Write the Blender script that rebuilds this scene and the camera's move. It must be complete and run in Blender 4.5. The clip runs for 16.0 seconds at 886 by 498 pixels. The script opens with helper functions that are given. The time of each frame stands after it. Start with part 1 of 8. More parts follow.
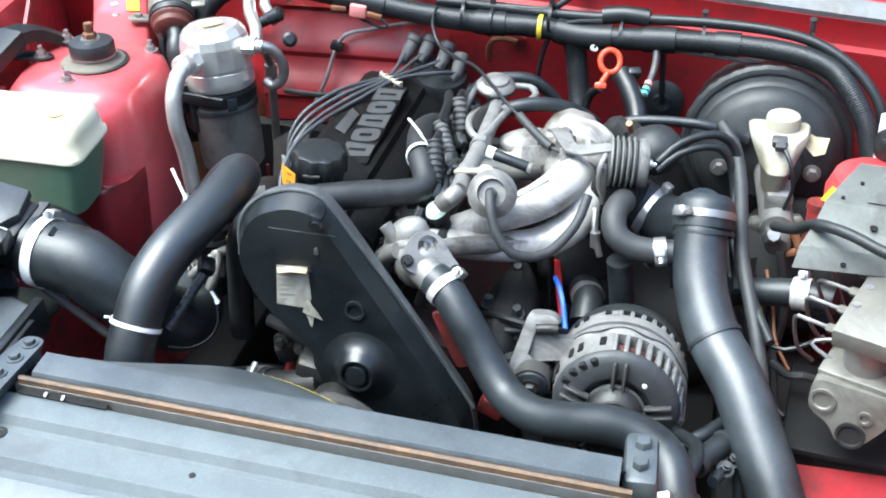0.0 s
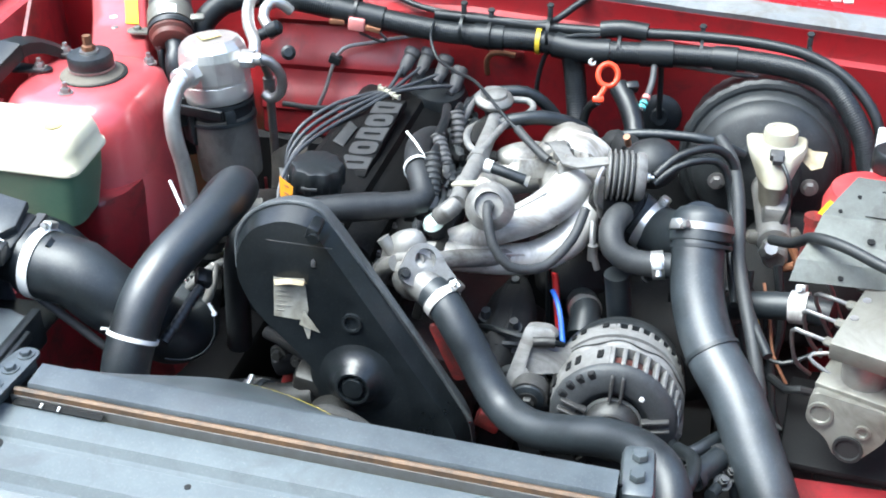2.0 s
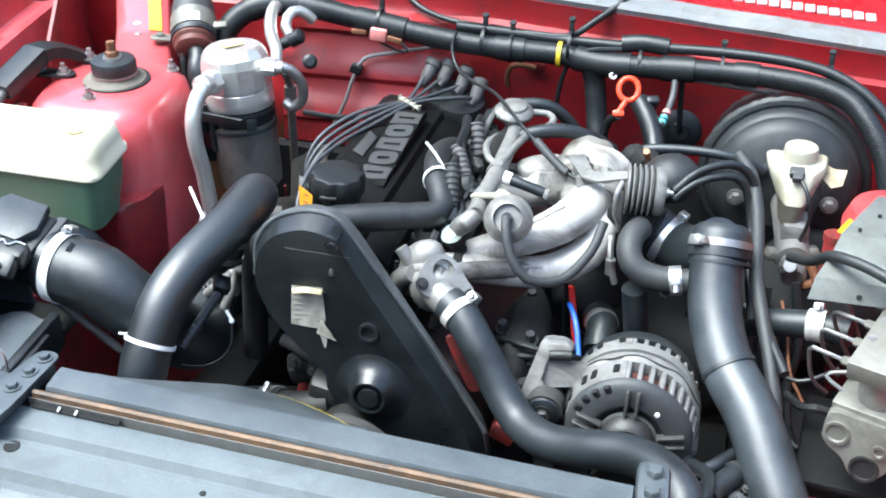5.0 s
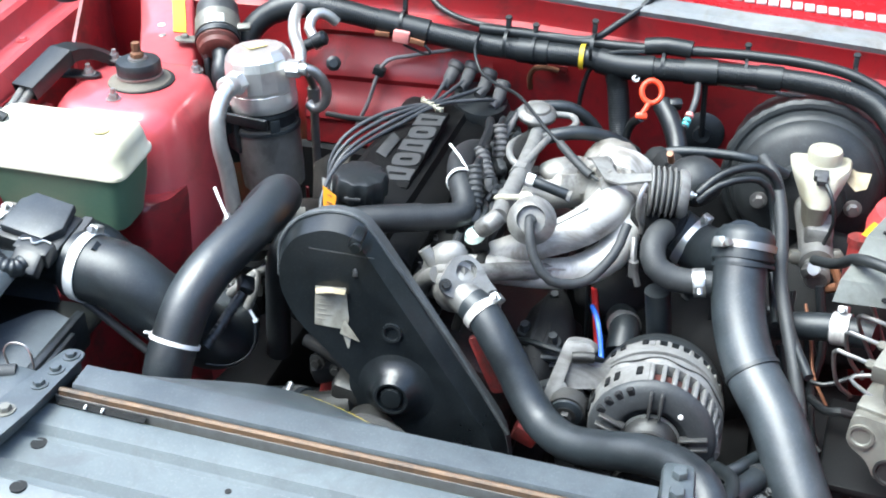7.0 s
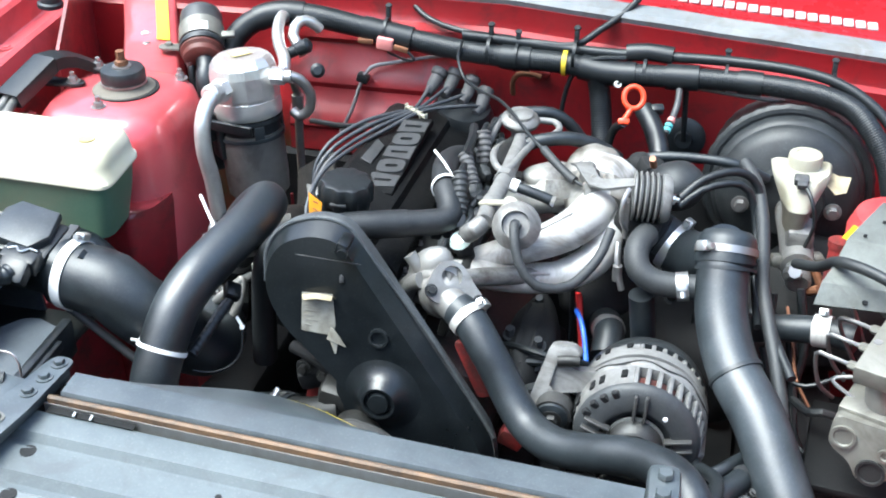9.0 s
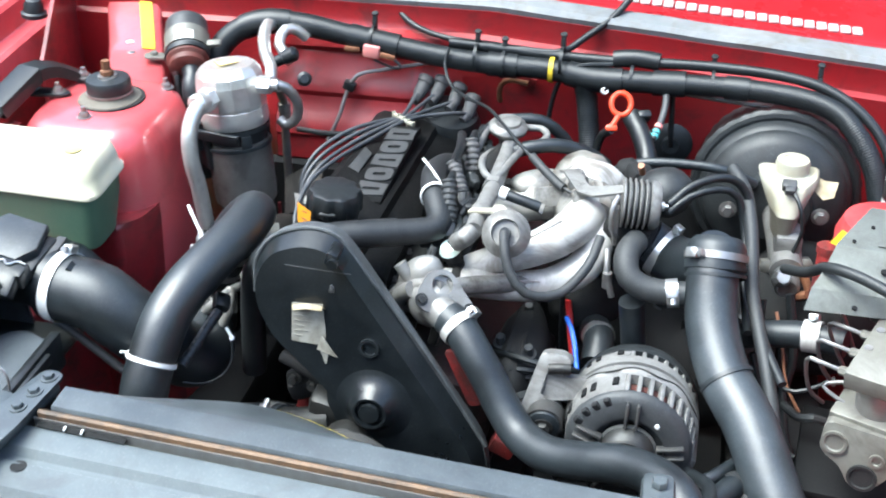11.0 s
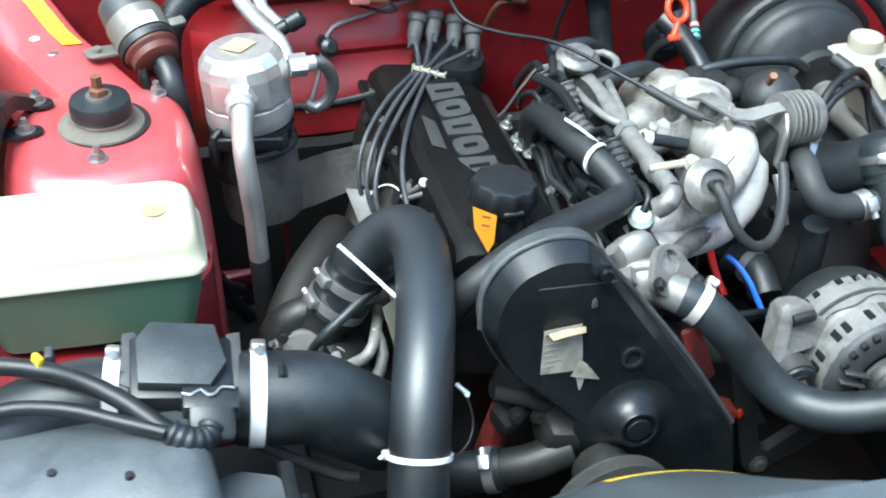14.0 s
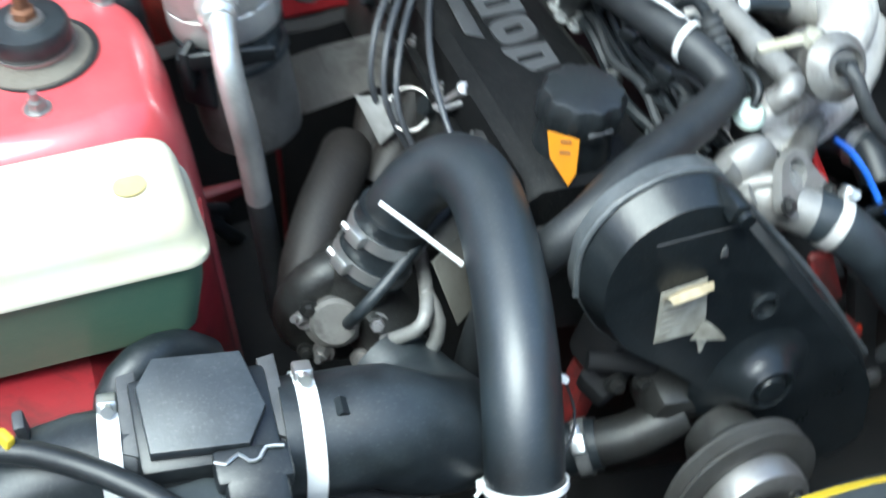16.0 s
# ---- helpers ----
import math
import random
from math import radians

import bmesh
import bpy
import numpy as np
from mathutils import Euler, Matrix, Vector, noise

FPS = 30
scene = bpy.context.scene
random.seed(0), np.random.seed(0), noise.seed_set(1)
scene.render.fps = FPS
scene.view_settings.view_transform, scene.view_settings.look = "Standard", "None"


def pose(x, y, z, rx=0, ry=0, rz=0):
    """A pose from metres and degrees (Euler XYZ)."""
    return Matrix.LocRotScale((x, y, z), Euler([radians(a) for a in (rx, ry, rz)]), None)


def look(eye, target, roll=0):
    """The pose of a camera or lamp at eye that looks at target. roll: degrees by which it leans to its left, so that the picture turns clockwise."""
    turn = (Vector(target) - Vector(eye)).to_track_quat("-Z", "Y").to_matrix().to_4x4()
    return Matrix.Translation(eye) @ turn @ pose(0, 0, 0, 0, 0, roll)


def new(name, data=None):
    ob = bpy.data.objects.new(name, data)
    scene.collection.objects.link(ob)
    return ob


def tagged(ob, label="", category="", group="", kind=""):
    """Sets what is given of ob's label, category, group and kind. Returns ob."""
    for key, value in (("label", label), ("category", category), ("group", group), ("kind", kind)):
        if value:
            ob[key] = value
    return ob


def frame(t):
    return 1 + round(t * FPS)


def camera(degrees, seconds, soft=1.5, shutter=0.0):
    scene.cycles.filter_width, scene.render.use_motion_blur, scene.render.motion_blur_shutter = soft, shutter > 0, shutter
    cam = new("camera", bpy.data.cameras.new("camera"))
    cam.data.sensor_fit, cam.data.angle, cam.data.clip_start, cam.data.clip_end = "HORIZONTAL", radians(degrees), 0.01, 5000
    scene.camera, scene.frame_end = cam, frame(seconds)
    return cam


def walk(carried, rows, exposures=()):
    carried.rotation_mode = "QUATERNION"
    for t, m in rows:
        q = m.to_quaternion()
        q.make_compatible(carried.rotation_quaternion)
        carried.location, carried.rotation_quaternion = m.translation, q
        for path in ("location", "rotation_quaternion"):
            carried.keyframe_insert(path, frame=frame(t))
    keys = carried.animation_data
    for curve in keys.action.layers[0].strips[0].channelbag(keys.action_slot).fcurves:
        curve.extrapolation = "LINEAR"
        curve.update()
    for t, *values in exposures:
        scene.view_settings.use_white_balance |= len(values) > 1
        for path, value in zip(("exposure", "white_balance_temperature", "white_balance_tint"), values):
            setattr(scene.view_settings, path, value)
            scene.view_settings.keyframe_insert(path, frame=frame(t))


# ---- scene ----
cam = camera(40.8, 16.0, soft=1.9, shutter=1.2)
PATH = [
    (0, (0.343, -0.094, 1.568), (-0.06, 1.536, 0.482), -1.4),
    (0.5, (0.335, -0.094, 1.564), (-0.057, 1.544, 0.486), -1.1),
    (1, (0.34, -0.092, 1.563), (-0.054, 1.547, 0.487), -1.1),
    (1.5, (0.336, -0.096, 1.564), (-0.053, 1.547, 0.492), -0.8),
    (2, (0.345, -0.095, 1.565), (-0.059, 1.549, 0.501), -1.2),
    (2.5, (0.339, -0.096, 1.565), (-0.061, 1.548, 0.5), -1.0),
    (3, (0.337, -0.097, 1.564), (-0.059, 1.55, 0.501), -0.9),
    (3.5, (0.342, -0.097, 1.565), (-0.072, 1.551, 0.51), -1.1),
    (4, (0.342, -0.096, 1.567), (-0.08, 1.552, 0.515), -1.0),
    (4.2, (0.348, -0.095, 1.569), (-0.076, 1.553, 0.518), -0.8),
    (6.3, (0.332, -0.099, 1.566), (-0.126, 1.541, 0.518), -1.0),
    (6.5, (0.339, -0.099, 1.569), (-0.132, 1.541, 0.527), -1.1),
    (7, (0.336, -0.102, 1.566), (-0.123, 1.541, 0.522), -0.8),
    (7.5, (0.336, -0.107, 1.567), (-0.124, 1.541, 0.531), -0.8),
    (8, (0.331, -0.109, 1.571), (-0.105, 1.541, 0.528), -0.6),
    (10.5, (0.336, -0.113, 1.571), (-0.09, 1.551, 0.547), -0.6),
    (11, (0.324, -0.108, 1.575), (-0.078, 1.558, 0.543), -0.6),
    (11.5, (0.168, -0.097, 1.568), (-0.14, 1.589, 0.538), 0.1),
    (12, (0.033, -0.101, 1.568), (-0.28, 1.577, 0.526), -1.6),
    (12.5, (-0.063, -0.02, 1.558), (-0.246, 1.656, 0.481), 0.5),
    (13, (-0.149, 0.088, 1.551), (-0.235, 1.781, 0.488), 1.1),
    (13.5, (-0.288, 0.148, 1.549), (-0.067, 1.757, 0.382), 0.4),
    (14, (-0.407, 0.17, 1.553), (0.019, 1.701, 0.338), 1.9),
    (14.5, (-0.438, 0.19, 1.543), (0.043, 1.707, 0.333), 1.7),
    (15, (-0.428, 0.297, 1.521), (0.055, 1.741, 0.223), 1.1),
    (15.5, (-0.399, 0.394, 1.491), (-0.012, 1.788, 0.11), -0.3),
    (16, (-0.425, 0.474, 1.471), (0.04, 1.748, 0.001), -0.2),
]
walk(
    cam,
    [(t, look(eye, target, roll)) for t, eye, target, roll in PATH],
    exposures=[(0.0, 1.15, 6040, 5), (11.0, 1.14, 6060, 5), (13.0, 0.98, 6020, 3), (14.5, 0.85, 5830, -1), (16.0, 0.82, 5830, -1)],
)

# ---------------- light ----------------
world = bpy.data.worlds.new("overcast")
scene.world = world
world.use_nodes = True
wn, wl = world.node_tree.nodes, world.node_tree.links
sky = wn.new("ShaderNodeTexSky")
sky.sky_type = "NISHITA"
sky.sun_disc = False
sky.sun_elevation, sky.sun_rotation = radians(66), radians(243)
sky.dust_density, sky.air_density = 4.0, 1.0
wl.new(sky.outputs["Color"], wn["Background"].inputs["Color"])
wn["Background"].inputs["Strength"].default_value = 0.315
sun = new("sun", bpy.data.lights.new("sun", "SUN"))
sun.data.energy, sun.data.angle, sun.data.color = 3.15, radians(40), (0.87, 0.985, 0.99)
sun.matrix_world = look((0, 0, 8), (3.0, 1.5, 0.0))

# ---------------- building helpers ----------------
ORIGIN = {}
V = Vector


def thing(name, base, label, category, group="", kind=""):
    ob = new(name)
    ob.location = base
    ob.empty_display_size = 0.02
    ORIGIN[ob] = V(base)
    return tagged(ob, label, category, group, kind)


def part(name, bm, material, parent, label="", sharp=38):
    """Link a bmesh, built in world coordinates, as one mesh under a thing or a part."""
    at = ORIGIN.get(parent, V((0, 0, 0)))
    bmesh.ops.recalc_face_normals(bm, faces=bm.faces)
    bmesh.ops.translate(bm, verts=bm.verts, vec=-at)
    me = bpy.data.meshes.new(name)
    bm.to_mesh(me)
    bm.free()
    me.materials.append(material)
    me.shade_smooth()
    me.set_sharp_from_angle(angle=radians(sharp))
    ob = new(name, me)
    if parent is not None:
        ob.parent = parent
    ORIGIN[ob] = at
    return tagged(ob, label) if label else ob


def solo(name, bm, material, base, label, category, group="", kind="", sharp=38):
    """A thing that is one mesh, with its origin at base."""
    at = V(base)
    bmesh.ops.recalc_face_normals(bm, faces=bm.faces)
    bmesh.ops.translate(bm, verts=bm.verts, vec=-at)
    me = bpy.data.meshes.new(name)
    bm.to_mesh(me)
    bm.free()
    me.materials.append(material)
    me.shade_smooth()
    me.set_sharp_from_angle(angle=radians(sharp))
    ob = new(name, me)
    ob.location = at
    ORIGIN[ob] = at
    return tagged(ob, label, category, group, kind)


def axes(at, z, hint=(0, 0, 1)):
    """A frame at a point whose z runs along z and whose x lies near across the hint."""
    z = V(z).normalized()
    h = V(hint)
    if abs(z.dot(h.normalized())) > 0.95:
        h = V((1, 0, 0)) if abs(z.x) < 0.9 else V((0, 1, 0))
    x = h.cross(z).normalized()
    y = z.cross(x)
    m = Matrix((x, y, z)).transposed().to_4x4()
    m.translation = V(at)
    return m


def smooth_line(pts, step):
    """Catmull-Rom through points (x, y, z, r), resampled at about the step."""
    p = [np.array(q, float) for q in pts]
    p = [2 * p[0] - p[1]] + p + [2 * p[-1] - p[-2]]
    out = []
    for i in range(1, len(p) - 2):
        a, b, c, d = p[i - 1 : i + 3]
        n = max(2, int(np.linalg.norm((c - b)[:3]) / step))
        for k in range(n):
            t = k / n
            out.append(0.5 * (2 * b + (c - a) * t + (2 * a - 5 * b + 4 * c - d) * t * t + (3 * b - a - 3 * c + d) * t**3))
    out.append(p[-2])
    return out


def tube(bm, pts, r=0.01, seg=14, step=0.012, rib=None, caps=True, hollow=0.0):
    """A round hose through points; each may carry its own radius. rib: (pitch, depth) for corrugation."""
    pts = [tuple(q) if len(q) == 4 else (*q, r) for q in pts]
    line = smooth_line(pts, rib[0] / 4 if rib else step)
    rings, up, run = [], None, 0.0
    for i, q in enumerate(line):
        a, b = line[max(i - 1, 0)][:3], line[min(i + 1, len(line) - 1)][:3]
        d = V(b - a).normalized()
        if up is None:
            up = d.orthogonal().normalized()
        up = (up - d * up.dot(d)).normalized()
        side = d.cross(up)
        rad = q[3]
        if i:
            run += np.linalg.norm(q[:3] - line[i - 1][:3])
        if rib:
            rad += rib[1] * (1 if (i % 4) in (0, 1) else -1)
        c = V(q[:3])
        rings.append([bm.verts.new(c + (up * math.cos(k * math.tau / seg) + side * math.sin(k * math.tau / seg)) * rad) for k in range(seg)])
    for a, b in zip(rings, rings[1:]):
        for k in range(seg):
            bm.faces.new((a[k], a[(k + 1) % seg], b[(k + 1) % seg], b[k]))
    if caps:
        bm.faces.new(rings[0][::-1])
        bm.faces.new(rings[-1])
    return bm


def lathe(bm, profile, at, axis, seg=28, hint=(0, 0, 1), lobes=None):
    """Turn (radius, height) pairs round an axis. lobes: (count, depth) to flute the outer radius."""
    m = axes(at, axis, hint)
    rings = []
    for r, h in profile:
        if r < 1e-6:
            rings.append([bm.verts.new(m @ V((0, 0, h)))])
        else:
            ring = []
            for k in range(seg):
                a = k * math.tau / seg
                rr = r * (1 - (lobes[1] if lobes and math.cos(a * lobes[0]) < -0.2 else 0))
                ring.append(bm.verts.new(m @ V((rr * math.cos(a), rr * math.sin(a), h))))
            rings.append(ring)
    for a, b in zip(rings, rings[1:]):
        if len(a) == 1 and len(b) == 1:
            continue
        for k in range(seg):
            k2 = (k + 1) % seg
            if len(a) == 1:
                bm.faces.new((a[0], b[k2], b[k]))
            elif len(b) == 1:
                bm.faces.new((a[k], a[k2], b[0]))
            else:
                bm.faces.new((a[k], a[k2], b[k2], b[k]))
    for ring, end in ((rings[0], 0), (rings[-1], 1)):
        if len(ring) > 2:
            bm.faces.new(ring)
    return bm


def box(bm, at, size, m=None, bevel=0.002, seg=2):
    """A box with rounded edges. m: a turn (degrees rx, ry, rz) or a matrix."""
    if m is None:
        m = Matrix.Translation(V(at))
    elif isinstance(m, Matrix):
        m = Matrix.Translation(V(at)) @ m.to_3x3().to_4x4()
    else:
        m = pose(*at, *m)
    geo = bmesh.ops.create_cube(bm, size=1.0, matrix=m @ Matrix.Diagonal((*size, 1)))
    if bevel:
        edges = list({e for v in geo["verts"] for e in v.link_edges})
        bmesh.ops.bevel(bm, geom=edges, offset=min(bevel, min(size) * 0.45), segments=seg, affect="EDGES", profile=0.5)
    return bm


def plate(bm, outline, m, depth, bevel=0.0015, inset=0.0, seg=2):
    """A flat outline (local x, y of m) drawn out along m's z. inset: how far the far side is drawn in."""
    n = len(outline)
    a = np.array(outline, float)
    far = a.copy()
    if inset:
        area = sum(a[i][0] * a[(i + 1) % n][1] - a[(i + 1) % n][0] * a[i][1] for i in range(n))
        sgn = 1 if area > 0 else -1
        for i in range(n):
            e1, e2 = a[i] - a[i - 1], a[(i + 1) % n] - a[i]
            n1, n2 = np.array([-e1[1], e1[0]]), np.array([-e2[1], e2[0]])
            n1, n2 = n1 / np.linalg.norm(n1), n2 / np.linalg.norm(n2)
            d = (n1 + n2) / (1 + n1 @ n2)
            far[i] = a[i] + sgn * inset * d
    lo = [bm.verts.new(m @ V((x, y, 0))) for x, y in a]
    hi = [bm.verts.new(m @ V((x, y, depth))) for x, y in far]
    f1, f2 = bm.faces.new(lo[::-1]), bm.faces.new(hi)
    for i in range(n):
        bm.faces.new((lo[i], lo[(i + 1) % n], hi[(i + 1) % n], hi[i]))
    if bevel:
        bmesh.ops.bevel(bm, geom=list(f2.edges) + list(f1.edges), offset=bevel, segments=seg, affect="EDGES", profile=0.5)
    return bm


def frame_plate(bm, outer, inner, m, depth):
    """A flat ring between two outlines of equal count, drawn out along m's z."""
    n = len(outer)
    rows = [[bm.verts.new(m @ V((x, y, h))) for x, y in line] for line, h in ((outer, 0), (outer, depth), (inner, depth), (inner, 0))]
    for a, b in zip(rows, rows[1:] + rows[:1]):
        for i in range(n):
            bm.faces.new((a[i], a[(i + 1) % n], b[(i + 1) % n], b[i]))
    return bm


def sheet(bm, grid, thick=0.002):
    """A thin shell over a grid of points (rows of equal length)."""
    top = [[bm.verts.new(V(p)) for p in row] for row in grid]
    faces = []
    for a, b in zip(top, top[1:]):
        for i in range(len(a) - 1):
            faces.append(bm.faces.new((a[i], a[i + 1], b[i + 1], b[i])))
    bmesh.ops.recalc_face_normals(bm, faces=faces)
    bmesh.ops.solidify(bm, geom=faces, thickness=thick)
    return bm


def round_poly(pts, r, n=4):
    """Round the corners of a closed outline."""
    out = []
    k = len(pts)
    for i in range(k):
        p, a, b = np.array(pts[i], float), np.array(pts[i - 1], float), np.array(pts[(i + 1) % k], float)
        da, db = (a - p), (b - p)
        la, lb = np.linalg.norm(da), np.linalg.norm(db)
        q = min(r, la * 0.45, lb * 0.45)
        s, e = p + da / la * q, p + db / lb * q
        for j in range(n + 1):
            t = j / n
            out.append(tuple((1 - t) ** 2 * s + 2 * t * (1 - t) * p + t * t * e))
    return out


def bolt(bm, at, axis, r=0.008, h=0.007, washer=True, stud=0.0):
    if washer:
        lathe(bm, [(0, -0.001), (r * 1.5, -0.001), (r * 1.5, 0.0012), (0, 0.0012)], at, axis, 20)
    lathe(bm, [(0, 0.001), (r, 0.001), (r, h * 0.8), (r * 0.86, h), (0, h)], at, axis, 6)
    if stud:
        lathe(bm, [(0, h * 0.9), (r * 0.5, h * 0.9), (r * 0.5, h + stud), (0, h + stud)], at, axis, 12)
    return bm


def ring(bm, at, axis, r, width, thick=0.0015, seg=32, hint=(0, 0, 1)):
    """A band round a hose."""
    w = width / 2
    m = axes(at, axis, hint)
    prof = [(r, -w), (r + thick, -w), (r + thick, w), (r, w)]
    rows = [[bm.verts.new(m @ V((q * math.cos(k * math.tau / seg), q * math.sin(k * math.tau / seg), h))) for k in range(seg)] for q, h in prof]
    for i in range(4):
        a, b = rows[i], rows[(i + 1) % 4]
        for k in range(seg):
            bm.faces.new((a[k], a[(k + 1) % seg], b[(k + 1) % seg], b[k]))
    return bm


def screw_box(bm, at, axis, out):
    """The worm screw of a hose clamp: a housing and a slotted head, across the axis."""
    z = V(axis).normalized()
    o = (V(out) - z * V(out).dot(z)).normalized()
    t = z.cross(o)
    m = Matrix((t, z, o)).transposed().to_4x4()
    box(bm, V(at) + o * 0.004, (0.016, 0.012, 0.009), m, 0.002)
    lathe(bm, [(0, 0), (0.0038, 0), (0.0038, 0.007), (0, 0.007)], V(at) + o * 0.004 + t * 0.008, t, 8)
    return bm


def blob(bm, at, size, rough=0.15, sub=3, turn=(0, 0, 0), seed=0):
    """A cast lump with an uneven skin."""
    m = pose(*at, *turn) @ Matrix.Diagonal((*size, 1))
    geo = bmesh.ops.create_icosphere(bm, subdivisions=sub, radius=0.5, matrix=m)
    for v in geo["verts"]:
        n = noise.noise(v.co * 38 + V((seed * 3.1, seed, 0)))
        v.co = V(at) + (v.co - V(at)) * (1 + rough * n)
    return bm


def B():
    return bmesh.new()

# ---------------- materials ----------------
def material(name, base, rough=0.5, metal=0.0, spot=None, spot_amount=0.35, grain=60.0, stain=9.0, bump=0.15, bump_scale=300.0, coat=0.0, rough_var=0.12, spec=0.5, specks=0.10, grime=0.0, grime_colour=(0.022, 0.018, 0.015)):
    """A surface with stains (large) and grain (small) in colour, gloss and relief."""
    m = bpy.data.materials.new(name)
    m.use_nodes = True
    nt = m.node_tree
    n, l = nt.nodes, nt.links
    p = n["Principled BSDF"]
    geo = n.new("ShaderNodeNewGeometry")
    big, small, fine = (n.new("ShaderNodeTexNoise") for _ in range(3))
    for node, scale, det in ((big, stain, 6), (small, grain, 4), (fine, bump_scale, 2)):
        node.inputs["Scale"].default_value = scale
        node.inputs["Detail"].default_value = det
        node.inputs["Roughness"].default_value = 0.62
        l.new(geo.outputs["Position"], node.inputs["Vector"])
    ramp = n.new("ShaderNodeValToRGB")
    ramp.color_ramp.elements[0].position, ramp.color_ramp.elements[1].position = 0.42, 0.68
    mixv = n.new("ShaderNodeMath")
    mixv.operation = "MULTIPLY_ADD"
    mixv.inputs[1].default_value, mixv.inputs[2].default_value = 0.35, 0.0
    l.new(small.outputs["Fac"], mixv.inputs[0])
    add = n.new("ShaderNodeMath")
    add.operation = "MULTIPLY_ADD"
    add.inputs[1].default_value = 0.68
    l.new(big.outputs["Fac"], add.inputs[0])
    l.new(mixv.outputs[0], add.inputs[2])
    l.new(add.outputs[0], ramp.inputs["Fac"])
    amt = n.new("ShaderNodeMath")
    amt.operation = "MULTIPLY"
    amt.inputs[1].default_value = spot_amount
    l.new(ramp.outputs["Color"], amt.inputs[0])
    mix = n.new("ShaderNodeMix")
    mix.data_type = "RGBA"
    spot = spot or tuple(min(1, c * 1.6 + 0.01) for c in base)
    mix.inputs["A"].default_value = (*base, 1)
    mix.inputs["B"].default_value = (*spot, 1)
    l.new(amt.outputs[0], mix.inputs["Factor"])
    # fine specks of dust and chips
    dust = n.new("ShaderNodeTexNoise")
    dust.inputs["Scale"].default_value, dust.inputs["Detail"].default_value, dust.inputs["Roughness"].default_value = 420.0, 3.0, 0.7
    l.new(geo.outputs["Position"], dust.inputs["Vector"])
    dr = n.new("ShaderNodeMapRange")
    dr.inputs["From Min"].default_value, dr.inputs["From Max"].default_value, dr.inputs["To Max"].default_value = 0.55, 0.72, specks
    l.new(dust.outputs["Fac"], dr.inputs["Value"])
    mix2 = n.new("ShaderNodeMix")
    mix2.data_type = "RGBA"
    mix2.inputs["B"].default_value = (0.26, 0.25, 0.23, 1)
    l.new(dr.outputs["Result"], mix2.inputs["Factor"])
    l.new(mix.outputs["Result"], mix2.inputs["A"])
    last = mix2
    if grime:
        # caked dirt in uneven patches and streaks
        gn = n.new("ShaderNodeTexNoise")
        gn.inputs["Scale"].default_value, gn.inputs["Detail"].default_value = 15.0, 9.0
        gn.inputs["Roughness"].default_value, gn.inputs["Distortion"].default_value = 0.68, 0.8
        l.new(geo.outputs["Position"], gn.inputs["Vector"])
        gr = n.new("ShaderNodeMapRange")
        gr.inputs["From Min"].default_value, gr.inputs["From Max"].default_value, gr.inputs["To Max"].default_value = 0.50, 0.66, grime
        l.new(gn.outputs["Fac"], gr.inputs["Value"])
        last = n.new("ShaderNodeMix")
        last.data_type = "RGBA"
        last.inputs["B"].default_value = (*grime_colour, 1)
        l.new(gr.outputs["Result"], last.inputs["Factor"])
        l.new(mix2.outputs["Result"], last.inputs["A"])
    l.new(last.outputs["Result"], p.inputs["Base Color"])
    rr = n.new("ShaderNodeMath")
    rr.operation = "MULTIPLY_ADD"
    rr.inputs[1].default_value, rr.inputs[2].default_value = rough_var * 2, rough - rough_var
    l.new(add.outputs[0], rr.inputs[0])
    l.new(rr.outputs[0], p.inputs["Roughness"])
    p.inputs["Metallic"].default_value = metal
    p.inputs["Coat Weight"].default_value = coat
    p.inputs["Coat Roughness"].default_value = 0.08
    p.inputs["Specular IOR Level"].default_value = spec
    if bump:
        bp = n.new("ShaderNodeBump")
        bp.inputs["Strength"].default_value = bump
        bp.inputs["Distance"].default_value = 0.001
        l.new(fine.outputs["Fac"], bp.inputs["Height"])
        l.new(bp.outputs["Normal"], p.inputs["Normal"])
    return m


RED = material("red_paint", (0.52, 0.064, 0.073), 0.36, 0, (0.45, 0.110, 0.115), 0.65, 40, 6, 0.03, 200, coat=0.8, rough_var=0.12, specks=0.04, grime=0.30, grime_colour=(0.12, 0.03, 0.03))
# darker than RED: dirt, plus shade painted into the recessed panels
RED_DIRTY_SHADE = material("dirty_shaded_red", (0.25, 0.015, 0.021), 0.42, 0, (0.10, 0.018, 0.018), 0.7, 35, 8, 0.08, 250, coat=0.3, specks=0.06, grime=0.7)
BLOCK = material("grimy_block", (0.006, 0.006, 0.006), 0.6, 0, (0.06, 0.010, 0.009), 0.5, 60, 9, 0.25, 200, spec=0.3)
RED_BLOCK = material("red_block_paint", (0.24, 0.018, 0.016), 0.55, 0, (0.05, 0.02, 0.02), 0.9, 90, 26, 0.4, 240, specks=0.2, grime=0.85)
PLASTIC = material("black_plastic", (0.0068, 0.0084, 0.0094), 0.36, 0, (0.024, 0.029, 0.032), 0.55, 70, 9, 0.14, 300, spec=0.48, specks=0.07)
COVER = material("timing_cover_plastic", (0.0052, 0.0070, 0.0082), 0.30, 0, (0.019, 0.0235, 0.0265), 0.55, 50, 11, 0.14, 260, spec=0.45, specks=0.06)
RUBBER = material("hose_rubber", (0.0060, 0.0086, 0.0105), 0.45, 0, (0.029, 0.038, 0.044), 0.65, 60, 10, 0.22, 160, spec=0.6, specks=0.08)
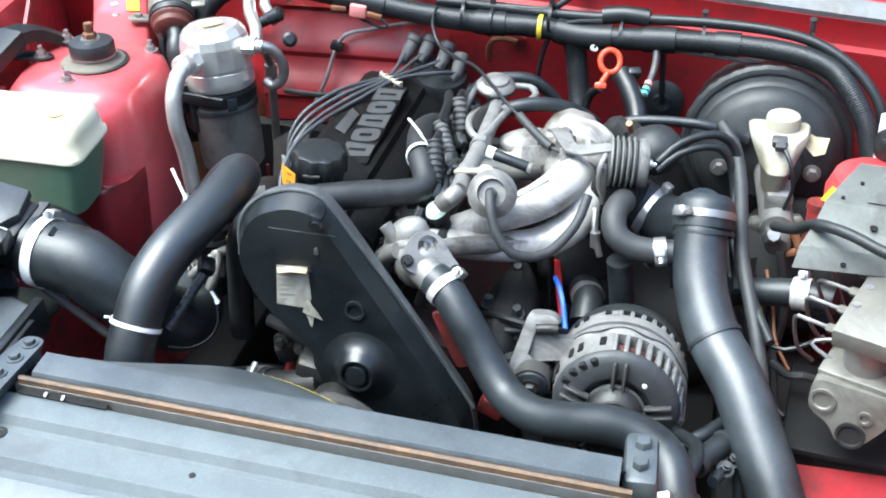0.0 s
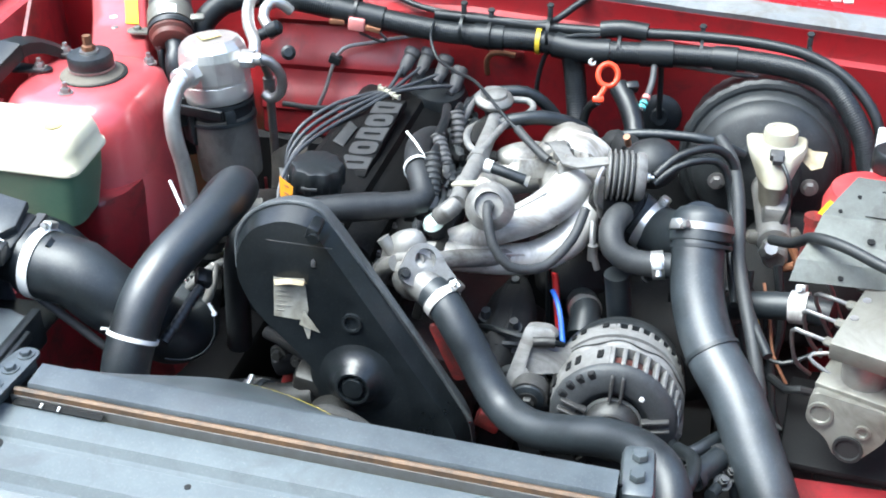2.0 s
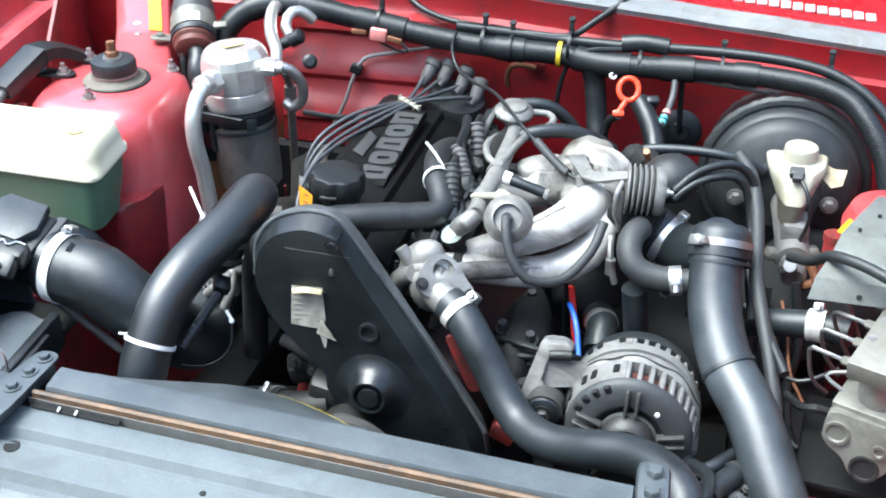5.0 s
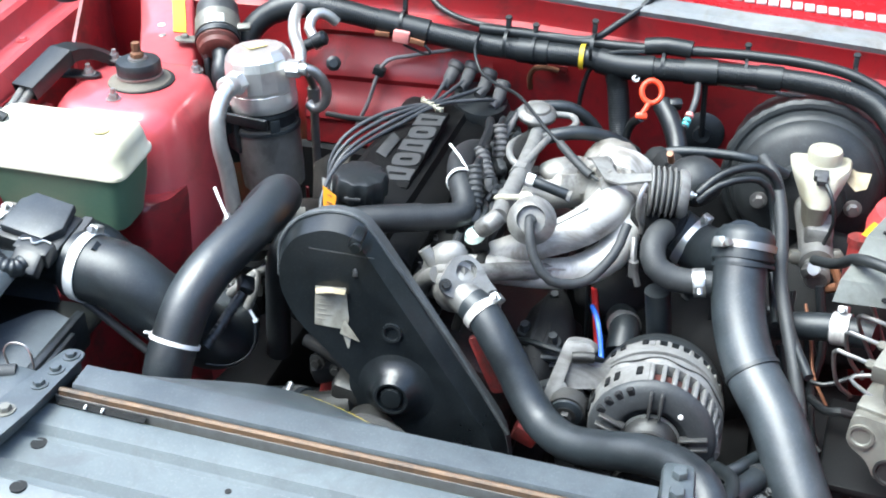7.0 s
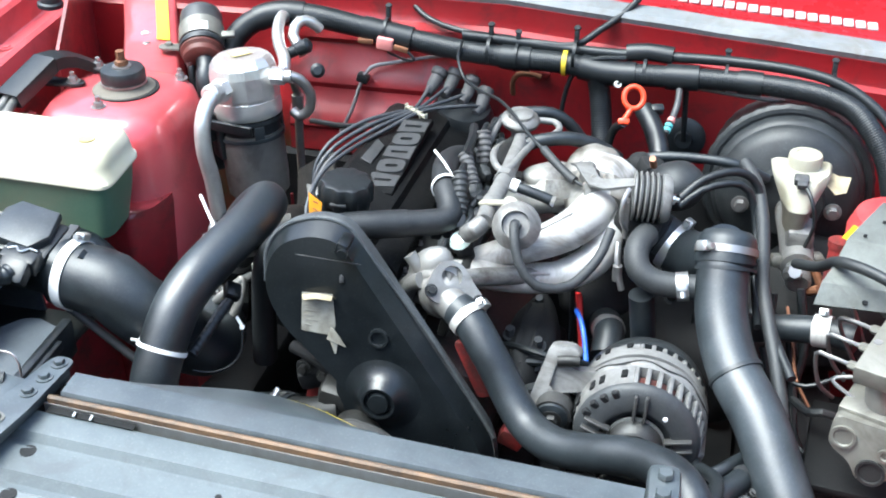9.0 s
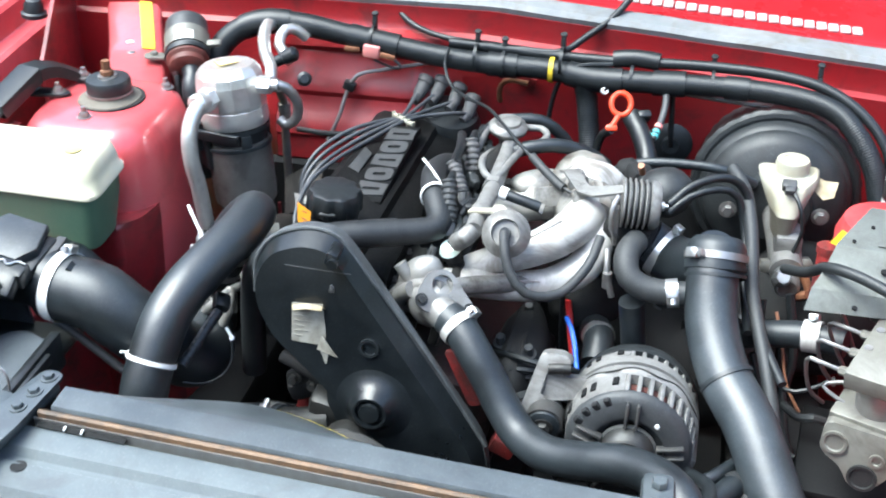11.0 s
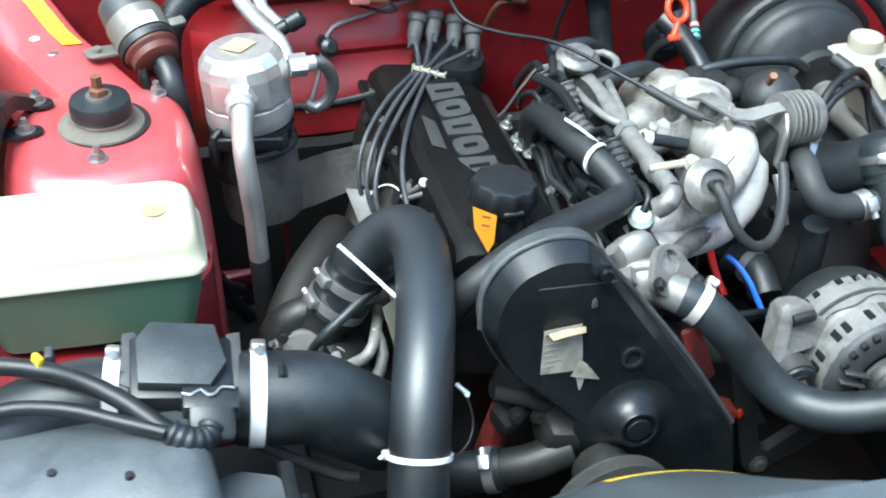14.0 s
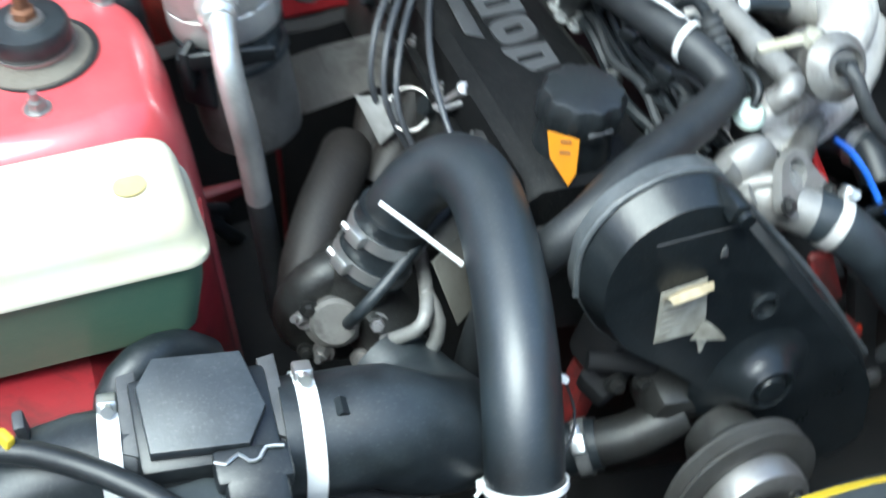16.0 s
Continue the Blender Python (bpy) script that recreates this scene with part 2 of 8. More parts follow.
RUBBER_GREY = material("dusty_grey_rubber", (0.018, 0.021, 0.023), 0.58, 0, (0.05, 0.049, 0.048), 0.5, 60, 12, 0.15, 420, spec=0.5, specks=0.12)
PIPE = material("painted_black_pipe", (0.0036, 0.0060, 0.0080), 0.42, 0, (0.020, 0.030, 0.037), 0.7, 22, 5, 0.20, 110, rough_var=0.14, spec=0.9, specks=0.09, grime=0.35)
# greyer copy of PIPE: dust, plus top light put into the colour
PIPE_DUSTY_LIT = material("dusty_lit_pipe", (0.0085, 0.012, 0.0145), 0.42, 0, (0.060, 0.075, 0.085), 0.75, 26, 6, 0.25, 130, rough_var=0.16, spec=0.75, specks=0.14, grime=0.4, grime_colour=(0.012, 0.015, 0.017))
CABLE = material("black_cable", (0.008, 0.0102, 0.0115), 0.42, 0, (0.022, 0.026, 0.029), 0.5, 90, 20, 0.05, spec=0.45, specks=0.05)
LEAD = material("grey_ignition_lead", (0.034, 0.037, 0.042), 0.42, 0, (0.085, 0.087, 0.092), 0.5, 90, 20, 0.05, specks=0.08)
CAST = material("cast_aluminium", (0.25, 0.248, 0.238), 0.50, 0.5, (0.14, 0.128, 0.112), 0.7, 70, 18, 0.4, 380, grime=0.8, grime_colour=(0.04, 0.034, 0.028))
# darker copy of CAST, for oily parts and for castings that lie in shade
CAST_DARK = material("oily_shaded_aluminium", (0.030, 0.031, 0.030), 0.46, 0.4, (0.025, 0.023, 0.020), 0.75, 70, 20, 0.4, 380, grime=0.85, grime_colour=(0.010, 0.008, 0.007))
BRIGHT = material("bright_aluminium", (0.82, 0.815, 0.79), 0.33, 0.8, (0.62, 0.60, 0.57), 0.5, 60, 12, 0.12, 300, specks=0.06, grime=0.28, grime_colour=(0.22, 0.20, 0.18))
SILVER = material("silver_painted_casting", (0.56, 0.555, 0.53), 0.46, 0.3, (0.42, 0.40, 0.365), 0.65, 60, 14, 0.3, 330, specks=0.18, grime=0.75, grime_colour=(0.16, 0.135, 0.11))
STEEL = material("dull_steel", (0.36, 0.355, 0.35), 0.42, 0.85, (0.2, 0.17, 0.14), 0.5, 90, 25, 0.15)
ZINC = material("zinc_plate", (0.200, 0.196, 0.172), 0.50, 0.40, (0.125, 0.118, 0.095), 0.75, 40, 14, 0.12, 260, grime=0.5, grime_colour=(0.08, 0.07, 0.055))
CLAMP = material("shiny_clamp_steel", (0.62, 0.63, 0.62), 0.36, 0.9, (0.5, 0.48, 0.45), 0.4, 90, 30, 0.05, specks=0.0)
RUST = material("rusty_steel", (0.20, 0.085, 0.04), 0.75, 0.2, (0.09, 0.04, 0.025), 0.7, 120, 30, 0.4)
BROWN = material("brown_rubber_strip", (0.135, 0.072, 0.032), 0.6, 0, (0.035, 0.026, 0.02), 0.8, 120, 20, 0.25, grime=0.8)
PANEL = material("blue_grey_front_panel", (0.064, 0.079, 0.085), 0.48, 0, (0.112, 0.132, 0.137), 0.6, 45, 9, 0.12, 420, spec=0.7, specks=0.22, grime=0.6, grime_colour=(0.050, 0.056, 0.058))
RAIL = material("black_painted_rail", (0.030, 0.039, 0.044), 0.40, 0, (0.085, 0.100, 0.106), 0.75, 40, 8, 0.10, 420, spec=0.9, specks=0.18, grime=0.45, grime_colour=(0.030, 0.032, 0.035))
TANK = material("cloudy_white_plastic", (0.59, 0.58, 0.48), 0.40, 0, (0.57, 0.52, 0.34), 0.7, 30, 8, 0.03, 150, specks=0.0)
TANK_GREEN = material("green_coolant_plastic", (0.085, 0.165, 0.108), 0.40, 0, (0.15, 0.22, 0.14), 0.6, 40, 9, 0.03)
CREAM = material("cream_plastic", (0.35, 0.342, 0.285), 0.42, 0, (0.29, 0.255, 0.165), 0.75, 60, 22, 0.05)
WHITE = material("white_nylon", (0.72, 0.72, 0.70), 0.4, 0, (0.6, 0.6, 0.58), 0.4, 80, 30, 0.02, specks=0.03)
PAPER = material("aged_paper", (0.29, 0.285, 0.245), 0.7, 0, (0.12, 0.105, 0.08), 0.8, 90, 40, 0.25, 240)
TAN = material("tan_paper_back", (0.36, 0.30, 0.19), 0.75, 0, (0.12, 0.085, 0.045), 0.8, 120, 45, 0.3, 240)
LOUVRE = material("pale_louvre_plastic", (0.52, 0.50, 0.49), 0.4, 0, (0.40, 0.36, 0.35), 0.5, 80, 30, 0.02)
METER_LID = material("worn_meter_lid", (0.021, 0.026, 0.030), 0.42, 0, (0.075, 0.084, 0.092), 0.6, 40, 14, 0.1, 420, spec=0.6, specks=0.12, grime=0.6, grime_colour=(0.012, 0.015, 0.017))
NECK = material("stained_translucent_plastic", (0.16, 0.148, 0.118), 0.42, 0, (0.09, 0.08, 0.06), 0.7, 60, 22, 0.05)
ZINC_DULL = material("dull_greenish_zinc", (0.118, 0.126, 0.116), 0.52, 0.3, (0.075, 0.078, 0.068), 0.8, 45, 26, 0.3, 260, specks=0.15, grime=0.7, grime_colour=(0.055, 0.052, 0.045))
INK = material("faded_print", (0.22, 0.21, 0.18), 0.7, 0, (0.2, 0.2, 0.18), 0.5)
YELLOW = material("yellow_label", (0.60, 0.43, 0.02), 0.5, 0, (0.4, 0.3, 0.03), 0.5, 70, 25, 0.05, specks=0.05)
ORANGE = material("orange_label", (0.62, 0.24, 0.01), 0.5, 0, (0.5, 0.18, 0.01), 0.4, 80, 30, 0.05)
ORANGE_RED = material("orange_red_plastic", (0.75, 0.055, 0.015), 0.35, 0, (0.6, 0.05, 0.02), 0.3, 80, 30, 0.02, specks=0.0)
BLUE = material("blue_wire", (0.02, 0.12, 0.55), 0.4, 0)
REDWIRE = material("red_wire", (0.50, 0.02, 0.02), 0.4, 0)
PINK = material("faded_pink_plastic", (0.62, 0.22, 0.20), 0.5, 0)
TURQ = material("turquoise_band", (0.10, 0.42, 0.42), 0.5, 0)
COPPER = material("copper_brown", (0.26, 0.115, 0.06), 0.55, 0.3, (0.16, 0.07, 0.04), 0.6, 70, 25)
GREY_PLASTIC = material("grey_plastic", (0.035, 0.037, 0.040), 0.48, 0, (0.09, 0.09, 0.09), 0.6, 60, 22, 0.15, grime=0.5)
SEAL = material("grey_rubber_seal", (0.15, 0.162, 0.170), 0.6, 0, (0.26, 0.258, 0.25), 0.6, 50, 8, 0.15, 300, grime=0.5, grime_colour=(0.10, 0.075, 0.045))
# black of grimy parts, also painted where there is only deep shade
DARK = material("grime_and_shade_black", (0.0150, 0.0158, 0.0166), 0.72, 0, (0.028, 0.0262, 0.025), 0.6, 50, 12, 0.3, 200, spec=0.2, specks=0.03)
HEAT = material("dull_heat_shield", (0.017, 0.0155, 0.0145), 0.6, 0.3, (0.014, 0.011, 0.009), 0.75, 60, 14, 0.3, 200, grime=0.7)
GRASS = material("grass_blade", (0.095, 0.155, 0.03), 0.55, 0, (0.30, 0.27, 0.09), 0.7, 30, 3, 0.0)
SOIL = material("grassy_soil", (0.06, 0.075, 0.025), 0.9, 0, (0.10, 0.08, 0.045), 0.8, 20, 2, 0.4, 60)
LID = material("dusty_lid_plastic", (0.048, 0.058, 0.064), 0.48, 0, (0.13, 0.142, 0.152), 0.6, 40, 8, 0.08, 420, spec=0.7, specks=0.18, grime=0.6, grime_colour=(0.030, 0.038, 0.042))
BROWN_RED = material("rusty_brown_paint", (0.11, 0.022, 0.016), 0.55, 0, (0.05, 0.03, 0.022), 0.7, 80, 25, 0.25)
SHIELD = material("dusty_shield", (0.16, 0.155, 0.145), 0.6, 0.3, (0.08, 0.075, 0.068), 0.7, 60, 14, 0.3, 200, grime=0.7)
COWL = material("glossy_cowl_paint", (0.29, 0.009, 0.013), 0.28, 0, (0.36, 0.02, 0.03), 0.5, 30, 7, 0.02, 220, spec=0.35, specks=0.03)
SPOT_DARK = material("brown_yellow_mark", (0.42, 0.34, 0.15), 0.5, 0, (0.52, 0.45, 0.24), 0.7)
SPOT = material("yellowed_mark", (0.56, 0.44, 0.20), 0.5, 0, (0.60, 0.50, 0.22), 0.5)
ALU = material("dusty_aluminium", (0.215, 0.213, 0.205), 0.58, 0.3, (0.12, 0.115, 0.105), 0.65, 80, 20, 0.4, 380, specks=0.15, grime=0.65, grime_colour=(0.05, 0.044, 0.037))
SERVO = material("dusty_black_paint", (0.0115, 0.0140, 0.0155), 0.50, 0, (0.036, 0.040, 0.042), 0.6, 50, 9, 0.1, 300, spec=0.45, specks=0.12, grime=0.5, grime_colour=(0.008, 0.008, 0.008))
# body red darkened to stand for shade on the firewall, with some grime
RED_WALL_SHADE = material("shaded_firewall_red", (0.25, 0.0095, 0.0130), 0.40, 0, (0.16, 0.014, 0.017), 0.5, 30, 7, 0.05, 220, coat=0.12, specks=0.05, grime=0.6, grime_colour=(0.055, 0.017, 0.017))
CRACKLE = material("crackle_black_paint", (0.0036, 0.0040, 0.0044), 0.46, 0, (0.011, 0.0108, 0.0106), 0.5, 90, 14, 0.55, 520, spec=0.10, specks=0.07, grime=0.4, grime_colour=(0.015, 0.014, 0.013))
LETTER = material("worn_grey_letters", (0.050, 0.052, 0.054), 0.5, 0.2, (0.035, 0.035, 0.035), 0.7, 70, 24, 0.3, 300, grime=0.5, grime_colour=(0.03, 0.03, 0.03))
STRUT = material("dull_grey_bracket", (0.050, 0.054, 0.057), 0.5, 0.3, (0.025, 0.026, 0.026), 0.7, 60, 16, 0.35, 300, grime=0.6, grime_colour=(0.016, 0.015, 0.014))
ALU_DIRTY = material("sooty_aluminium", (0.046, 0.046, 0.045), 0.6, 0.3, (0.05, 0.048, 0.044), 0.65, 80, 20, 0.4, 380, specks=0.12, grime=0.6, grime_colour=(0.03, 0.027, 0.023))
SCUFF = material("scuffed_plastic_edge", (0.034, 0.039, 0.042), 0.45, 0, (0.10, 0.108, 0.112), 0.7, 80, 18, 0.25, 300, spec=0.6, specks=0.2)
FELT = material("dark_felt", (0.045, 0.044, 0.043), 0.9, 0, (0.07, 0.068, 0.065), 0.5, 90, 12, 0.5, 300, spec=0.1)
CAN = material("dull_brushed_can", (0.21, 0.208, 0.20), 0.46, 0.75, (0.13, 0.125, 0.115), 0.6, 80, 16, 0.3, 380, specks=0.12, grime=0.5, grime_colour=(0.07, 0.065, 0.06))
BOOT = material("dusty_boot_rubber", (0.060, 0.060, 0.062), 0.62, 0, (0.13, 0.125, 0.12), 0.65, 60, 24, 0.25, 300, spec=0.35, specks=0.15, grime=0.5, grime_colour=(0.03, 0.029, 0.028))
CAST_STAINED = material("brown_stained_casting", (0.30, 0.292, 0.270), 0.52, 0.35, (0.15, 0.130, 0.105), 0.85, 60, 26, 0.5, 330, specks=0.2, grime=0.9, grime_colour=(0.055, 0.045, 0.034))
BREATHER = material("matt_breather_rubber", (0.0095, 0.0115, 0.013), 0.52, 0, (0.034, 0.036, 0.038), 0.5, 60, 12, 0.2, 300, spec=0.5, specks=0.08)
SPOT_BLACK = material("matt_black", (0.004, 0.0045, 0.005), 0.7, 0, (0.010, 0.010, 0.010), 0.5, spec=0.2, specks=0.03)
DUSTY = material("caked_dust", (0.135, 0.122, 0.098), 0.85, 0, (0.09, 0.075, 0.06), 0.7, 120, 40, 0.5)

# ---------------- ground ----------------
bm = B()
n = 40
gv = [[bm.verts.new((x, y, 0.03 * noise.noise(V((x * 0.5, y * 0.5, 0))) - 0.02)) for x in np.r_[-60, np.linspace(-8, 8, n), 60]] for y in np.r_[-60, np.linspace(-7, 9, n), 60]]
for a, b in zip(gv, gv[1:]):
    for i in range(len(a) - 1):
        bm.faces.new((a[i], a[i + 1], b[i + 1], b[i]))
ground = solo("ground", bm, SOIL, (0, 0, 0), "grassy rough ground under and beside the car", "ground", kind="structure")

bm = B()
rng = random.Random(4)
for k in range(17000):
    x, y = rng.uniform(-4.2, 4.2), rng.uniform(-2.2, 6.0)
    if k < 6000:
        x, y = rng.uniform(-3.2, -1.02), rng.uniform(1.0, 5.0)
    if abs(x) < 1.0 and 0.3 < y < 3.2 or rng.random() < 0.45 + 0.5 * noise.noise(V((x * 0.9, y * 0.9, 7))):
        continue
    h, w, a = rng.uniform(0.05, 0.2), rng.uniform(0.004, 0.011), rng.uniform(0, math.tau)
    dx, dy = math.cos(a) * w, math.sin(a) * w
    lx, ly = rng.gauss(0, 0.05), rng.gauss(0, 0.05)
    v = [bm.verts.new(p) for p in ((x - dx, y - dy, -0.03), (x + dx, y + dy, -0.03), (x + dx * 0.7 + lx * 0.4, y + dy * 0.7 + ly * 0.4, h * 0.6), (x - dx * 0.7 + lx * 0.4, y - dy * 0.7 + ly * 0.4, h * 0.6), (x + lx, y + ly, h))]
    bm.faces.new((v[0], v[1], v[2], v[3]))
    bm.faces.new((v[3], v[2], v[4]))
me = bpy.data.meshes.new("grass")
bm.to_mesh(me)
bm.free()
me.materials.append(GRASS)
tagged(new("grass", me), "long uneven green and straw grass beside the car", "grass", kind="stuff")

# unseen ring of dark bushes and trees, added to keep low sky light off the car
bm = B()
rows = []
for k in range(97):
    a = k * math.tau / 96
    d = 14.0 + 1.2 * noise.noise(V((math.cos(a) * 3, math.sin(a) * 3, 0)))
    row = []
    for j in range(9):
        h = j / 8 * (8.0 + 2.0 * noise.noise(V((math.cos(a) * 5, math.sin(a) * 5, 4)) ))
        dd = d + 0.8 * noise.noise(V((math.cos(a) * 9, math.sin(a) * 9, h * 0.9))) + 0.12 * h
        row.append((dd * math.cos(a), 1.2 + dd * math.sin(a), h - 0.1))
    rows.append(row)
sheet(bm, rows, 0.3)
solo("backdrop", bm, material("dark_foliage", (0.035, 0.055, 0.02), 0.8, 0, (0.07, 0.095, 0.035), 0.7, 6, 0.8, 0.5, 8), (0, 0, 0), "unseen dark green bushes and trees, added far round to block low sky", "trees", kind="structure")

# ---------------- car body ----------------
# the cowl drops towards the +x side, shaped to fit the camera's view
def sl(x):
    """How much lower the cowl lies towards the +x side."""
    return -0.08 * max(0.0, x) + 0.004 * min(0.0, x)


body = thing("car_body", (0, 1.2, 0.2), "red painted car body shell, dusty, bonnet open", "car body")

# firewall: a wall with a stepped, ribbed upper part, its red darkened for shade
bm = B()
rows = []
prof = [(1.60, 0.25), (1.58, 0.62), (1.535, 0.74), (1.535, 0.775), (1.530, 0.780), (1.530, 0.802), (1.535, 0.808), (1.535, 0.835), (1.529, 0.844), (1.529, 0.863), (1.535, 0.87), (1.535, 0.90), (1.530, 0.908), (1.530, 0.927), (1.544, 0.932), (1.547, 0.944), (1.545, 0.970)]
for y, z in prof:
    row = []
    for x in np.linspace(-0.72, 0.80, 39):
        flat = 1.0 if -0.33 < x < -0.06 else 0.0
        yy = y if flat or z < 0.75 or z > 0.93 else 1.535
        # this stretch leans out at its foot to look brighter from above
        if flat and 0.70 < z < 0.95:
            yy = 1.535 - (1.535 - y) * 1.15 - 0.34 * (0.95 - max(z, 0.76))
        row.append((x, yy, z + sl(x)))
    rows.append(row)
sheet(bm, rows, 0.003)
part("firewall", bm, RED_WALL_SHADE, body, "red firewall panel with pressed ribs, dusty")

# cowl: seal flange, creased panel behind it, and the foot of the windscreen
bm = B()
sheet(bm, [[(x, y, z + sl(x)) for x in np.linspace(-0.72, 0.80, 24)] for y, z in ((1.553, 0.966), (1.56, 0.970), (1.596, 0.972), (1.606, 0.978), (1.616, 0.974), (1.630, 0.976), (1.640, 0.970), (1.648, 0.971), (1.690, 0.973), (1.70, 0.981), (1.78, 0.992), (1.81, 1.004))], 0.003)
part("cowl_panel", bm, COWL, body, "glossy red cowl panel below the windscreen")
bm = B()
sheet(bm, [[(x, y, z + sl(x)) for x in np.linspace(-0.70, 0.78, 12)] for y, z in ((1.81, 1.000), (2.10, 1.16), (2.55, 1.42))], 0.006)
part("windscreen", bm, material("windscreen_glass", (0.02, 0.025, 0.027), 0.05, 0, (0.03, 0.034, 0.036), 0.3, 20, 4, 0, spec=0.6, specks=0.02), body, "dark sloping windscreen glass")
bm = B()
prof = [(1.545, 0.966), (1.542, 0.978), (1.548, 0.985), (1.575, 0.990), (1.588, 0.985), (1.59, 0.974)]
ra = []
for x in np.linspace(-0.60, 0.78, 48):
    wob = 0.0012 * noise.noise(V((x * 14, 0, 3)))
    ra.append([(x, y + wob, z + sl(x) + wob) for y, z in prof])
sheet(bm, ra, 0.003)
part("cowl_seal", bm, SEAL, body, "grey weathered rubber bonnet seal")
for k in range(40):
    bm = B()
    x = -0.15 + k * 0.0175
    box(bm, (x, 1.675, 0.9745 + sl(x)), (0.0145, 0.026, 0.004), (2, 0, 0), 0.0015)
    part("louvre", bm, LOUVRE, body)

# unseen raised bonnet with a felt pad, added to block sky light behind the bay
bonnet = thing("bonnet", (0.0, 1.84, 1.02), "unseen red bonnet, felt lined, added upright to block sky light", "bonnet")


def lid_at(x, t, lift=0.0):
    """Across (x) and from the hinge to the front edge (t, metres) of the open bonnet."""
    c, s_ = math.cos(radians(84)), math.sin(radians(84))
    bow = 0.03 * (1 - (x / 0.75) ** 2)
    return (x, 1.86 - t * c + (bow + lift) * s_, 1.04 + t * s_ + (bow + lift) * c)


bm = B()
sheet(bm, [[lid_at(x, t) for x in np.linspace(-0.74, 0.76, 13)] for t in (0.0, 0.3, 0.6, 0.9, 1.12)], 0.004)
part("skin", bm, RED, bonnet, sharp=60)
bm = B()
sheet(bm, [[lid_at(x, t, -0.02) for x in np.linspace(-0.62, 0.64, 9)] for t in (0.12, 0.4, 0.7, 1.0)], 0.012)
part("felt_pad", bm, FELT, bonnet, "dark grey felt pad", sharp=60)
for x in (-0.66, 0.68):
    bm = B()
    box(bm, (x, 1.85, 1.02), (0.03, 0.10, 0.06), (20, 0, 0), 0.006)
    part("hinge", bm, STEEL, bonnet)

# made-up dark sheet over the lower firewall, standing for the shade there
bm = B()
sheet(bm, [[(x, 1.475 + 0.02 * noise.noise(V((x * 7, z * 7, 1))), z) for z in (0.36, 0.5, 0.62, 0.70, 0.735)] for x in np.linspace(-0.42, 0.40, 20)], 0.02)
part("shade_filler", bm, DARK, body, "dark filler sheet standing for shade on the lower firewall")

# wing on the car's one side: crest, gutter and inner wall
def wing_x(y, x):
    return x - 0.055 * (y - 1.2)


bm = B()
prof = [(-0.81, 0.50), (-0.80, 0.75), (-0.782, 0.89), (-0.768, 0.925), (-0.752, 0.944), (-0.728, 0.957), (-0.708, 0.957), (-0.702, 0.951), (-0.699, 0.925), (-0.696, 0.918), (-0.690, 0.916), (-0.668, 0.921), (-0.661, 0.917), (-0.656, 0.90), (-0.652, 0.86), (-0.66, 0.72), (-0.66, 0.5)]
ys = np.linspace(0.35, 2.3, 30)
sheet(bm, [[(wing_x(y, x), y, z + 0.05 * (y - 1.1) - 0.10 * max(0, 0.8 - y) + 0.004 * (1 if z > 0.9 else 0) * noise.noise(V((y * 4, x, 0)))) for x, z in prof] for y in ys], 0.0025)
part("front_wing", bm, RED, body, "red front wing with a folded gutter edge")
# darker sheet laid over the wing wall, for its grime and the recess's shade
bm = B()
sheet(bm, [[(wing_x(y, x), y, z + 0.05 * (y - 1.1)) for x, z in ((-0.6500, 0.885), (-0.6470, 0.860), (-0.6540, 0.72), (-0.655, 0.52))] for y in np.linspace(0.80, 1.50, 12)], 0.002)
part("wing_inner_skin", bm, RED_DIRTY_SHADE, body, "dark red inner wall of the wing, coloured for grime and shade")
for y, z in ((1.10, 0.855), (1.26, 0.84), (1.20, 0.80)):
    bm = B()
    box(bm, (wing_x(y, -0.640), y, z), (0.014, 0.045, 0.018), (0, 12, 4), 0.003)
    bolt(bm, (wing_x(y, -0.632), y, z), (1, 0, 0.2), 0.005, 0.004)
    part("wing_bracket", bm, RED_DIRTY_SHADE, body)
bm = B()
box(bm, (0.73, 1.2, 0.72), (0.02, 1.3, 0.52), None, 0.004)
part("inner_wing", bm, RED_DIRTY_SHADE, body, "red inner wing panel")
bm = B()
sheet(bm, [[(x, y, z + sl(x)) for x, z in ((0.735, 0.90), (0.76, 0.955), (0.80, 0.965), (0.88, 0.90), (0.95, 0.55))] for y in np.linspace(0.35, 2.3, 8)], 0.0025)
part("front_wing", bm, RED, body, "red front wing")

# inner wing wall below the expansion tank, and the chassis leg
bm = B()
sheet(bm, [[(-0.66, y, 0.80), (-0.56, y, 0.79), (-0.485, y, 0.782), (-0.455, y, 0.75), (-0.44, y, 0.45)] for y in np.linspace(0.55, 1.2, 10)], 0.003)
part("inner_wing", bm, RED_DIRTY_SHADE, body, "dirty red inner wing shelf")
# legs are black instead of body red, to stand for shade low down
bm = B()
box(bm, (-0.345, 1.1, 0.42), (0.11, 1.1, 0.13), None, 0.012)
part("chassis_leg", bm, DARK, body, "chassis leg, painted black for deep shade")
bm = B()
box(bm, (0.46, 1.05, 0.50), (0.12, 0.9, 0.13), None, 0.012)
part("chassis_leg", bm, DARK, body, "chassis leg, painted black for deep shade")

# strut tower: a tapered, rounded dome
bm = B()
secs = [(0.45, 0.110, 0.125), (0.70, 0.106, 0.12), (0.83, 0.101, 0.112), (0.875, 0.097, 0.106), (0.900, 0.090, 0.098), (0.912, 0.080, 0.087), (0.9165, 0.066, 0.074)]
cx, cy = -0.472, 1.235
loops = []
for z, ax, ay in secs:
    loop = []
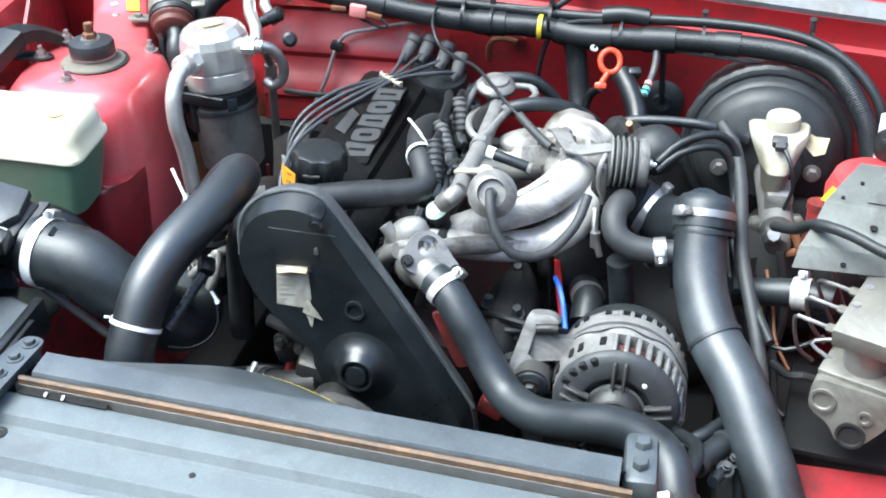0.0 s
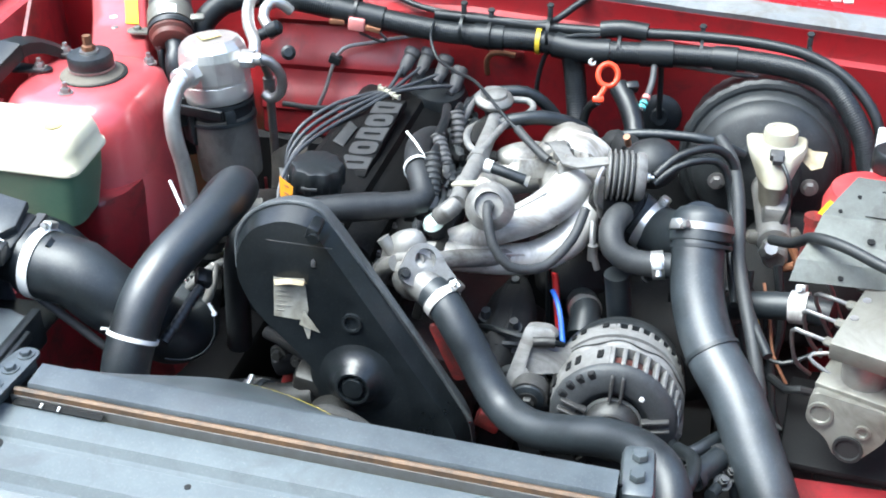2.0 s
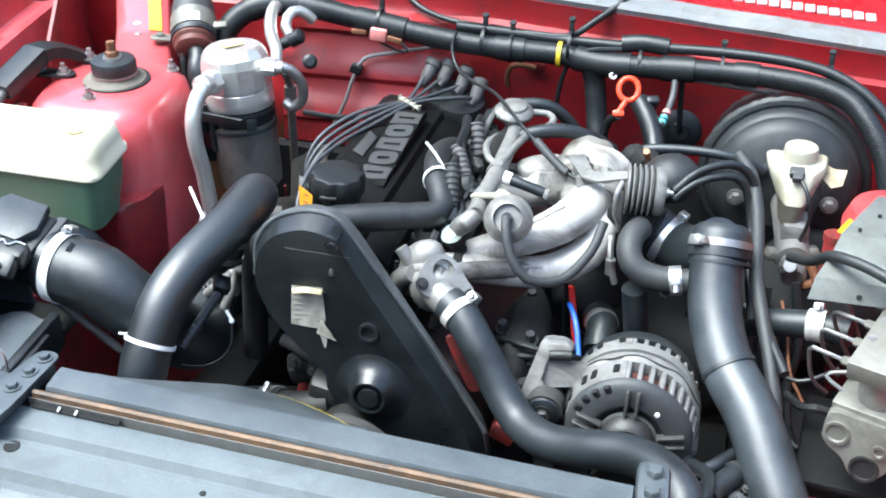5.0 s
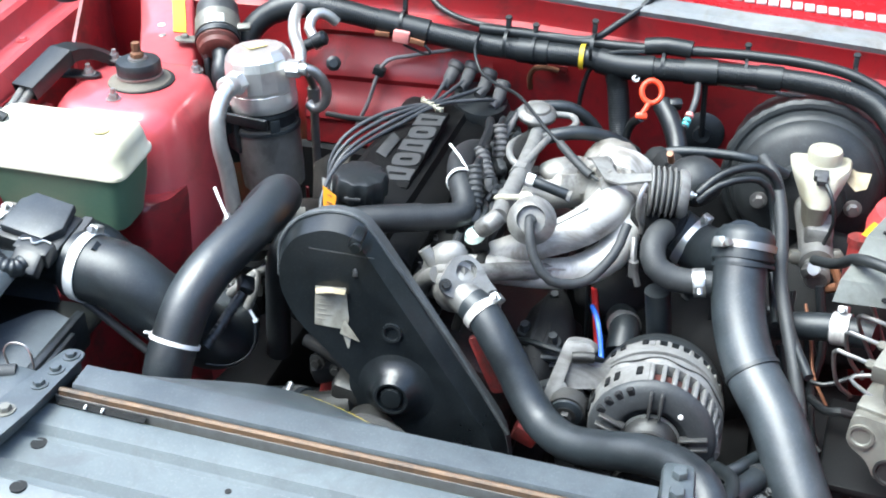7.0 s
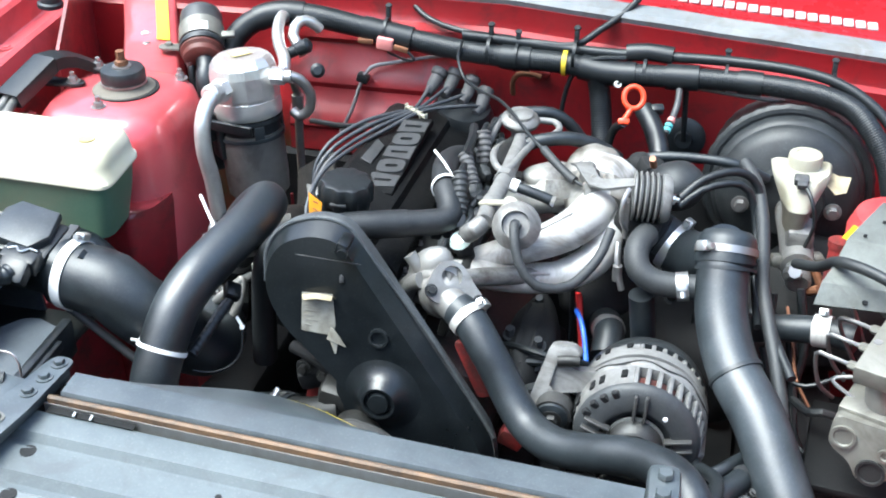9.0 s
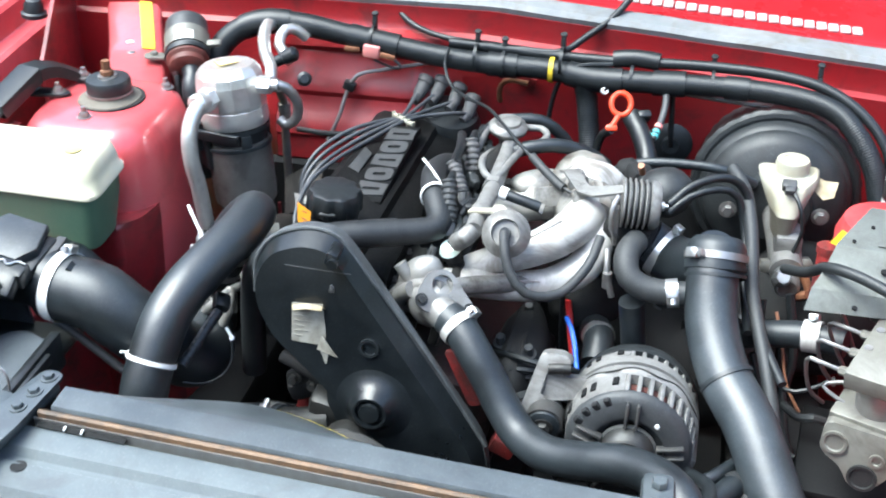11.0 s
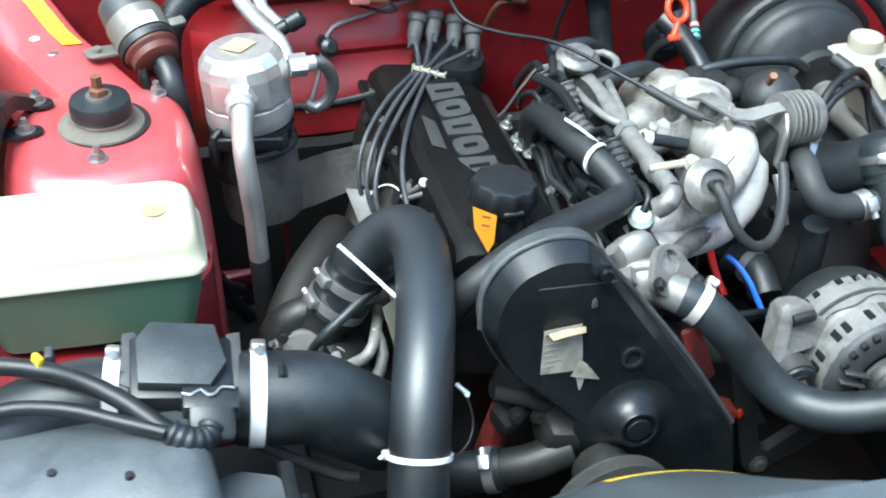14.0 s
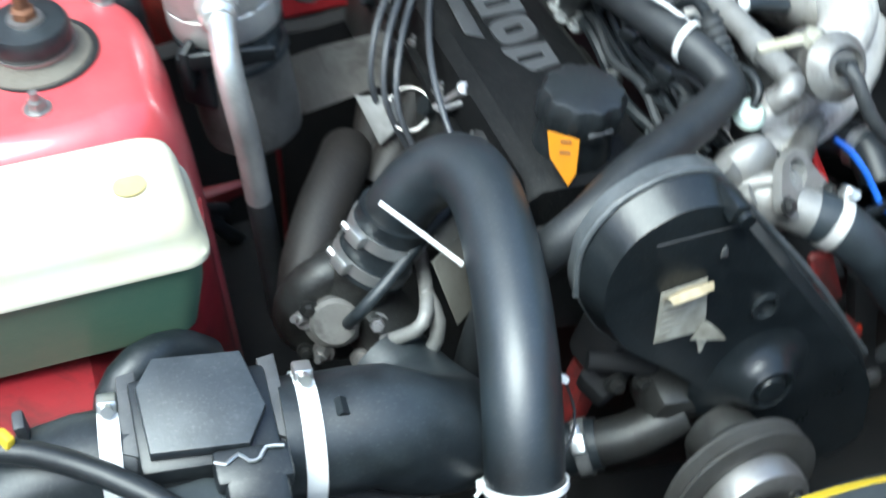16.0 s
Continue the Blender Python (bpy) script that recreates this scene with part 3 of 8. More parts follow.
    for k in range(48):
        a = k * math.tau / 48
        c, s = math.cos(a), math.sin(a)
        q = (abs(c) ** 3.2 + abs(s) ** 3.2) ** (-1 / 3.2)
        loop.append(bm.verts.new((cx + ax * q * c, cy + ay * q * s, z + 0.06 * (cx - (cx + ax * q * c)) * 0.2)))
    loops.append(loop)
for a, b in zip(loops, loops[1:]):
    for k in range(48):
        bm.faces.new((a[k], a[(k + 1) % 48], b[(k + 1) % 48], b[k]))
bm.faces.new(loops[-1])
for v in bm.verts:
    if v.co.z > 0.6:
        n_ = noise.noise(v.co * 16 + V((3, 1, 7)))
        v.co += V((0.35, -0.45, 0.5)) * 0.006 * n_ * (0.4 if v.co.z > 0.914 else 1.0)
part("strut_tower", bm, RED, body, "red strut tower with a rounded top", sharp=60)
for y in (1.02, 1.19, 1.31):
    bm = B()
    bolt(bm, (wing_x(y, -0.680), y, 0.921 + 0.05 * (y - 1.1)), (0, 0, 1), 0.0065, 0.004, True)
    part("wing_bolt", bm, RED, body)
# gusset from the tower to the firewall
def gusset_at(u, v, lift=0.0):
    """Across (u) and along (v) the gusset."""
    return V((-0.514, 1.33, 0.911)) + V((0.087, 0, 0)) * u + V((-0.108, 0.225, 0.006)) * v + V((0, 0, 1)) * (lift + 0.06 * max(0.0, v - 0.55))


bm = B()
sheet(bm, [[gusset_at(u, v, h) for u, h in ((-0.06, -0.10), (-0.03, -0.008), (0.02, 0.0), (0.3, 0.001), (0.55, 0.003), (0.95, 0.002), (1.02, -0.006), (1.06, -0.10))] for v in (-0.22, 0.1, 0.3, 0.55, 0.8, 1.06)], 0.003)
gus = part("gusset", bm, RED, body, "flat red gusset plate with folded edges", sharp=60)
for u, v in ((0.39, 0.51), (0.42, 0.35)):
    bm = B()
    lathe(bm, [(0, 0), (0.006, 0), (0.005, 0.001), (0, 0.001)], gusset_at(u, v, 0.003), (0, 0, 1), 14)
    part("plug", bm, WHITE if v > 0.4 else STEEL, gus)
# upright web from the tower to the cowl corner
bm = B()
sheet(bm, [[(-0.610 - 0.05 * t, 1.31 + 0.17 * t, z) for z in (0.60, 0.75, 0.925 + 0.085 * t)] for t in (0, 0.5, 1, 1.35)], 0.005)
part("side_web", bm, RED_DIRTY_SHADE, body, "upright red web behind the strut tower")
bm = B()
lathe(bm, [(0, -0.012), (0.019, -0.012), (0.019, -0.006), (0.015, -0.004), (0.014, 0.006), (0.011, 0.013), (0.005, 0.016), (0, 0.016)], (-0.662, 1.405, 0.975), (0.1, 0, 1), 24)
part("bump_stop", bm, RUBBER, body, "black rubber bonnet bump stop")
bm = B()
lathe(bm, [(0.019, 0.0), (0.021, -0.002), (0.021, -0.06), (0.015, -0.06), (0.016, -0.012), (0.017, 0.0)], (-0.630, 1.125, 0.905), (0.55, -0.75, 0.40), 24)
tub = part("wing_tube", bm, RED_DIRTY_SHADE, body, "open red tube end in the wing")
# dark disc inside the open tube, standing for its inner shade
bm = B()
lathe(bm, [(0, -0.02), (0.0158, -0.02), (0.0158, -0.022), (0, -0.022)], (-0.630, 1.125, 0.905), (0.55, -0.75, 0.40), 20)
part("tube_shade", bm, DARK, tub)
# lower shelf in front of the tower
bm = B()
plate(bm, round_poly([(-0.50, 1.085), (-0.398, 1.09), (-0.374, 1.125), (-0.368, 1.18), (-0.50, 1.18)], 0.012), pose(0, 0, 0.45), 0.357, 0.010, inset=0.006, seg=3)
part("tower_shelf", bm, RED_DIRTY_SHADE, body, "sooty red shelf in front of the strut tower", sharp=60)
bm = B()
box(bm, (0.60, 0.83, 0.645), (0.26, 0.20, 0.03), None, 0.008)
part("lower_panel", bm, RED_DIRTY_SHADE, body, "dirty red lower panel beside the brake modulator")
# inner wing on the other side of the bay
bm = B()
sheet(bm, [[(0.735, y, 0.905), (0.70, y, 0.880), (0.685, y, 0.80), (0.675, y, 0.60), (0.66, y, 0.29)] for y in np.linspace(0.50, 1.60, 12)], 0.003)
part("inner_wing", bm, RED_DIRTY_SHADE, body, "dirty red inner wing")
# undertray and front crossmember close the bay from below, black to stand for deep shade
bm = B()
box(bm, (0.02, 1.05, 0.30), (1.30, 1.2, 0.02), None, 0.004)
part("undertray", bm, DARK, body, "undertray, painted black for deep shade")
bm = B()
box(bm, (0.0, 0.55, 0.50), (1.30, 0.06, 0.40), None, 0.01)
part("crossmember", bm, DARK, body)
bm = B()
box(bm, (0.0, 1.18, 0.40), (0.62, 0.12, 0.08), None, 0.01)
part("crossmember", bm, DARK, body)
# front corner beside the headlamp
bm = B()
sheet(bm, [[(-0.74, 0.48, 0.755), (-0.55, 0.525, 0.765), (-0.40, 0.54, 0.765)], [(-0.74, 0.62, 0.790), (-0.55, 0.630, 0.788), (-0.40, 0.635, 0.782)], [(-0.74, 0.655, 0.786), (-0.55, 0.658, 0.784), (-0.40, 0.660, 0.778)], [(-0.74, 0.668, 0.70), (-0.55, 0.672, 0.70), (-0.40, 0.675, 0.70)]], 0.003)
part("lamp_panel", bm, RED, body, "pale red headlamp surround panel")
bm = B()
sheet(bm, [[(0.64, 0.72, 0.70), (0.52, 0.72, 0.703), (0.452, 0.72, 0.705)], [(0.64, 0.78, 0.712), (0.52, 0.78, 0.717), (0.462, 0.78, 0.720)]], 0.003)
part("lamp_panel", bm, RED, body)
# yellow stripe on the gusset, small holes and bolts
bm = B()
sheet(bm, [[gusset_at(u, v, 0.0050) for u in (0.62, 0.86)] for v in (0.41, 0.55, 0.8, 1.02)], 0.001)
part("yellow_strip", bm, YELLOW, body, "yellow label strip")

# ---------------- X-running parts are skewed, then scaled about the camera's place to fit its view ---
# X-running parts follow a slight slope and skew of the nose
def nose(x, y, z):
    """A point of the nose of the car, skewed and scaled about the camera's position to fit its view."""
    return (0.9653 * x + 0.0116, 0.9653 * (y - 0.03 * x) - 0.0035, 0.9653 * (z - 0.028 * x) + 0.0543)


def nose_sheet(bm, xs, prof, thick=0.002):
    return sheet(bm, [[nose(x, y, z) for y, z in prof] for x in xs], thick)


rad = thing("radiator", (0, 0.66, 0.5), "black radiator behind a painted steel rail at the nose", "radiator")
bm = B()
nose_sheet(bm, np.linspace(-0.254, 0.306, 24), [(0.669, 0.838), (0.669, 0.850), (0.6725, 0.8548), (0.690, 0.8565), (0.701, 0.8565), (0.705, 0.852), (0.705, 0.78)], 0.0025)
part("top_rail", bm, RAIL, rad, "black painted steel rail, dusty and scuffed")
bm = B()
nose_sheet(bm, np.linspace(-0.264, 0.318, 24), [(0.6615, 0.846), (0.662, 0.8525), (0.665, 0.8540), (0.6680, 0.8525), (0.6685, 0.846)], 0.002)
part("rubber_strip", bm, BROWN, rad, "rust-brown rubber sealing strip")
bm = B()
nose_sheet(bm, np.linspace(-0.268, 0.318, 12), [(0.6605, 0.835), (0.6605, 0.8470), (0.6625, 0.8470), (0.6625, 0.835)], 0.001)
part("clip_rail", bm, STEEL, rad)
# thin black strip laid on top, painted as the shade of a gap
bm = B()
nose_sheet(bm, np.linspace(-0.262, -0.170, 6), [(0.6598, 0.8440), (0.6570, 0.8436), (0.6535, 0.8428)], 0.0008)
part("gap", bm, SPOT_BLACK, rad, "dark strip standing for a shaded gap below the sealing strip")
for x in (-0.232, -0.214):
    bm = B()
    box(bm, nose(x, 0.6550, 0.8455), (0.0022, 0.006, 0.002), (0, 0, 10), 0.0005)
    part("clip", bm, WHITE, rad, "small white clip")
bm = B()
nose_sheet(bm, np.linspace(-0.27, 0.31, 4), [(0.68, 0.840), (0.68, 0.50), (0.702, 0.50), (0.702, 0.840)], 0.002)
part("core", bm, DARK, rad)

front = thing("air_guide", (0, 0.55, 0.5), "blue-grey pressed steel air guide panel with swages", "panel")
bm = B()
prof = [(0.6595, 0.836), (0.655, 0.8405), (0.646, 0.8410), (0.628, 0.8385), (0.622, 0.831), (0.616, 0.8305), (0.609, 0.8378), (0.579, 0.8355), (0.572, 0.827), (0.564, 0.827), (0.557, 0.8345), (0.50, 0.825), (0.47, 0.80), (0.46, 0.70)]
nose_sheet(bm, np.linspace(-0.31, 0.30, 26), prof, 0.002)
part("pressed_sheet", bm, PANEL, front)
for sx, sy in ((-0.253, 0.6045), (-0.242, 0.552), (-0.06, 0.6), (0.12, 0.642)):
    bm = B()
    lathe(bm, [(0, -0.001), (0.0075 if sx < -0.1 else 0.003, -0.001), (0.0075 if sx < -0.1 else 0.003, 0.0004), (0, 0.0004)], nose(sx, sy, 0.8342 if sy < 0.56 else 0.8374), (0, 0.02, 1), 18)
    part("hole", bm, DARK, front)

# bracket bars at both ends of the rail
def end_bracket(x, y, label):
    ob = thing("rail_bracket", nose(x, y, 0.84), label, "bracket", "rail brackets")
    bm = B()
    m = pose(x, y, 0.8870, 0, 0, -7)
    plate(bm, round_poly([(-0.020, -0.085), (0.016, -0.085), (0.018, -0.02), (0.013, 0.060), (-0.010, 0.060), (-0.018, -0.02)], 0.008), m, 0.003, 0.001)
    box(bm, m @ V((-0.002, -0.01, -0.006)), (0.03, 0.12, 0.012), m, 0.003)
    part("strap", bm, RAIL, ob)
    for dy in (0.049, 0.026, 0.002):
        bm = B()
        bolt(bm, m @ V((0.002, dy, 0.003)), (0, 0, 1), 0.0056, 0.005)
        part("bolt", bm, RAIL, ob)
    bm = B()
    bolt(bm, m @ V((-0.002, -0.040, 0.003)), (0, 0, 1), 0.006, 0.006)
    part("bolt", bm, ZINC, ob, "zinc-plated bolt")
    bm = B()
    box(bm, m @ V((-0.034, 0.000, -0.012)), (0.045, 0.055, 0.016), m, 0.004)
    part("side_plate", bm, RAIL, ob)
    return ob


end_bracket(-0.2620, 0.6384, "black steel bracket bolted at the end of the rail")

# fan shroud with its raised hoop
shroud = thing("fan_shroud", (0, 0.73, 0.6), "black plastic fan shroud behind the radiator rail", "fan shroud")
def crest(x):
    """Top of the raised hoop behind the rail."""
    return 0.743 - 0.3 * (x + 0.075) ** 2, 0.845 - 2.0 * (x + 0.085) ** 2


bm = B()
rows = []
for k in range(44):
    x = -0.200 + k * 0.0062
    y, z = crest(x)
    y0, z0 = 0.6765 - 0.03 * x, 0.8803 - 0.027 * x
    rows.append([(x, y0 - 0.010, z0)] + [(x, y0 + (y - y0) * t, z0 + (z - z0) * t + 0.004 * math.sin(math.pi * t)) for t in (0, 0.25, 0.5, 0.75, 1)] + [(x, y + 0.0022, z - 0.0016), (x, y + 0.0175, z - 0.0177), (x, y + 0.0195, z - 0.025), (x, y + 0.0195, z - 0.12)])
sheet(bm, rows, 0.002)
part("hoop", bm, RAIL, shroud, "black plastic hoop, dusty on top", sharp=60)
bm = B()
rows = []
for k in range(43):
    x = -0.104 + k * 0.0031
    y, z = crest(x)
    t0, t1 = 0.27, (0.98 - 0.40 * k / 42) * (0.90 + 0.10 * rng.random())
    rows.append([(x, y + 0.0025 + 0.0153 * t, z - 0.0013 - 0.0161 * t) for t in (t0, (t0 + t1) / 2, t1)])
sheet(bm, rows, 0.0004)
part("warning_label", bm, YELLOW, shroud, "torn yellow warning label")

# ---------------- engine ----------------
engine = thing("engine", (0, 1.2, 0.42), "slanted engine with red block and black valve cover", "engine")


def eng(u, y, n):
    """Engine coordinates: u across the head, n up from its top, with the engine leaning over."""
    c, s = math.cos(radians(14)), math.sin(radians(14))
    return (-0.078 + u * c + n * s, y, 0.845 - u * s + n * c - 0.04 * (y - 1.1))


ET = Matrix.Rotation(radians(14), 3, "Y").to_4x4()
bm = B()
box(bm, (0.015, 1.21, 0.60), (0.17, 0.44, 0.24), ET, 0.02)
box(bm, (0.03, 1.20, 0.50), (0.22, 0.42, 0.08), ET, 0.02)
part("block", bm, BLOCK, engine, "grimy dark cast engine block with remains of red paint")
for k in range(4):
    bm = B()
    box(bm, (0.105, 1.05 + k * 0.1, 0.60), (0.025, 0.06, 0.16), ET, 0.01)
    part("block_rib", bm, BLOCK, engine)
bm = B()
box(bm, eng(0.012, 1.235, -0.085), (0.165, 0.45, 0.10), ET, 0.012)
part("cylinder_head", bm, CAST_DARK, engine, "oily grey aluminium cylinder head")
for k in range(4):
    bm = B()
    box(bm, eng(0.095, 1.06 + k * 0.1, -0.07), (0.03, 0.065, 0.05), ET, 0.01)
    part("intake_port", bm, CAST_DARK, engine)
bm = B()
sec = [(-0.070, -0.045), (-0.070, -0.012), (-0.060, -0.002), (-0.010, 0.004), (0.022, 0.004), (0.028, -0.004), (0.052, -0.006), (0.063, -0.014), (0.066, -0.045)]
ys = [1.035, 1.04, 1.055, 1.25, 1.44, 1.455, 1.46]
gr = []
for j, y in enumerate(ys):
    d = (-0.045, -0.010, 0, 0, 0, -0.010, -0.045)[j]
    gr.append([eng(u, y, max(n + d, -0.045)) for u, n in sec])
sheet(bm, gr, 0.003)
part("valve_cover", bm, CRACKLE, engine, "black crackle-painted valve cover")
bm = B()
for s in (-1, 1):
    box(bm, eng(0.068 * s - 0.002, 1.245, -0.048), (0.018, 0.43, 0.010), ET, 0.003)
part("cover_flange", bm, CRACKLE, engine)
for k in range(6):
    for s in (-1, 1):
        bm = B()
        bolt(bm, eng(0.069 * s - 0.002, 1.07 + k * 0.072, -0.043), ET.to_3x3() @ V((0, 0, 1)), 0.0048, 0.006, True, 0.004)
        part("bolt", bm, STEEL, engine)
# raised name plate: plain raised bars in place of the maker's letters
bm = B()
m = Matrix.Translation(eng(-0.008, 1.268, 0.0085)) @ ET @ pose(0, 0, 0, 2.3, -16, 0)
plate(bm, [(-0.021, -0.105), (0.020, -0.105), (0.020, 0.105), (-0.021, 0.105)], m @ pose(0, 0, -0.008), 0.010, 0.002)
np_ob = part("name_plate", bm, CRACKLE, engine, "black raised name plate with worn grey emblem shapes")
wedge = [(-0.0195, -0.0185), (0.0195, -0.0150), (0.0195, 0.0130), (-0.0195, 0.0180)]
oval = round_poly([(-0.0185, -0.0170), (0.0185, -0.0170), (0.0185, 0.0170), (-0.0185, 0.0170)], 0.0125)
slot = round_poly([(-0.0085, -0.0040), (0.0085, -0.0040), (0.0085, 0.0040), (-0.0085, 0.0040)], 0.0035)
notch = [(-0.0120, -0.0035), (0.0110, -0.0035), (0.0110, 0.0030), (-0.0120, 0.0030)]
for k in range(5):
    bm = B()
    mm = m @ pose(-0.0005, -0.076 + k * 0.038, 0.002, 0, 0, (0, 4, 180, 3, 0)[k])
    if k % 2:
        frame_plate(bm, oval, slot, mm, 0.0024)
    else:
        frame_plate(bm, wedge, notch, mm, 0.0022)
    part("raised_bar", bm, LETTER, np_ob)
bm = B()
plate(bm, [(-0.020, -0.034), (-0.004, -0.040), (-0.002, 0.018), (-0.016, 0.030)], Matrix.Translation(eng(-0.032, 1.268, 0.0030)) @ ET, 0.0015, 0.0005)
part("worn_patch", bm, LETTER, engine, "worn grey patch beside the emblem")
# dark rounded lump and plug wells on the exhaust side of the cover
bm = B()
lathe(bm, [(0, -0.05), (0.030, -0.05), (0.031, -0.012), (0.027, 0.002), (0.017, 0.009), (0, 0.011)], (-0.138, 1.118, 0.832), (-0.25, -0.1, 1), 24)
part("cover_dome", bm, DARK, engine, "matt dark rounded dome beside the filler cap")
for k in range(4):
    bm = B()
    at = V((-0.156, 1.135 + 0.085 * k, 0.792))
    lathe(bm, [(0, -0.02), (0.015, -0.02), (0.014, 0.004), (0.009, 0.007), (0.0085, 0.018), (0, 0.019)], at, (-0.85, -0.1, 0.5), 16)
    part("plug_boot", bm, PLASTIC, engine, "black spark plug boot")
# front of the head: oil filler neck block
bm = B()
lathe(bm, [(0, -0.055), (0.034, -0.055), (0.030, -0.02), (0.027, 0.0), (0, 0.0)], (-0.096, 1.078, 0.882), (0.10, -0.02, 1), 24)
box(bm, (-0.095, 1.060, 0.828), (0.075, 0.03, 0.05), ET, 0.012)
part("filler_neck", bm, PLASTIC, engine)
bm = B()
plate(bm, [(0.002, -0.027), (0.008, -0.016), (0.011, 0.012), (-0.012, 0.020), (-0.011, -0.002)], axes((-0.122, 1.0445, 0.879), (-0.45, -0.85, 0.20), (0, 0, 1)) @ pose(0, 0, 0.0, 0, 0, 6), 0.0008, 0)
tag = part("paper_tag", bm, ORANGE, engine, "orange oil change tag")
for k in range(2):
    bm = B()
    box(bm, axes((-0.122, 1.0445, 0.879), (-0.45, -0.85, 0.20)) @ V((0, 0.011 - k * 0.009, 0.0014)), (0.008, 0.0018, 0.0006), axes((0, 0, 0), (-0.45, -0.85, 0.20)), 0)
    part("print_bar", bm, COPPER, tag)

cap = thing("oil_filler_cap", (-0.096, 1.078, 0.882), "black fluted plastic oil filler cap on the engine", "cap")
bm = B()
lathe(bm, [(0, 0.0), (0.0325, 0.0), (0.0335, 0.003), (0.0335, 0.021), (0.030, 0.027), (0.026, 0.0285), (0.0, 0.0275)], (-0.096, 1.078, 0.880), (0.10, -0.02, 1), 60, lobes=(10, 0.07))
part("cap_body", bm, PLASTIC, cap)
bm = B()
box(bm, (-0.094, 1.045, 0.889), (0.020, 0.003, 0.004), None, 0.001)
part("grip_mark", bm, GREY_PLASTIC, cap)

# timing cover
tc = thing("timing_cover", (0, 0.95, 0.6), "black plastic timing belt cover with a torn paper sticker", "engine cover")


def face_y(z):
    return 0.930 + (z - 0.866) * 0.12


outline = round_poly([(-0.088, 0.922), (-0.052, 0.917), (-0.032, 0.893), (0.122, 0.672), (0.128, 0.58), (-0.03, 0.56), (-0.042, 0.70), (-0.095, 0.757), (-0.132, 0.79), (-0.153, 0.835), (-0.150, 0.875), (-0.128, 0.907)], 0.028, 5)
TM = Matrix(((1, 0, 0, 0), (0, 0.12, -1, 0.930 - 0.866 * 0.12), (0, 1, 0, 0), (0, 0, 0, 1)))
bm = B()
plate(bm, outline, TM @ pose(0, 0, -0.040), 0.016, 0.003)
part("rear_shell", bm, SCUFF, tc, "dusty rear shell of the cover")
bm = B()
plate(bm, outline, TM @ pose(0, 0, -0.026), 0.026, 0.004, inset=0.0095, seg=3)
part("front_shell", bm, COVER, tc, "black plastic shell, scuffed at the edges")
# raised lip along the upper edge and the sloping side, its grey painted for scuffs and gloss
bm = B()
lip = [(x, face_y(z) + 0.025, z) for x, z in ((-0.152, 0.835), (-0.149, 0.876), (-0.127, 0.906), (-0.088, 0.920), (-0.054, 0.915), (-0.034, 0.891), (0.05, 0.782), (0.121, 0.672))]
tube(bm, lip, 0.0028, 8, 0.01)
part("edge_lip", bm, SCUFF, tc, "scuffed edge lip, greyed also for its gloss")
bm = B()
box(bm, (-0.050, 0.938, 0.905), (0.013, 0.028, 0.016), (0, 20, 0), 0.003)
lathe(bm, [(0, 0), (0.006, 0), (0.006, 0.006), (0, 0.006)], (-0.047, 0.925, 0.902), (0, -1, 0), 12)
part("clip", bm, COVER, tc)
bm = B()
c = (-0.005, face_y(0.725) + 0.002, 0.725)
lathe(bm, [(0.058, -0.003), (0.050, 0.0008), (0.041, 0.003), (0.034, 0.0065), (0.0285, 0.011), (0.0255, 0.0155), (0.0240, 0.018), (0.0218, 0.020), (0.0195, 0.023), (0.017, 0.023), (0.0158, 0.018), (0.0135, 0.018), (0.0115, 0.0235), (0.0, 0.0245)], c, (0, -1, 0.12), 36)
part("hub_boss", bm, COVER, tc, "round hub boss with a recessed plug")
bm = B()
ring(bm, (-0.010, face_y(0.798) - 0.001, 0.798), (0, -1, 0.12), 0.0085, 0.005, 0.003, 24)
lathe(bm, [(0.0085, -0.002), (0.006, -0.001), (0, -0.001)], (-0.010, face_y(0.798) - 0.001, 0.798), (0, -1, 0.12), 16)
part("plug_hole", bm, PLASTIC, tc)
bm = B()
plate(bm, [(-0.003, -0.005), (0.003, -0.005), (0.0025, 0.002), (0, 0.005), (-0.0025, 0.002)], TM @ pose(-0.052, 0.866, 0.0002), 0.002, 0.0006)
part("moulded_arrow", bm, GREY_PLASTIC, tc)
bm = B()
box(bm, (-0.068, face_y(0.888) - 0.0003, 0.886), (0.075, 0.001, 0.0012), (0, 2, 0), 0)
part("scored_line", bm, GREY_PLASTIC, tc)
# torn sticker: a flat sheet, a curled top fold and a loose flap
bm = B()
plate(bm, [(-0.101, 0.795), (-0.064, 0.7935), (-0.060, 0.806), (-0.063, 0.845), (-0.099, 0.843)], TM @ pose(0, 0, 0.0006), 0.0006, 0)
st = part("sticker", bm, PAPER, tc, "torn, curling paper sticker with faded print")
bm = B()
yy = face_y(0.845)
sheet(bm, [[(-0.098, yy - 0.001, 0.836), (-0.079, yy - 0.001, 0.842), (-0.060, yy - 0.001, 0.839)], [(-0.097, yy - 0.007, 0.844), (-0.079, yy - 0.009, 0.849), (-0.061, yy - 0.006, 0.846)], [(-0.094, yy - 0.012, 0.840), (-0.077, yy - 0.015, 0.846), (-0.062, yy - 0.010, 0.842)]], 0.0005)
part("curled_fold", bm, TAN, st, "tan curled fold")
bm = B()
yy = face_y(0.79)
sheet(bm, [[(-0.071, yy - 0.0015, 0.788), (-0.064, yy - 0.002, 0.808)], [(-0.060, yy - 0.006, 0.788), (-0.060, yy - 0.006, 0.807)], [(-0.045, yy - 0.009, 0.786), (-0.052, yy - 0.008, 0.797)]], 0.0005)
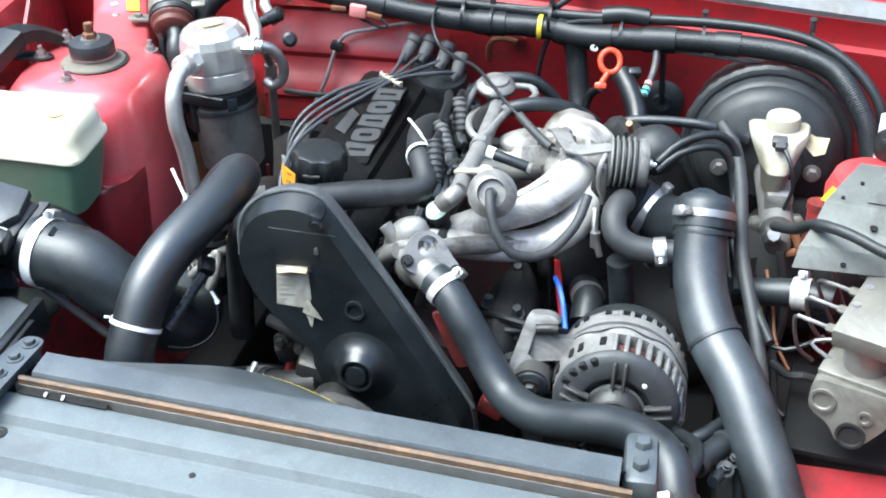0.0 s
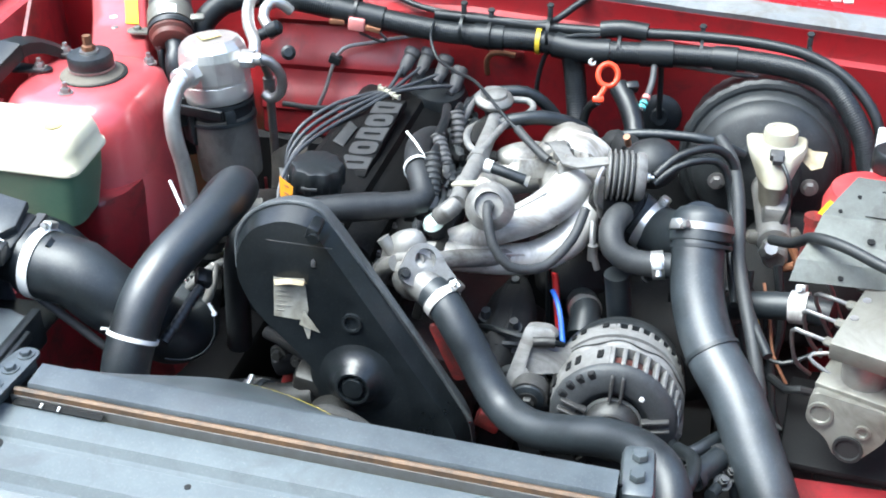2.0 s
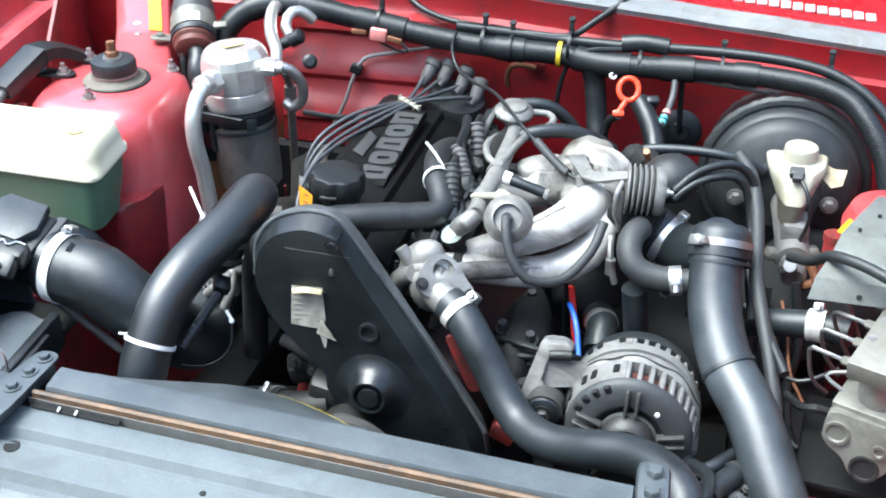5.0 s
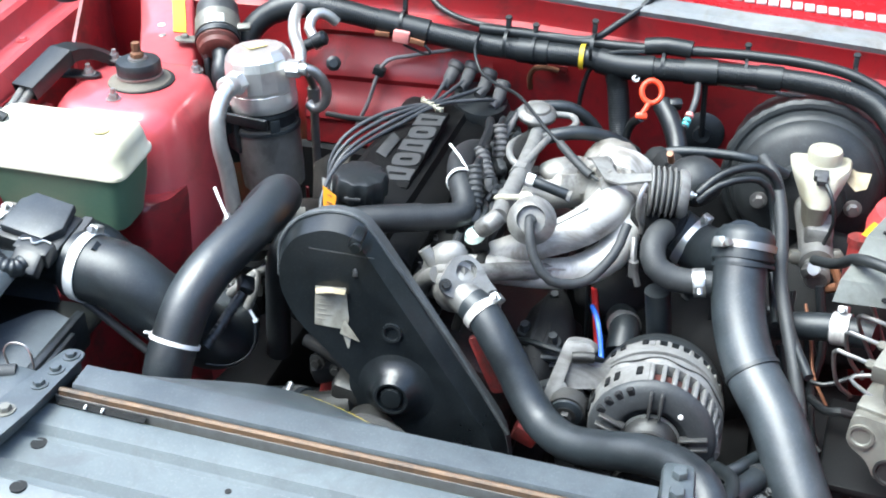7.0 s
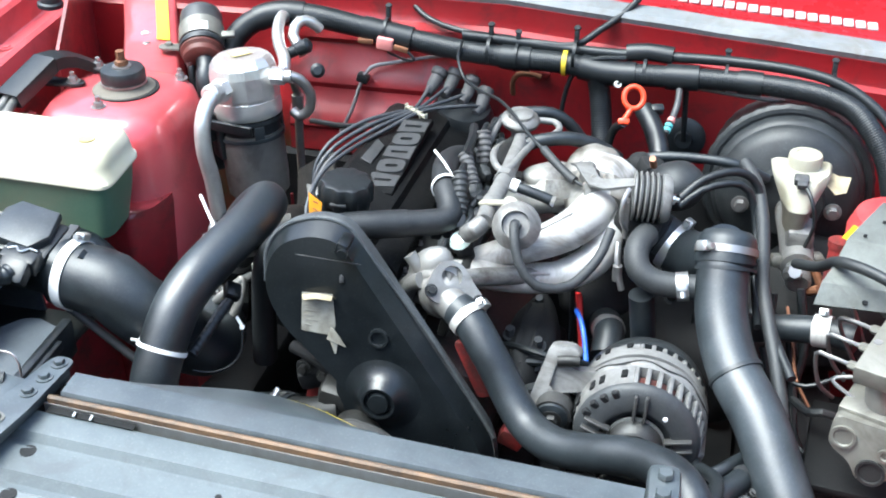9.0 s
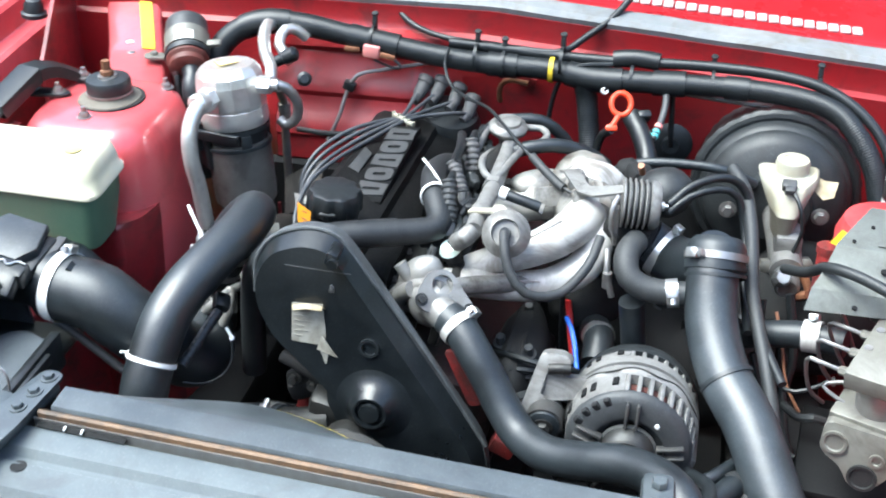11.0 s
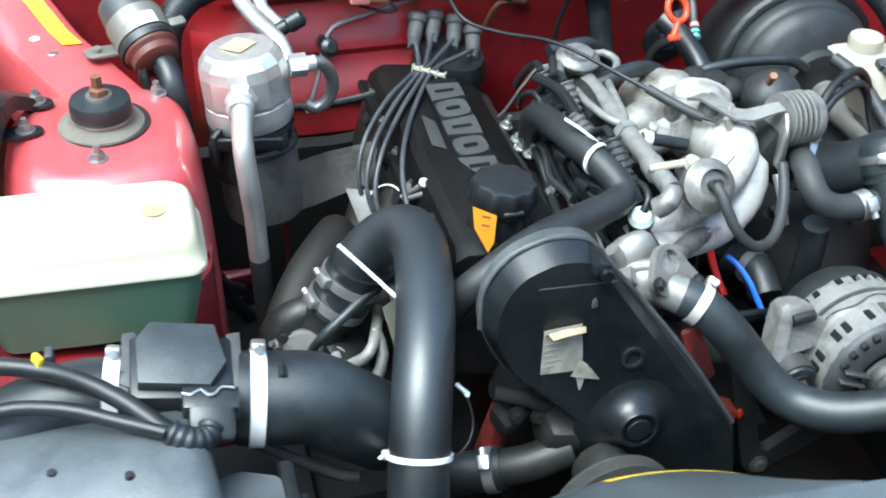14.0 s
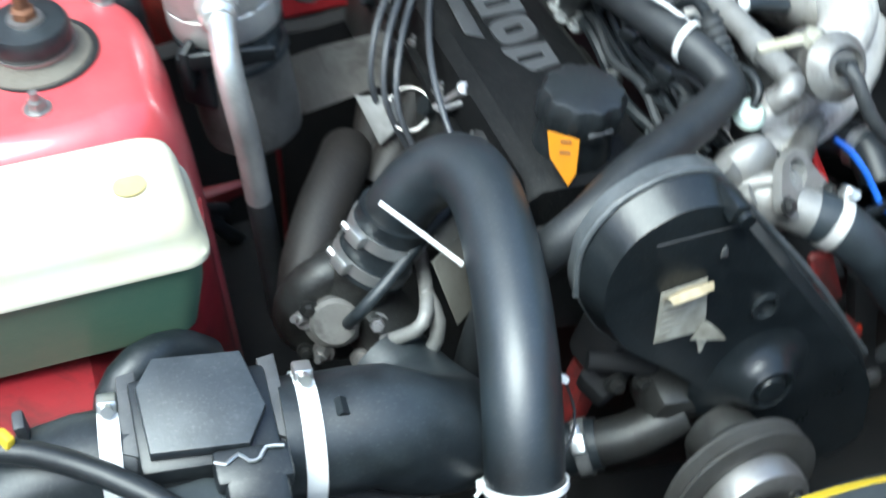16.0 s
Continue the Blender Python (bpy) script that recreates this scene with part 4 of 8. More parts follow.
sheet(bm, [[(-0.069, yy - 0.001, 0.792), (-0.058, yy - 0.001, 0.790)], [(-0.065, yy - 0.003, 0.782), (-0.058, yy - 0.003, 0.782)], [(-0.062, yy - 0.003, 0.770), (-0.060, yy - 0.003, 0.771)]], 0.0005)
part("loose_flap", bm, PAPER, st)
for k in range(6):
    bm = B()
    w = (0.022, 0.016, 0.020, 0.012, 0.017, 0.009)[k]
    z = 0.834 - k * 0.0062
    box(bm, (-0.097 + w / 2, face_y(z) - 0.0016, z), (w, 0.0005, 0.0017), None, 0)
    part("print_bar", bm, INK, st)

# ---------------- small repeated kinds ----------------
def hose_clamp(parent, at, axis, r, out, width=0.010, mat=None):
    bm = B()
    ring(bm, at, axis, r + 0.0004, width, 0.0014)
    z = V(axis).normalized()
    o = (V(out) - z * V(out).dot(z)).normalized()
    c = part("hose_clamp", bm, mat or CLAMP, parent, "shiny steel hose clamp")
    bm = B()
    screw_box(bm, V(at) + o * (r + 0.001), axis, out)
    part("clamp_screw", bm, CLAMP, c)
    return c


def cable_tie(at, axis, r, head_dir, label, tail=0.03, lift=0.0):
    """A nylon tie round a hose, with its square head and cut tail."""
    ob = thing("cable_tie", V(at), label, "cable tie", "cable ties")
    bm = B()
    ring(bm, at, axis, r + 0.0004, 0.0048, 0.0013, 36)
    part("strap", bm, WHITE, ob)
    z = V(axis).normalized()
    o = (V(head_dir) - z * V(head_dir).dot(z)).normalized()
    t = z.cross(o)
    h = V(at) + o * (r + 0.002)
    bm = B()
    box(bm, h, (0.009, 0.0075, 0.006), Matrix((t, z, o)).transposed().to_4x4(), 0.0012)
    part("lock_head", bm, WHITE, ob)
    if tail:
        bm = B()
        e = h + t * tail + o * lift
        tube(bm, [h, h + t * tail * 0.5 + o * lift * 0.3, e], 0.0017, 6, 0.01)
        part("tail", bm, WHITE, ob)
    return ob


def hose(name, pts, r, mat, label, category="hose", rib=None, seg=18, step=0.010, sub="hose_body"):
    ob = thing(name, V(pts[0][:3]), label, category)
    bm = B()
    tube(bm, pts, r, seg, step, rib)
    part(sub, bm, mat, ob)
    return ob


def cable(pts, r, mat, label, category="cable", name="cable", group="", seg=8):
    bm = B()
    tube(bm, pts, r, seg, 0.012)
    return solo(name, bm, mat, pts[0][:3], label, category, group)


# ---------------- expansion tank ----------------
tank = thing("expansion_tank", (-0.485, 1.07, 0.79), "cloudy white coolant expansion tank with green lower half", "coolant tank")
TK = Matrix(((0.930, -0.01, 0, -0.4915), (-0.030, 0.97, 0, 1.079), (0.0, 0.08, 1, 0.006), (0, 0, 0, 1)))


def tank_loop(bm, w, d, z, corner=0.022):
    pts = round_poly([(-w, -d), (w, -d), (w, d), (-w, d)], corner, 6)
    return [bm.verts.new(TK @ V((x, y, z))) for x, y in pts]


def tank_skin(bm, secs, closed_top, closed_bottom):
    loops = [tank_loop(bm, *s) for s in secs]
    k = len(loops[0])
    for a, b in zip(loops, loops[1:]):
        for i in range(k):
            bm.faces.new((a[i], a[(i + 1) % k], b[(i + 1) % k], b[i]))
    if closed_bottom:
        bm.faces.new(loops[0][::-1])
    if closed_top:
        bm.faces.new(loops[-1])
    return bm


bm = tank_skin(B(), [(0.1115, 0.047, 0.8765), (0.1145, 0.050, 0.878), (0.1145, 0.050, 0.883), (0.1115, 0.047, 0.886), (0.1095, 0.045, 0.902), (0.1065, 0.042, 0.914), (0.1005, 0.037, 0.920), (0.092, 0.030, 0.9228), (0.08, 0.02, 0.9235)], True, True)
part("upper_half", bm, TANK, tank, "cloudy white plastic upper half", sharp=50)
bm = tank_skin(B(), [(0.090, 0.030, 0.795), (0.096, 0.035, 0.798), (0.106, 0.042, 0.845), (0.109, 0.046, 0.8765)], False, True)
part("lower_half", bm, TANK_GREEN, tank, "green lower half full of coolant", sharp=50)
bm = B()
lathe(bm, [(0, 0), (0.011, 0), (0.011, 0.0012), (0, 0.0012)], TK @ V((0.0705, -0.010, 0.9235)), (0, 0.05, 1), 20)
part("moulded_spot", bm, SPOT_DARK, tank, "yellowed moulding mark")
bm = B()
tube(bm, [TK @ V(p) for p in ((-0.075, -0.012, 0.924), (-0.098, -0.016, 0.931), (-0.135, -0.03, 0.922), (-0.18, -0.05, 0.892), (-0.22, -0.09, 0.84))], 0.0075, 14)
part("overflow_hose", bm, RUBBER_GREY, tank, "grey-black overflow hose")
bm = B()
box(bm, (-0.49, 1.085, 0.790), (0.12, 0.05, 0.02), (0, 0, -6), 0.006)
part("bracket", bm, PLASTIC, tank)
bm = B()
tube(bm, [(-0.405, 1.045, 0.765), (-0.424, 1.030, 0.800), (-0.450, 1.015, 0.814), (-0.472, 1.002, 0.800), (-0.480, 0.995, 0.76)], 0.0150, 18)
part("outlet_hose", bm, RUBBER, tank, "black rubber outlet hose below the tank")

# ---------------- strut mount and black bracket on the tower ----------------
mount = thing("strut_mount", (-0.466, 1.245, 0.916), "black rubber strut top mount with rusty nut", "strut mount")
# flat dark ring painted for the shaded gap between tower and mount
bm = B()
lathe(bm, [(0.0450, 0.0), (0.0450, 0.0018), (0.0440, 0.0022), (0.0430, 0.0014), (0.036, 0.0012), (0, 0.0012)], (-0.4645, 1.245, 0.9165), (0, 0, 1), 40)
part("gap_shade_ring", bm, DARK, mount, "dark ring standing for the shaded gap round the mount")
bm = B()
lathe(bm, [(0.0432, 0.0), (0.0420, 0.0026), (0.034, 0.0050), (0.0305, 0.0095), (0.0295, 0.0125), (0, 0.013)], (-0.4675, 1.245, 0.917), (0, 0, 1), 36)
part("lower_ring", bm, DUSTY, mount, "dusty stained lower ring")
bm = B()
lathe(bm, [(0, 0.011), (0.0285, 0.011), (0.0300, 0.013), (0.0302, 0.026), (0.0285, 0.030), (0.012, 0.032), (0, 0.032)], (-0.466, 1.245, 0.917), (0, 0, 1), 48)
part("rubber_cap", bm, RUBBER, mount)
bm = B()
ring(bm, (-0.466, 1.245, 0.9285), (0, 0, 1), 0.0300, 0.0026, 0.0012, 48)
part("steel_band", bm, STEEL, mount, "thin steel band below the rubber")
bm = B()
lathe(bm, [(0, 0.031), (0.0135, 0.031), (0.0125, 0.0345), (0, 0.0345)], (-0.466, 1.245, 0.917), (0, 0, 1), 24)
part("washer", bm, STEEL, mount)
bm = B()
lathe(bm, [(0, 0.035), (0.0092, 0.035), (0.0092, 0.041), (0.006, 0.043), (0.006, 0.055), (0, 0.055)], (-0.466, 1.245, 0.917), (0, 0, 1), 6)
part("nut", bm, RUST, mount, "rusty brown nut and stud")
for p in ((-0.473, 1.182, 0.9165), (-0.410, 1.30, 0.914)):
    bm = B()
    bolt(bm, p, (0, 0, 1), 0.0068, 0.008, True, 0.007)
    part("flange_nut", bm, STEEL, mount, "dull steel flange nut")

guide = thing("cable_guide", (-0.57, 1.22, 0.915), "black plastic cable guide bolted to the strut tower", "bracket")
GM = V((-0.5900, 1.158, 0.925))
GB = V((-0.5730, 1.230, 0.949))
gd = (GB - GM).normalized()
gf = Matrix((gd.cross(V((0, 0, 1))).normalized(), gd, gd.cross(V((0, 0, 1))).normalized().cross(gd))).transposed().to_4x4()
bm = B()
mouth = round_poly([(-0.019, -0.011), (0.019, -0.011), (0.019, 0.011), (-0.019, 0.011)], 0.003, 2)
inner = round_poly([(-0.0165, -0.0085), (0.0165, -0.0085), (0.0165, 0.0085), (-0.0165, 0.0085)], 0.002, 2)
frame_plate(bm, mouth, inner, Matrix.Translation(GM) @ gf @ pose(0, 0, 0, -90, 0, 0), (GB - GM).length + 0.004)
part("channel", bm, PLASTIC, guide, "hollow black plastic channel", sharp=20)
# dark block set in the hollow channel to stand for the shade inside
bm = B()
box(bm, GM + gd * 0.05, (0.032, 0.008, 0.017), gf, 0)
part("channel_shade", bm, DARK, guide)
bm = B()
band = [((-0.592, 1.236, 0.959), (-0.554, 1.228, 0.958)), ((-0.582, 1.260, 0.957), (-0.551, 1.243, 0.956)), ((-0.568, 1.282, 0.948), (-0.546, 1.263, 0.949)), ((-0.551, 1.297, 0.936), (-0.537, 1.280, 0.937)), ((-0.534, 1.304, 0.926), (-0.526, 1.289, 0.926))]
sheet(bm, [[(a[0] - 0.001, a[1] + 0.001, a[2] - 0.018), a, c, (c[0] + 0.001, c[1] - 0.001, c[2] - 0.016)] for a, c in band], 0.003)
part("curved_band", bm, PLASTIC, guide, "flat curved band of the guide", sharp=40)
for at, turn, ln in (((-0.540, 1.2380, 0.9190), 8, 0.040), ((-0.5300, 1.2920, 0.9200), -14, 0.034)):
    bm = B()
    gm = pose(*at, 0, 2, turn)
    plate(bm, round_poly([(-ln, -0.013), (0.010, -0.010), (0.019, 0.0), (0.010, 0.010), (-ln, 0.013)], 0.007), gm, 0.004, 0.001)
    arm_ = part("arm", bm, PLASTIC, guide)
    bm = B()
    bolt(bm, gm @ V((0, 0, 0.004)), (0, 0, 1), 0.0066, 0.008, True, 0.006)
    part("nut", bm, STEEL, arm_, "dull steel nut")
for dx in (0.0, 0.013):
    bm = B()
    tube(bm, [(-0.594 + dx, 1.172, 0.930), (-0.600 + dx, 1.14, 0.912), (-0.612 + dx, 1.09, 0.878), (-0.625 + dx, 1.00, 0.82)], 0.0060, 10, rib=(0.0032, 0.0004))
    part("conduit", bm, ALU, guide, "light grey corrugated conduit")

for k in range(5):
    o = 0.011 * k
    cable([(-0.588 - 0.3 * o, 1.150 - o, 0.918), (-0.606 - 0.4 * o, 1.10 - o, 0.888 - 0.2 * o), (-0.622 - 0.3 * o, 1.05 - o, 0.862 - 0.3 * o), (-0.640 + 0.2 * o, 0.99 - 0.6 * o, 0.842 - 0.4 * o), (-0.662, 0.93 - 0.4 * o, 0.825 - 0.5 * o)], (0.0042, 0.0034, 0.0050, 0.0036, 0.0046)[k], (CABLE, RUBBER_GREY, CABLE, CABLE, GREY_PLASTIC)[k], "dark cable running from the guide past the tank", "cable", "cable", "cables beside the tank", 10)

# ---------------- accumulator (refrigerant drier) ----------------
DOWN = [(-0.264, 1.352, 0.905), (-0.270, 1.382, 0.868), (-0.275, 1.392, 0.82), (-0.282, 1.403, 0.69)]
acc = thing("refrigerant_accumulator", (-0.308, 1.300, 0.70), "aluminium air-conditioning accumulator, dull canister below a bright head", "accumulator")
AX, AA = (-0.305, 1.298, 0.745), (-0.07, 0.06, 1)
bm = B()
lathe(bm, [(0.0, 0.006), (0.034, 0.0), (0.0435, 0.010), (0.0448, 0.03), (0.0448, 0.102), (0, 0.102)], AX, AA, 40)
part("canister", bm, CAN, acc, "dull grey canister")
for h, th in ((0.096, 0.0022), (0.121, 0.0018)):
    bm = B()
    ring(bm, V(AX) + V(AA) * h, AA, 0.0452, 0.005, th, 40)
    part("rubber_band", bm, RUBBER, acc)
for k in range(4):
    a = k * math.tau / 4 - 0.9
    bm = B()
    box(bm, V(AX) + V(AA) * 0.109 + V((math.cos(a), math.sin(a), 0)) * 0.0445, (0.004, 0.014, 0.024), (0, 0, math.degrees(a)), 0.001)
    part("strap_tab", bm, RUBBER, acc)
bm = B()
lathe(bm, [(0, 0.100), (0.0418, 0.100), (0.0418, 0.128), (0, 0.128)], AX, AA, 40)
part("neck", bm, DARK, acc)
bm = B()
lathe(bm, [(0, 0.126), (0.0462, 0.126), (0.0475, 0.129), (0.0478, 0.138), (0.0468, 0.150), (0, 0.150)], AX, AA, 40)
part("collar", bm, BRIGHT, acc)
bm = B()
lathe(bm, [(0, 0.149), (0.0462, 0.149), (0.0480, 0.156), (0.0482, 0.186), (0.0455, 0.198), (0.0400, 0.2060), (0.036, 0.2095), (0, 0.2105)], AX, AA, 14)
part("head", bm, BRIGHT, acc, "bright machined head with chamfered facets", sharp=12)
bm = B()
lathe(bm, [(0, 0), (0.019, 0), (0.019, 0.0006), (0, 0.0006)], V(AX) + V((-0.016, 0.012, 0.2115)), AA, 4)
part("yellow_label", bm, SPOT, acc, "faded yellow label")
bm = B()
lathe(bm, [(0, -0.006), (0.0165, -0.006), (0.0165, 0.010), (0, 0.010)], (-0.327, 1.250, 0.925), (-0.15, -1, 0.1), 6)
lathe(bm, [(0, 0.008), (0.0150, 0.008), (0.0150, 0.024), (0.0115, 0.028), (0, 0.028)], (-0.327, 1.250, 0.925), (-0.15, -1, 0.1), 16)
part("front_nut", bm, BRIGHT, acc)
bm = B()
tube(bm, [(-0.327, 1.235, 0.927), (-0.331, 1.213, 0.920), (-0.333, 1.196, 0.896), (-0.331, 1.190, 0.860), (-0.328, 1.196, 0.82), (-0.3260, 1.200, 0.758)], 0.0110, 18)
part("front_pipe", bm, BRIGHT, acc, "bent aluminium pipe")
# lower run of the same bright pipe, coloured dark to stand for shade
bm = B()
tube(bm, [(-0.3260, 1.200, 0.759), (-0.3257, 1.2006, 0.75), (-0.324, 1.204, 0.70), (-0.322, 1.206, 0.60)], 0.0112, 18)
part("shaded_pipe_run", bm, STRUT, acc, "lower run of the pipe, darkened for shade")
bm = B()
lathe(bm, [(0, -0.008), (0.0125, -0.008), (0.0125, 0.010), (0, 0.010)], (-0.262, 1.296, 0.934), (1, 0.05, 0.0), 6)
lathe(bm, [(0, 0.009), (0.009, 0.009), (0.009, 0.020), (0, 0.020)], (-0.262, 1.296, 0.934), (1, 0.05, 0.0), 14)
part("side_nut", bm, BRIGHT, acc)
bm = B()
tube(bm, [(-0.250, 1.297, 0.935), (-0.234, 1.302, 0.930), (-0.222, 1.310, 0.907), (-0.225, 1.312, 0.882), (-0.240, 1.313, 0.869), (-0.252, 1.316, 0.875)], 0.0072, 16)
part("loop_pipe", bm, STEEL, acc, "looped steel pipe")
bm = B()
tube(bm, DOWN, 0.0062, 12)
lathe(bm, [(0, 0), (0.009, 0), (0.009, 0.02), (0, 0.02)], DOWN[1], (0, 0, -1), 14)
part("down_pipe", bm, STEEL, acc, "straight steel pipe running down")
bm = B()
tube(bm, [(-0.312, 1.475, 0.945), (-0.309, 1.445, 0.962), (-0.305, 1.415, 0.955), (-0.290, 1.378, 0.945), (-0.272, 1.35, 0.935), (-0.268, 1.33, 0.92)], 0.0088, 16)
part("upper_pipe", bm, BRIGHT, acc)
bm = B()
tube(bm, [(-0.262, 1.40, 0.925), (-0.283, 1.415, 0.945), (-0.281, 1.44, 0.958), (-0.268, 1.452, 0.953), (-0.258, 1.46, 0.94)], 0.0080, 16)
part("upper_pipe", bm, BRIGHT, acc)
bm = B()
lathe(bm, [(0, 0), (0.008, 0), (0.008, 0.016), (0.0105, 0.018), (0.0105, 0.034), (0.006, 0.038), (0, 0.038)], (-0.275, 1.372, 0.935), (0.9, 0.05, 0.45), 14)
part("pressure_switch", bm, PLASTIC, acc, "black pressure switch")
bm = B()
box(bm, (-0.350, 1.275, 0.835), (0.030, 0.010, 0.05), (4, 0, -40), 0.003)
box(bm, (-0.322, 1.254, 0.868), (0.072, 0.006, 0.015), (4, 0, -10), 0.002)
box(bm, (-0.355, 1.266, 0.860), (0.008, 0.020, 0.042), (4, 0, -30), 0.003)
part("bracket", bm, PLASTIC, acc, "black plastic mounting bracket")
bm = B()
lathe(bm, [(0, 0), (0.009, 0), (0.0105, 0.003), (0.0105, 0.010), (0.006, 0.014), (0, 0.014)], (-0.222, 1.345, 0.925), (0.3, -0.8, 0.4), 12)
part("service_cap", bm, PLASTIC, acc)

low = thing("subframe_bracket", (-0.32, 1.46, 0.36), "dark red bracket with bolts low in the bay", "bracket")
bm = B()
box(bm, (-0.345, 1.475, 0.47), (0.10, 0.02, 0.16), (18, 0, 8), 0.006)
part("bracket_plate", bm, RED_DIRTY_SHADE, low)
for at in ((-0.343, 1.445, 0.517), (-0.308, 1.45, 0.43), (-0.286, 1.47, 0.44)):
    bm = B()
    bolt(bm, at, (-0.1, -0.6, 0.8), 0.009, 0.012, True, 0.010)
    part("bolt", bm, CLAMP, low)
bm = B()
tube(bm, [(-0.279, 1.352, 0.72), (-0.279, 1.352, 0.632), (-0.282, 1.36, 0.52)], 0.0026, 8)
part("rod", bm, RED_DIRTY_SHADE, low, "thin red rod")
for a_, b_ in (((-0.40, 1.36, 0.66), (-0.335, 1.43, 0.53)), ((-0.385, 1.39, 0.64), (-0.31, 1.44, 0.45))):
    bm = B()
    tube(bm, [a_, (V(a_) + V(b_)) * 0.5 + V((0.0, -0.01, -0.01)), b_], 0.0085, 12)
    part("stub_hose", bm, RUBBER, low)

# ---------------- vacuum pump behind the accumulator ----------------
PA = V((0.033, -0.082, -0.043)).normalized()
P0 = V((-0.441, 1.453, 0.965))
pump = thing("vacuum_pump", P0 + PA * 0.05, "black cylindrical pump with a zinc clamp band and rusty cover", "pump")
bm = B()
lathe(bm, [(0, 0.018), (0.026, 0.018), (0.030, 0.022), (0.031, 0.030), (0.031, 0.086), (0, 0.086)], P0, PA, 32)
part("motor_can", bm, GREY_PLASTIC, pump, "dusty grey-black motor can")
bm = B()
ring(bm, P0 + PA * 0.064, PA, 0.0312, 0.030, 0.0018, 32)
cl = part("clamp_band", bm, ZINC, pump, "zinc clamp band with ears")
bm = B()
box(bm, P0 + PA * 0.060 + V((0.04, 0.0, 0.004)), (0.024, 0.008, 0.012), axes((0, 0, 0), PA), 0.003)
part("ear", bm, ZINC, cl)
bm = B()
plate(bm, round_poly([(-0.022, -0.014), (0.03, -0.016), (0.03, 0.016), (-0.022, 0.014)], 0.010), pose(-0.460, 1.388, 0.921, -6, 6, 20), 0.003, 0.0008)
bolt(bm, (-0.467, 1.386, 0.924), (0, 0, 1), 0.006, 0.006)
part("foot", bm, ZINC, pump)
bm = B()
lathe(bm, [(0, 0.086), (0.0300, 0.086), (0.0310, 0.090), (0.0310, 0.095), (0.027, 0.099), (0.0265, 0.107), (0.021, 0.111), (0, 0.111)], P0, PA, 32)
part("end_cover", bm, BROWN_RED, pump, "rusty brown end cover")
bm = B()
lm = axes(P0 + PA * 0.072, PA)
sheet(bm, [[lm @ V((0.0336 * math.cos(a), 0.0336 * math.sin(a), h)) for a in np.linspace(1.2, 2.0, 7)] for h in (-0.009, 0.007)], 0.0006)
part("paper_label", bm, WHITE, pump, "white paper label")
bm = B()
ring(bm, P0 + PA * 0.088, PA, 0.0310, 0.006, 0.002, 32)
part("gasket", bm, RUBBER, pump)
bm = B()
tube(bm, [P0 + PA * 0.105 + V((0.004, 0, 0)), P0 + PA * 0.120 + V((0.006, 0, -0.004)), (-0.392, 1.338, 0.895), (-0.388, 1.340, 0.84), (-0.385, 1.34, 0.76)], 0.0135, 16)
part("outlet_hose", bm, RUBBER, pump)
bm = B()
tube(bm, [P0 + PA * 0.105 + V((-0.016, 0, -0.006)), P0 + PA * 0.115 + V((-0.018, 0, -0.012)), (-0.417, 1.352, 0.87), (-0.40, 1.34, 0.80)], 0.005, 10)
part("drain_hose", bm, CABLE, pump)
bm = B()
box(bm, P0 + PA * 0.108 + V((-0.018, -0.002, -0.010)), (0.009, 0.009, 0.022), (20, 0, 0), 0.002)
part("terminal", bm, STEEL, pump)

# ---------------- airflow meter, intake hose, air filter box ----------------
MA, MB = V((-0.475, 0.908, 0.858)), V((-0.366, 0.897, 0.846))
MD = (MB - MA).normalized()
maf = thing("airflow_meter", (MA + MB) / 2 - V((0, 0, 0.04)), "black plastic airflow meter with plugged connector", "sensor")
bm = B()
lathe(bm, [(0, 0.0), (0.032, 0.0), (0.032, 0.10), (0, 0.10)], MA, MD, 32)
part("tube", bm, PLASTIC, maf)
mm = Matrix((MD, V((0.06, 0.96, 0.20)).normalized(), MD.cross(V((0.06, 0.96, 0.20))).normalized())).transposed().to_4x4()
bm = B()
box(bm, (MA + MB) / 2 + V((0.0, 0.002, 0.020)), (0.082, 0.062, 0.036), mm, 0.004)
part("housing", bm, PLASTIC, maf)
bm = B()
M2 = Matrix.Translation((MA + MB) / 2 + V((0.0015, 0.006, 0.038))) @ mm
plate(bm, [(-0.034, -0.031), (0.022, -0.033), (0.036, -0.010), (0.028, 0.028), (-0.024, 0.030), (-0.036, 0.012)], M2, 0.012, 0.002)
part("lid", bm, METER_LID, maf, "worn grey-black lid")
for s in (-1, 1):
    bm = B()
    plate(bm, [(-0.007, -0.022), (0.007, -0.028), (0.007, 0.030), (-0.004, 0.028)], M2 @ pose(s * 0.042, 0, -0.008), 0.006, 0.001)
    part("flange", bm, GREY_PLASTIC, maf)
bm = B()
box(bm, (MA + MB) / 2 + V((0.020, -0.042, 0.030)), (0.044, 0.022, 0.022), mm, 0.003)
box(bm, (MA + MB) / 2 + V((0.019, -0.058, 0.025)), (0.036, 0.030, 0.018), mm @ pose(0, 0, 0, 25, 0, 0), 0.005)
con = part("connector", bm, PLASTIC, maf, "black plug with a wire spring clip")
bm = B()
q = (MA + MB) / 2 + V((0.0, -0.038, 0.0425))
tube(bm, [q + V((0.0, 0, 0)), q + V((0.006, -0.004, 0.001)), q + V((0.014, 0.0, 0.001)), q + V((0.019, -0.006, 0.0)), q + V((0.025, -0.006, 0.0)), q + V((0.030, 0.0, 0)), q + V((0.040, -0.002, -0.001))], 0.0012, 6, 0.004)
part("spring_clip", bm, CLAMP, con)
bm = B()
